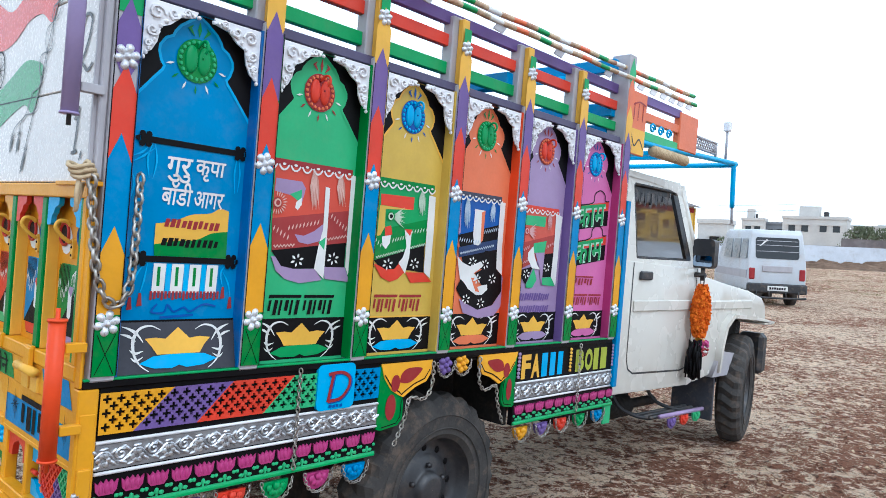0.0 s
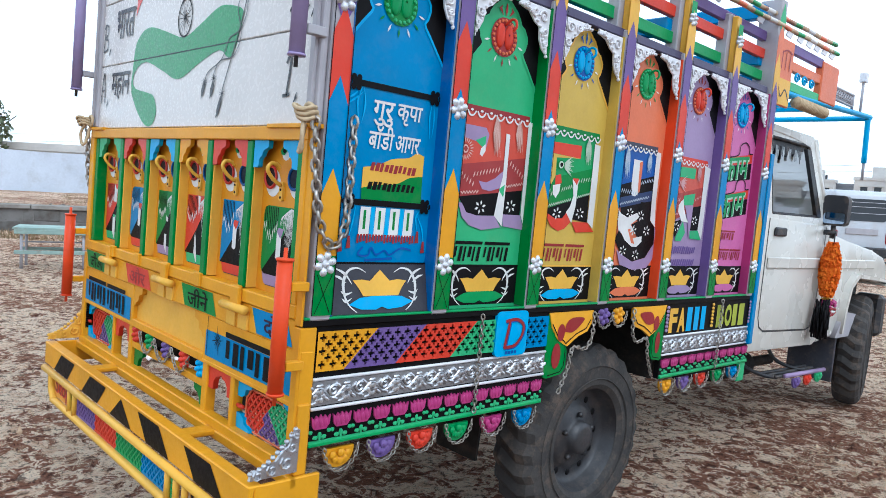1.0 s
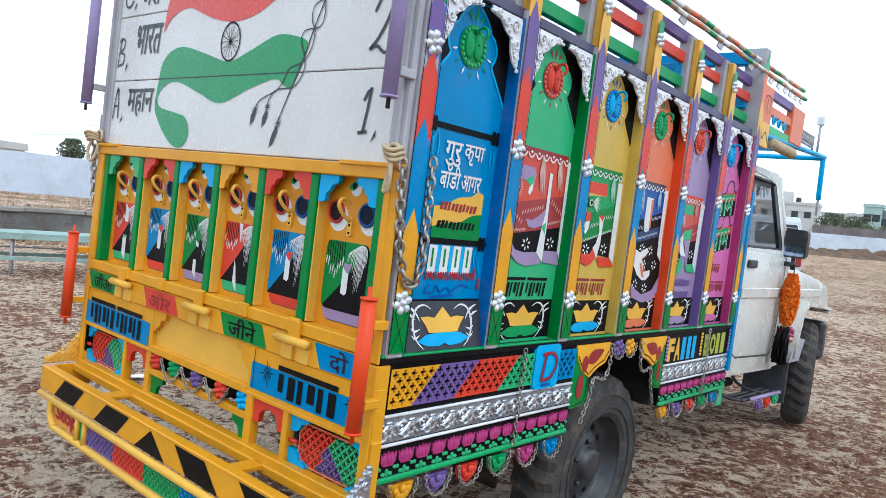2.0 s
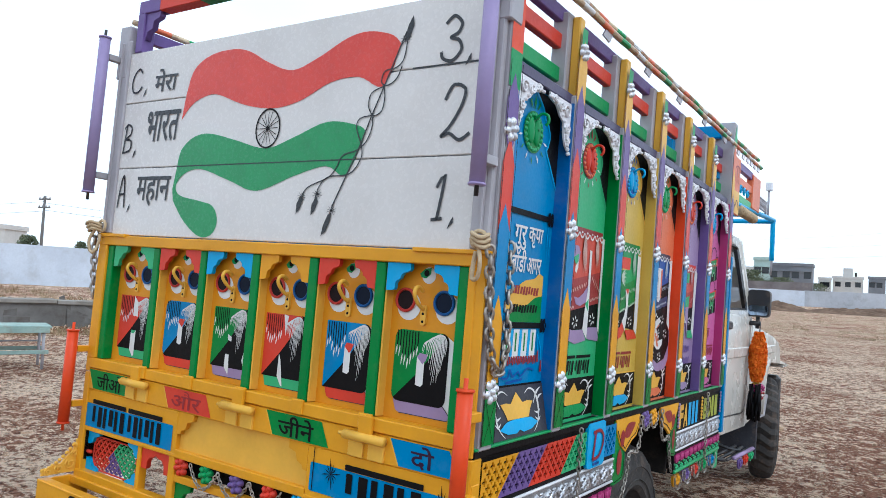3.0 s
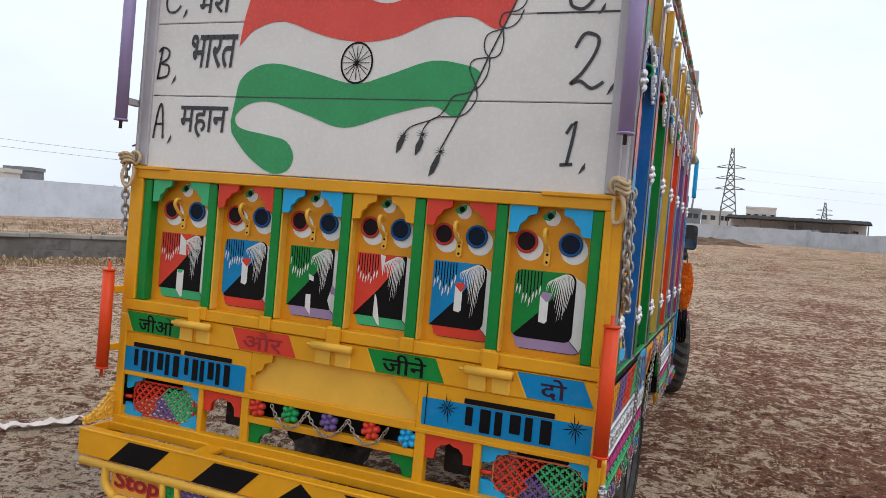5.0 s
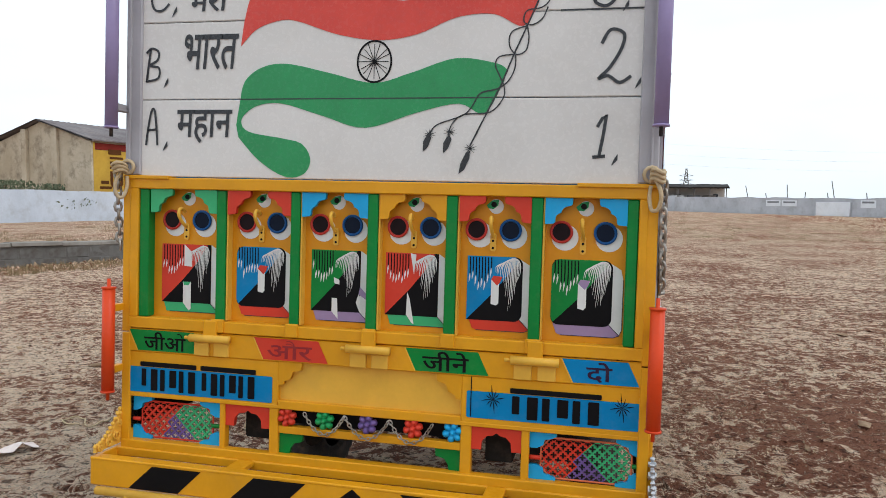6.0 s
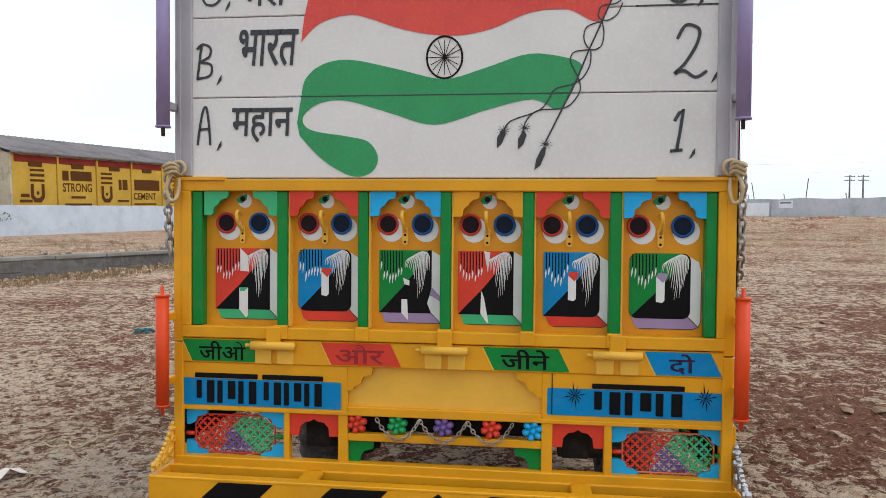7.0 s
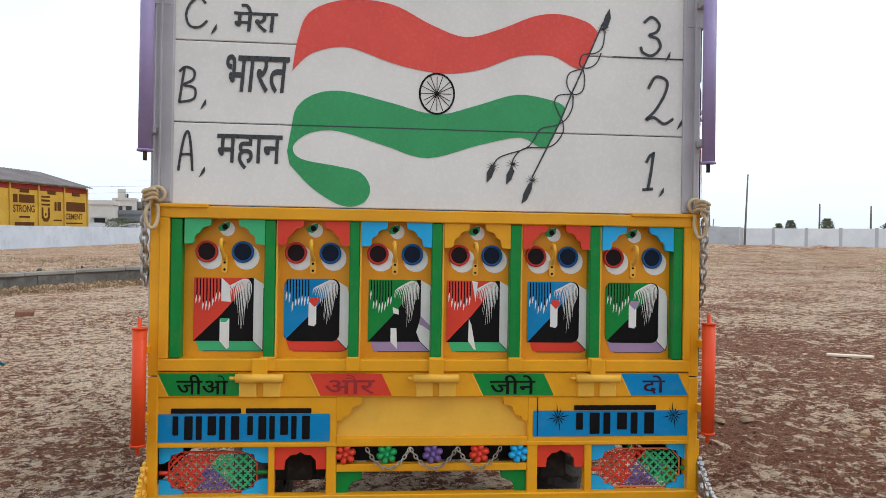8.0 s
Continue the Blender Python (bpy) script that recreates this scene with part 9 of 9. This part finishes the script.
for s in (1, -1):
    part("cab_side", extrude_profile([(2.86, 0.64), (3.86, 0.612), (3.92, 0.635), (3.92, 1.375), (2.86, 1.395)], min(s * 0.70, s * CW), max(s * 0.70, s * CW), 0.014), CABWHITE, truck, "white cab door side")
    part("fender", extrude_profile([(3.92, 0.625), (4.255, 0.66), (4.29, 0.85), (4.34, 0.972), (4.45, 1.040), (4.84, 1.018), (5.19, 0.980), (5.20, 1.03), (5.17, 1.125), (5.08, 1.185), (4.81, 1.235), (4.28, 1.29), (3.92, 1.335)], min(s * 0.56, s * CW), max(s * 0.56, s * CW), 0.012), CABWHITE, truck, "white front fender")
    bm = B()
    edge_ = [(4.235, 0.67), (4.262, 0.86), (4.315, 0.995), (4.435, 1.072), (4.84, 1.048), (5.27, 1.000)]
    inner_ = [(5.27, 0.986), (4.84, 1.022), (4.452, 1.044), (4.342, 0.975), (4.294, 0.85), (4.262, 0.67)]
    slab(bm, (lambda u, v, h=0.0, s=s: Vector((s * (CW + h), u, v))), edge_ + inner_, -0.02, 0.048)
    part("arch_flare", bm, CABWHITE, truck)
    bm = B()
    box(bm, min(s * 0.583, s * 0.60), max(s * 0.583, s * 0.60), 4.27, 5.19, 0.60, 1.03, 0.0)
    part("wheel_liner", bm, UNDER, truck, smooth=False)
    bm = B()
    box(bm, min(s * 0.6, s * 0.80), max(s * 0.6, s * 0.80), 5.145, 5.27, 0.58, 0.90, 0.03)
    part("bumper_end", bm, PLASTIC, truck)
    bm = B()
    box(bm, min(s * (CW - 0.16), s * (CW + 0.045)), max(s * (CW - 0.16), s * (CW + 0.045)), 5.06, 5.27, 0.978, 0.994, 0.004)
    part("fender_lip", bm, CABWHITE, truck)
    # upper door frame
    Pd = lambda u, v, h=0.0, s=s: Vector((s * (0.782 - (v - 1.385) / 0.48 * 0.052 + h), u, v))
    outer = [(2.87, 1.385), (3.90, 1.37), (3.865, 1.44), (3.685, 1.865), (3.63, 1.905), (2.95, 1.905), (2.87, 1.885)]
    inner = [(3.045, 1.412), (3.755, 1.422), (3.752, 1.45), (3.590, 1.815), (3.560, 1.842), (3.045, 1.836), (3.032, 1.825)]
    bm = B()
    flat(bm, Pd, outer, 0.0, 0, [inner])
    flat(bm, Pd, outer, -0.035, 0, [inner])
    for lo in (outer, inner):
        for i in range(len(lo)):
            p, q = lo[i], lo[(i + 1) % len(lo)]
            bm.faces.new([bm.verts.new(v) for v in (Pd(*p, 0), Pd(*q, 0), Pd(*q, -0.035), Pd(*p, -0.035))])
    part("window_frame", bm, CABWHITE, truck, smooth=False)
    bm = B()
    for i in range(len(inner)):
        p, q = inner[i], inner[(i + 1) % len(inner)]
        tube(bm, [Pd(*p, -0.008), Pd(*q, -0.008)], 0.011, 5)
    part("window_seal", bm, PLASTIC, truck)
    bm = B()
    slab(bm, Pd, [(3.695, 1.425), (3.752, 1.425), (3.585, 1.82), (3.530, 1.82)], -0.02, 0.002)
    part("quarter_pillar", bm, PLASTIC, truck)
    bm = B()
    for k in range(26):
        u = 3.05 + 0.018 * k
        L_ = 0.075 + 0.03 * math.sin(k * 1.7)
        stroke(bm, Pd, [(u, 1.828), (u + 0.004, 1.828 - L_)], 0.011, -0.02)
    flat(bm, Pd, rect(3.045, 3.53, 1.80, 1.832), -0.021)
    part("window_fringe", bm, PLASTIC, truck, "dark fringe along the window head", smooth=False)
    # door lines, moulding, handle
    bm = B()
    Pc = lambda u, v, h=0.0, s=s: Vector((s * (CW + h), u, v))
    stroke(bm, Pc, [(2.995, 1.385), (2.995, 0.83), (3.02, 0.775), (3.08, 0.748), (3.70, 0.722), (3.77, 0.735), (3.80, 0.77), (3.845, 1.10), (3.85, 1.375)], 0.011, 0.001)
    stroke(bm, Pc, [(3.915, 0.65), (3.915, 1.33)], 0.009, 0.001)
    part("door_gap", bm, PLASTIC, truck, smooth=False)
    bm = B()
    box(bm, min(s * CW, s * (CW + 0.012)), max(s * CW, s * (CW + 0.012)), 3.02, 3.80, 1.105, 1.170, 0.006)
    part("door_moulding", bm, CABWHITE, truck)
    bm = B()
    box(bm, min(s * CW, s * (CW + 0.012)), max(s * CW, s * (CW + 0.012)), 3.95, 4.86, 1.105, 1.165, 0.006)
    part("fender_moulding", bm, CABWHITE, truck)
    bm = B()
    box(bm, min(s * CW, s * (CW + 0.018)), max(s * CW, s * (CW + 0.018)), 3.062, 3.212, 1.288, 1.338, 0.008)
    part("door_handle", bm, PLASTIC, truck, "black door handle")
    bm = B()
    box(bm, min(s * 0.50, s * 0.80), max(s * 0.50, s * 0.80), 4.25, 4.27, 0.33, 0.70, 0.004)
    part("front_mud_flap", bm, FLAP, truck, "grey rubber front mud flap")
    bm = B()
    slab(bm, Pc, [(4.16, 0.642), (4.30, 0.815), (4.52, 0.79), (4.42, 0.64)], -0.06, 0.03)
    part("flap_bracket", bm, GREY, truck)
    # side step with coloured ornaments
    bm = B()
    for y in (3.25, 3.70):
        tube(bm, curve([(s * 0.55, y, 0.62), (s * 0.62, y + 0.02, 0.50), (s * 0.72, y + 0.06, 0.46), (s * 0.78, y + 0.1, 0.455)], 4), 0.012, 6)
    for x in (0.70, 0.745, 0.79):
        tube(bm, [(s * x, 3.34, 0.458), (s * x, 4.04, 0.440)], 0.011, 6)
    st = part("side_step", bm, PLASTIC, truck, "black tube side step")
    bm = B()
    tube(bm, [(s * 0.815, 3.42, 0.462), (s * 0.815, 4.05, 0.442)], 0.014, 8)
    part("step_edge", bm, LILAC, st)
    for k, m in enumerate((PURPLE, RED, LGREEN)):
        bm = B()
        bell(bm, (lambda u, v, h=0.0: Vector((s * (0.825 + h), u, v))), 3.58 + 0.18 * k, 0.405, 0.055, 0)
        part("step_pendant", bm, m, st)

part("engine_hood", extrude_profile([(3.90, 0.76), (5.06, 0.72), (5.16, 0.80), (5.17, 1.13), (5.06, 1.20), (4.80, 1.262), (4.28, 1.322), (3.90, 1.368)], -0.58, 0.58, 0.03), CABWHITE, truck, "white engine hood")
part("cab_floor", extrude_profile([(2.86, 0.66), (3.92, 0.66), (3.92, 0.80), (2.86, 0.80)], -0.71, 0.71), UNDER, truck)
bm = B()
box(bm, -0.72, 0.72, 2.86, 2.885, 0.66, 1.40, 0.0)
part("cab_back", bm, CABWHITE, truck)
for x0, x1 in ((-0.72, -0.54), (0.54, 0.72)):
    bm = B()
    box(bm, x0, x1, 2.86, 2.885, 1.40, 1.87, 0.0)
    part("cab_back_pillar", bm, CABWHITE, truck)
bm = B()
N_ = 10
rows = []
for j in range(N_ + 1):
    y = 2.84 + 0.86 * j / N_
    rows.append([bm.verts.new((-0.735 + 1.47 * i / N_, y, 1.905 + 0.075 * (1 - (2 * i / N_ - 1) ** 4) - 0.055 * (j / N_) ** 3)) for i in range(N_ + 1)])
for j in range(N_):
    for i in range(N_):
        bm.faces.new((rows[j][i], rows[j][i + 1], rows[j + 1][i + 1], rows[j + 1][i]))
ex = bmesh.ops.extrude_face_region(bm, geom=bm.faces[:])
for g in ex["geom"]:
    if isinstance(g, bmesh.types.BMVert):
        g.co.z -= 0.035
part("cab_roof", bm, CABWHITE, truck, "white cab roof")
bm = B()
for x in (-0.66, 0.66):
    tube(bm, [(x * 1.07, 3.665, 1.885), (x * 1.15, 3.875, 1.39)], 0.034, 6)
tube(bm, [(-0.74, 3.885, 1.375), (0.74, 3.885, 1.375)], 0.03, 6)
part("windscreen_frame", bm, CABWHITE, truck)
bm = B()
bm.faces.new([bm.verts.new(v) for v in ((-0.68, 3.665, 1.88), (0.68, 3.665, 1.88), (0.73, 3.865, 1.39), (-0.73, 3.865, 1.39))])
ws = part("windscreen", bm, HAZEGLASS, truck, "hazy windscreen glass", smooth=False)
ws.visible_shadow = False
bm = B()
tube(bm, [(-0.62, 3.635, 1.865), (0.62, 3.635, 1.865)], 0.008, 5, mi=0)
for k in range(32):
    x = -0.61 + 1.22 * k / 31
    dz = 0.012 * math.sin(k * 1.9)
    tube(bm, [(x, 3.635, 1.865), (x + 0.004, 3.635, 1.805 + dz), (x, 3.635, 1.775 + dz)], 0.010, 5, mi=0)
    tube(bm, [(x, 3.635, 1.775 + dz), (x, 3.635, 1.752 + dz)], 0.009, 5, mi=1)
part("window_fringe", bm, [CHARCOAL, WHITE], truck, "dark tassel fringe with white tips")
bm = B()
box(bm, -0.66, 0.66, 3.66, 3.88, 1.12, 1.36, 0.04)
part("dashboard", bm, PLASTIC, truck)
for x in (-0.36, 0.36):
    bm = B()
    box(bm, x - 0.24, x + 0.24, 2.86, 3.30, 0.80, 1.02, 0.04)
    box(bm, x - 0.23, x + 0.23, 2.83, 2.96, 1.0, 1.44, 0.05)
    box(bm, x - 0.13, x + 0.13, 2.86, 2.98, 1.42, 1.60, 0.04)
    part("cab_seat", bm, PLASTIC, truck, "dark cab seat")
bm = B()
tube(bm, [(0.36 + 0.18 * math.cos(t), 3.48 - 0.05 * math.sin(t), 1.30 + 0.17 * math.sin(t)) for t in [2 * math.pi * k / 20 for k in range(20)]], 0.014, 6, closed=True)
tube(bm, [(0.36, 3.48, 1.30), (0.36, 3.62, 1.24)], 0.02, 6)
part("steering_wheel", bm, PLASTIC, truck)
bm = B()
box(bm, -0.60, 0.60, 5.08, 5.19, 0.86, 1.12, 0.02)
part("grille", bm, PLASTIC, truck)
bm = B()
box(bm, -0.78, 0.78, 5.15, 5.27, 0.60, 0.78, 0.03)
part("front_bumper", bm, PLASTIC, truck)

# -- underside between the wheels --
bm = B()
tube(bm, [(0.50, 2.70, 0.47), (0.50, 3.95, 0.45)], 0.032, 10)
tube(bm, [(0.50, 3.05, 0.465), (0.50, 3.55, 0.458)], 0.075, 12)
part("exhaust_pipe", bm, UNDER, truck, "sooty exhaust pipe with silencer")
bm = B()
box(bm, 0.24, 0.44, 2.75, 3.75, 0.42, 0.66, 0.03)
part("fuel_tank", bm, UNDER, truck, "dark fuel tank under the cab")
for x in (-0.52, 0.52):
    bm = B()
    for k in range(4):
        n_ = 0.46 - 0.07 * k
        tube(bm, curve([(x, 4.78 - n_, 0.545 - 0.008 * k), (x, 4.78, 0.475 - 0.012 * k), (x, 4.78 + n_, 0.545 - 0.008 * k)], 5), 0.012, 5)
    part("leaf_spring", bm, UNDER, truck)

# -- mirror with its garland --
for s in (1, -1):
    bm = B()
    slab(bm, rear(3.80), rounded(*sorted((s * 0.768, s * 0.915)), 1.380, 1.568, 0.03), -0.06, 0.0)
    mh = part("wing_mirror", bm, PLASTIC, truck, "black wing mirror on an arm")
    bm = B()
    flat(bm, rear(3.80), rounded(*sorted((s * 0.780, s * 0.903)), 1.392, 1.46, 0.015), 0.002)
    part("mirror_glass", bm, MIRROR, mh, smooth=False)
    bm = B()
    tube(bm, [(s * 0.78, 3.82, 1.335), (s * 0.86, 3.82, 1.335)], 0.018, 6)
    tube(bm, [(s * 0.84, 3.82, 1.30), (s * 0.84, 3.82, 1.38)], 0.014, 6)
    part("mirror_arm", bm, PLASTIC, mh)
garland = thing("marigold_garland", "orange marigold garland with tassels hanging from a mirror", "garland", TRUCK)
rg = random.Random(11)
bm = B()
blob(bm, (0.860, 3.79, 1.105), (0.042, 0.060, 0.155), seg=12, rings=9)
for k in range(2300):
    t = rg.random()
    a = rg.uniform(0, 2 * math.pi)
    rad = 0.078 * math.sin(math.pi * (0.12 + 0.80 * t)) ** 0.6 * rg.uniform(0.75, 1.05)
    c = Vector((0.860 + rad * math.cos(a) * 0.7, 3.79 + rad * math.sin(a), 0.94 + 0.335 * t))
    e = Euler((rg.uniform(0, 3), rg.uniform(0, 3), rg.uniform(0, 3))).to_matrix()
    bm.faces.new([bm.verts.new(c + e @ Vector(p) * 0.0085) for p in ((-1, -0.5, 0), (1, -0.4, 0.3), (0.6, 0.8, 0), (-0.6, 0.7, -0.3))])
part("marigold_mass", bm, MARIGOLD, garland, smooth=False)
bm = B()
tube(bm, [(0.860, 3.80, 1.24), (0.862, 3.80, 1.33)], 0.004, 5)
part("hanging_string", bm, PLASTIC, garland)
for col, z, n, sp, nm in ((GOLD, 0.935, 26, 0.035, "yellow_flowers"), (MAGENTA, 0.895, 44, 0.055, "pink_flowers"), (WHITE, 0.858, 22, 0.05, "white_flowers"), (DRED, 0.845, 34, 0.055, "red_flowers")):
    bm = B()
    for k in range(n):
        blob(bm, (0.860 + rg.uniform(-sp, sp) * 0.7, 3.80 + rg.uniform(-sp, sp) + 0.02, z + rg.uniform(-0.022, 0.022)), (0.011, 0.011, 0.009), seg=6, rings=4)
    part(nm, bm, col, garland)
bm = B()
for k in range(90):
    x, y = 0.860 + rg.uniform(-0.035, 0.035), 3.74 + rg.uniform(-0.04, 0.04)
    z = rg.uniform(0.78, 0.93)
    tube(bm, [(x, y, z), (x + rg.uniform(-0.01, 0.01), y + rg.uniform(-0.01, 0.01), z - 0.11)], 0.006, 4)
part("black_tassel", bm, BLACK, garland)

# -- parked van --
VANGLASS = surface("dusty_pale_van_glass", rgb(150, 158, 164), rgb(124, 132, 140), rough=0.3, big=2, fine=20, bump=0.0, grime=DUST, grime_amount=0.4)
van = thing("parked_van", "silver white parked minivan seen from its tail", "van", Matrix.Translation((-3.36, 18.25, 0)) @ Matrix.Rotation(math.atan2(0.585, 0.81), 4, "Z") @ Matrix.Diagonal((1.0, 1.0, 1.1, 1.0)))
VW = 0.70


def van_section(z):
    return VW * (1.0 if z < 0.95 else 1.0 - 0.13 * (z - 0.95) / 0.8)


bm = B()
prof = [(0.02, 0.34), (0.0, 0.60), (0.02, 0.98), (0.14, 1.66), (0.24, 1.74), (2.3, 1.76), (2.55, 1.70), (3.05, 1.05), (3.3, 0.92), (3.36, 0.62), (3.32, 0.34)]
a = [bm.verts.new((-van_section(z), y, z)) for y, z in prof]
b = [bm.verts.new((van_section(z), y, z)) for y, z in prof]
bm.faces.new(a)
bm.faces.new(b[::-1])
for i in range(len(prof)):
    bm.faces.new((a[i], b[i], b[(i + 1) % len(prof)], a[(i + 1) % len(prof)]))
bmesh.ops.recalc_face_normals(bm, faces=bm.faces[:])
bmesh.ops.bevel(bm, geom=[e for e in bm.edges if e.calc_face_angle(0) > 0.4], offset=0.05, segments=3, affect="EDGES", profile=0.5)
part("van_body", bm, VANPAINT, van)
Pt = lambda u, v, h=0.0: Vector((u, 0.02 + (v - 0.98) / 0.68 * 0.12 - h, v))
bm = B()
slab(bm, Pt, rounded(-0.52, 0.52, 1.08, 1.56, 0.06), -0.01, 0.012)
rw = part("rear_window", bm, DARKGLASS, van)
for z in (1.24, 1.38, 1.48):
    bm = B()
    slab(bm, Pt, rect(-0.5, 0.5, z, z + 0.012), 0.0, 0.018)
    part("window_louvre", bm, GREY, rw)
for s in (-1, 1):
    Pv = lambda u, v, h=0.0, s=s: Vector((s * (van_section(v) + h), u, v))
    for u0, u1 in ((0.22, 0.78), (0.86, 1.55), (1.64, 2.35)):
        bm = B()
        slab(bm, Pv, [(u0, 1.06), (u1, 1.06), (u1 - 0.02, 1.52), (u0 + 0.05, 1.52)], -0.01, 0.012)
        part("side_window", bm, VANGLASS, van)
    bm = B()
    slab(bm, Pv, rect(0.1, 3.1, 0.62, 0.80), -0.01, 0.012)
    part("side_band", bm, GREY, van)
    bm = B()
    box(bm, s * 0.6 - 0.07, s * 0.6 + 0.07, -0.02, 0.06, 0.60, 0.86, 0.02)
    part("tail_lamp", bm, DRED, van)
    for y in (0.75, 2.65):
        bm = B()
        tube(bm, [(s * 0.50, y, 0.265), (s * 0.68, y, 0.265)], 0.265, 22)
        w = part("van_wheel", bm, RUBBER, van)
        bm = B()
        tube(bm, [(s * 0.67, y, 0.265), (s * 0.69, y, 0.265)], 0.15, 16)
        part("van_rim", bm, GREY, w)
bm = B()
box(bm, -0.71, 0.71, -0.10, 0.06, 0.30, 0.52, 0.03)
part("van_bumper", bm, PLASTIC, van)
bm = B()
box(bm, -0.36, 0.36, -0.02, 0.02, 0.78, 0.92, 0.01)
part("tailgate_trim", bm, GREY, van)
bm = B()
box(bm, -0.24, 0.24, -0.115, -0.09, 0.36, 0.47, 0.004)
vp = part("number_plate", bm, WHITE, van)
bm = B()
bars(bm, rear(-0.115), -0.2, 0.2, 0.385, 0.06, 7, 0, rnd, 0.004)
part("plate_bars", bm, BLACK, vp, smooth=False)
bm = B()
tube(bm, curve([(-0.66, -0.10, 0.22), (-0.60, -0.13, 0.21), (0.0, -0.14, 0.20), (0.60, -0.13, 0.21), (0.66, -0.10, 0.22)], 4), 0.025, 8)
for x in (-0.5, -0.2, 0.2, 0.5):
    tube(bm, [(x, -0.12, 0.20), (x, -0.09, 0.36)], 0.018, 6)
part("bumper_guard", bm, PLASTIC, van, "dark tube guard under the bumper")
bm = B()
slab(bm, Pt, [(-0.44, 1.36), (-0.40, 1.36), (-0.22, 1.50), (-0.26, 1.52)], 0.012, 0.016)
part("window_sticker", bm, WHITE, rw, smooth=False)

# -- teal bench cart by the low wall --
cart = thing("teal_bench", "faded teal metal bench on thin white legs", "bench", Matrix.Translation((-8.2, 2.68, 0)) @ Matrix.Rotation(radians(69), 4, "Z"))
for k in range(6):
    bm = B()
    box(bm, -1.25, 1.0, -0.28 + 0.094 * k, -0.20 + 0.094 * k, 0.53, 0.56, 0.005)
    part("bench_slat", bm, TEAL, cart)
for y in (-0.27, 0.255):
    for z0, z1 in ((0.47, 0.53), (0.20, 0.25)):
        bm = B()
        box(bm, -1.23, 0.98, y - 0.012, y + 0.012, z0, z1, 0.004)
        part("bench_rail", bm, TEAL, cart)
for x in (-1.15, -0.4, 0.3, 0.92):
    for y in (-0.22, 0.22):
        bm = B()
        tube(bm, [(x, y, 0.0), (x, y, 0.52)], 0.02, 6)
        part("bench_leg", bm, GREY, cart)
for z in (0.32, 0.44):
    bm = B()
    tube(bm, [(-1.2, 0.262, z), (0.95, 0.262, z)], 0.012, 6)
    part("bench_rail", bm, GREY, cart)
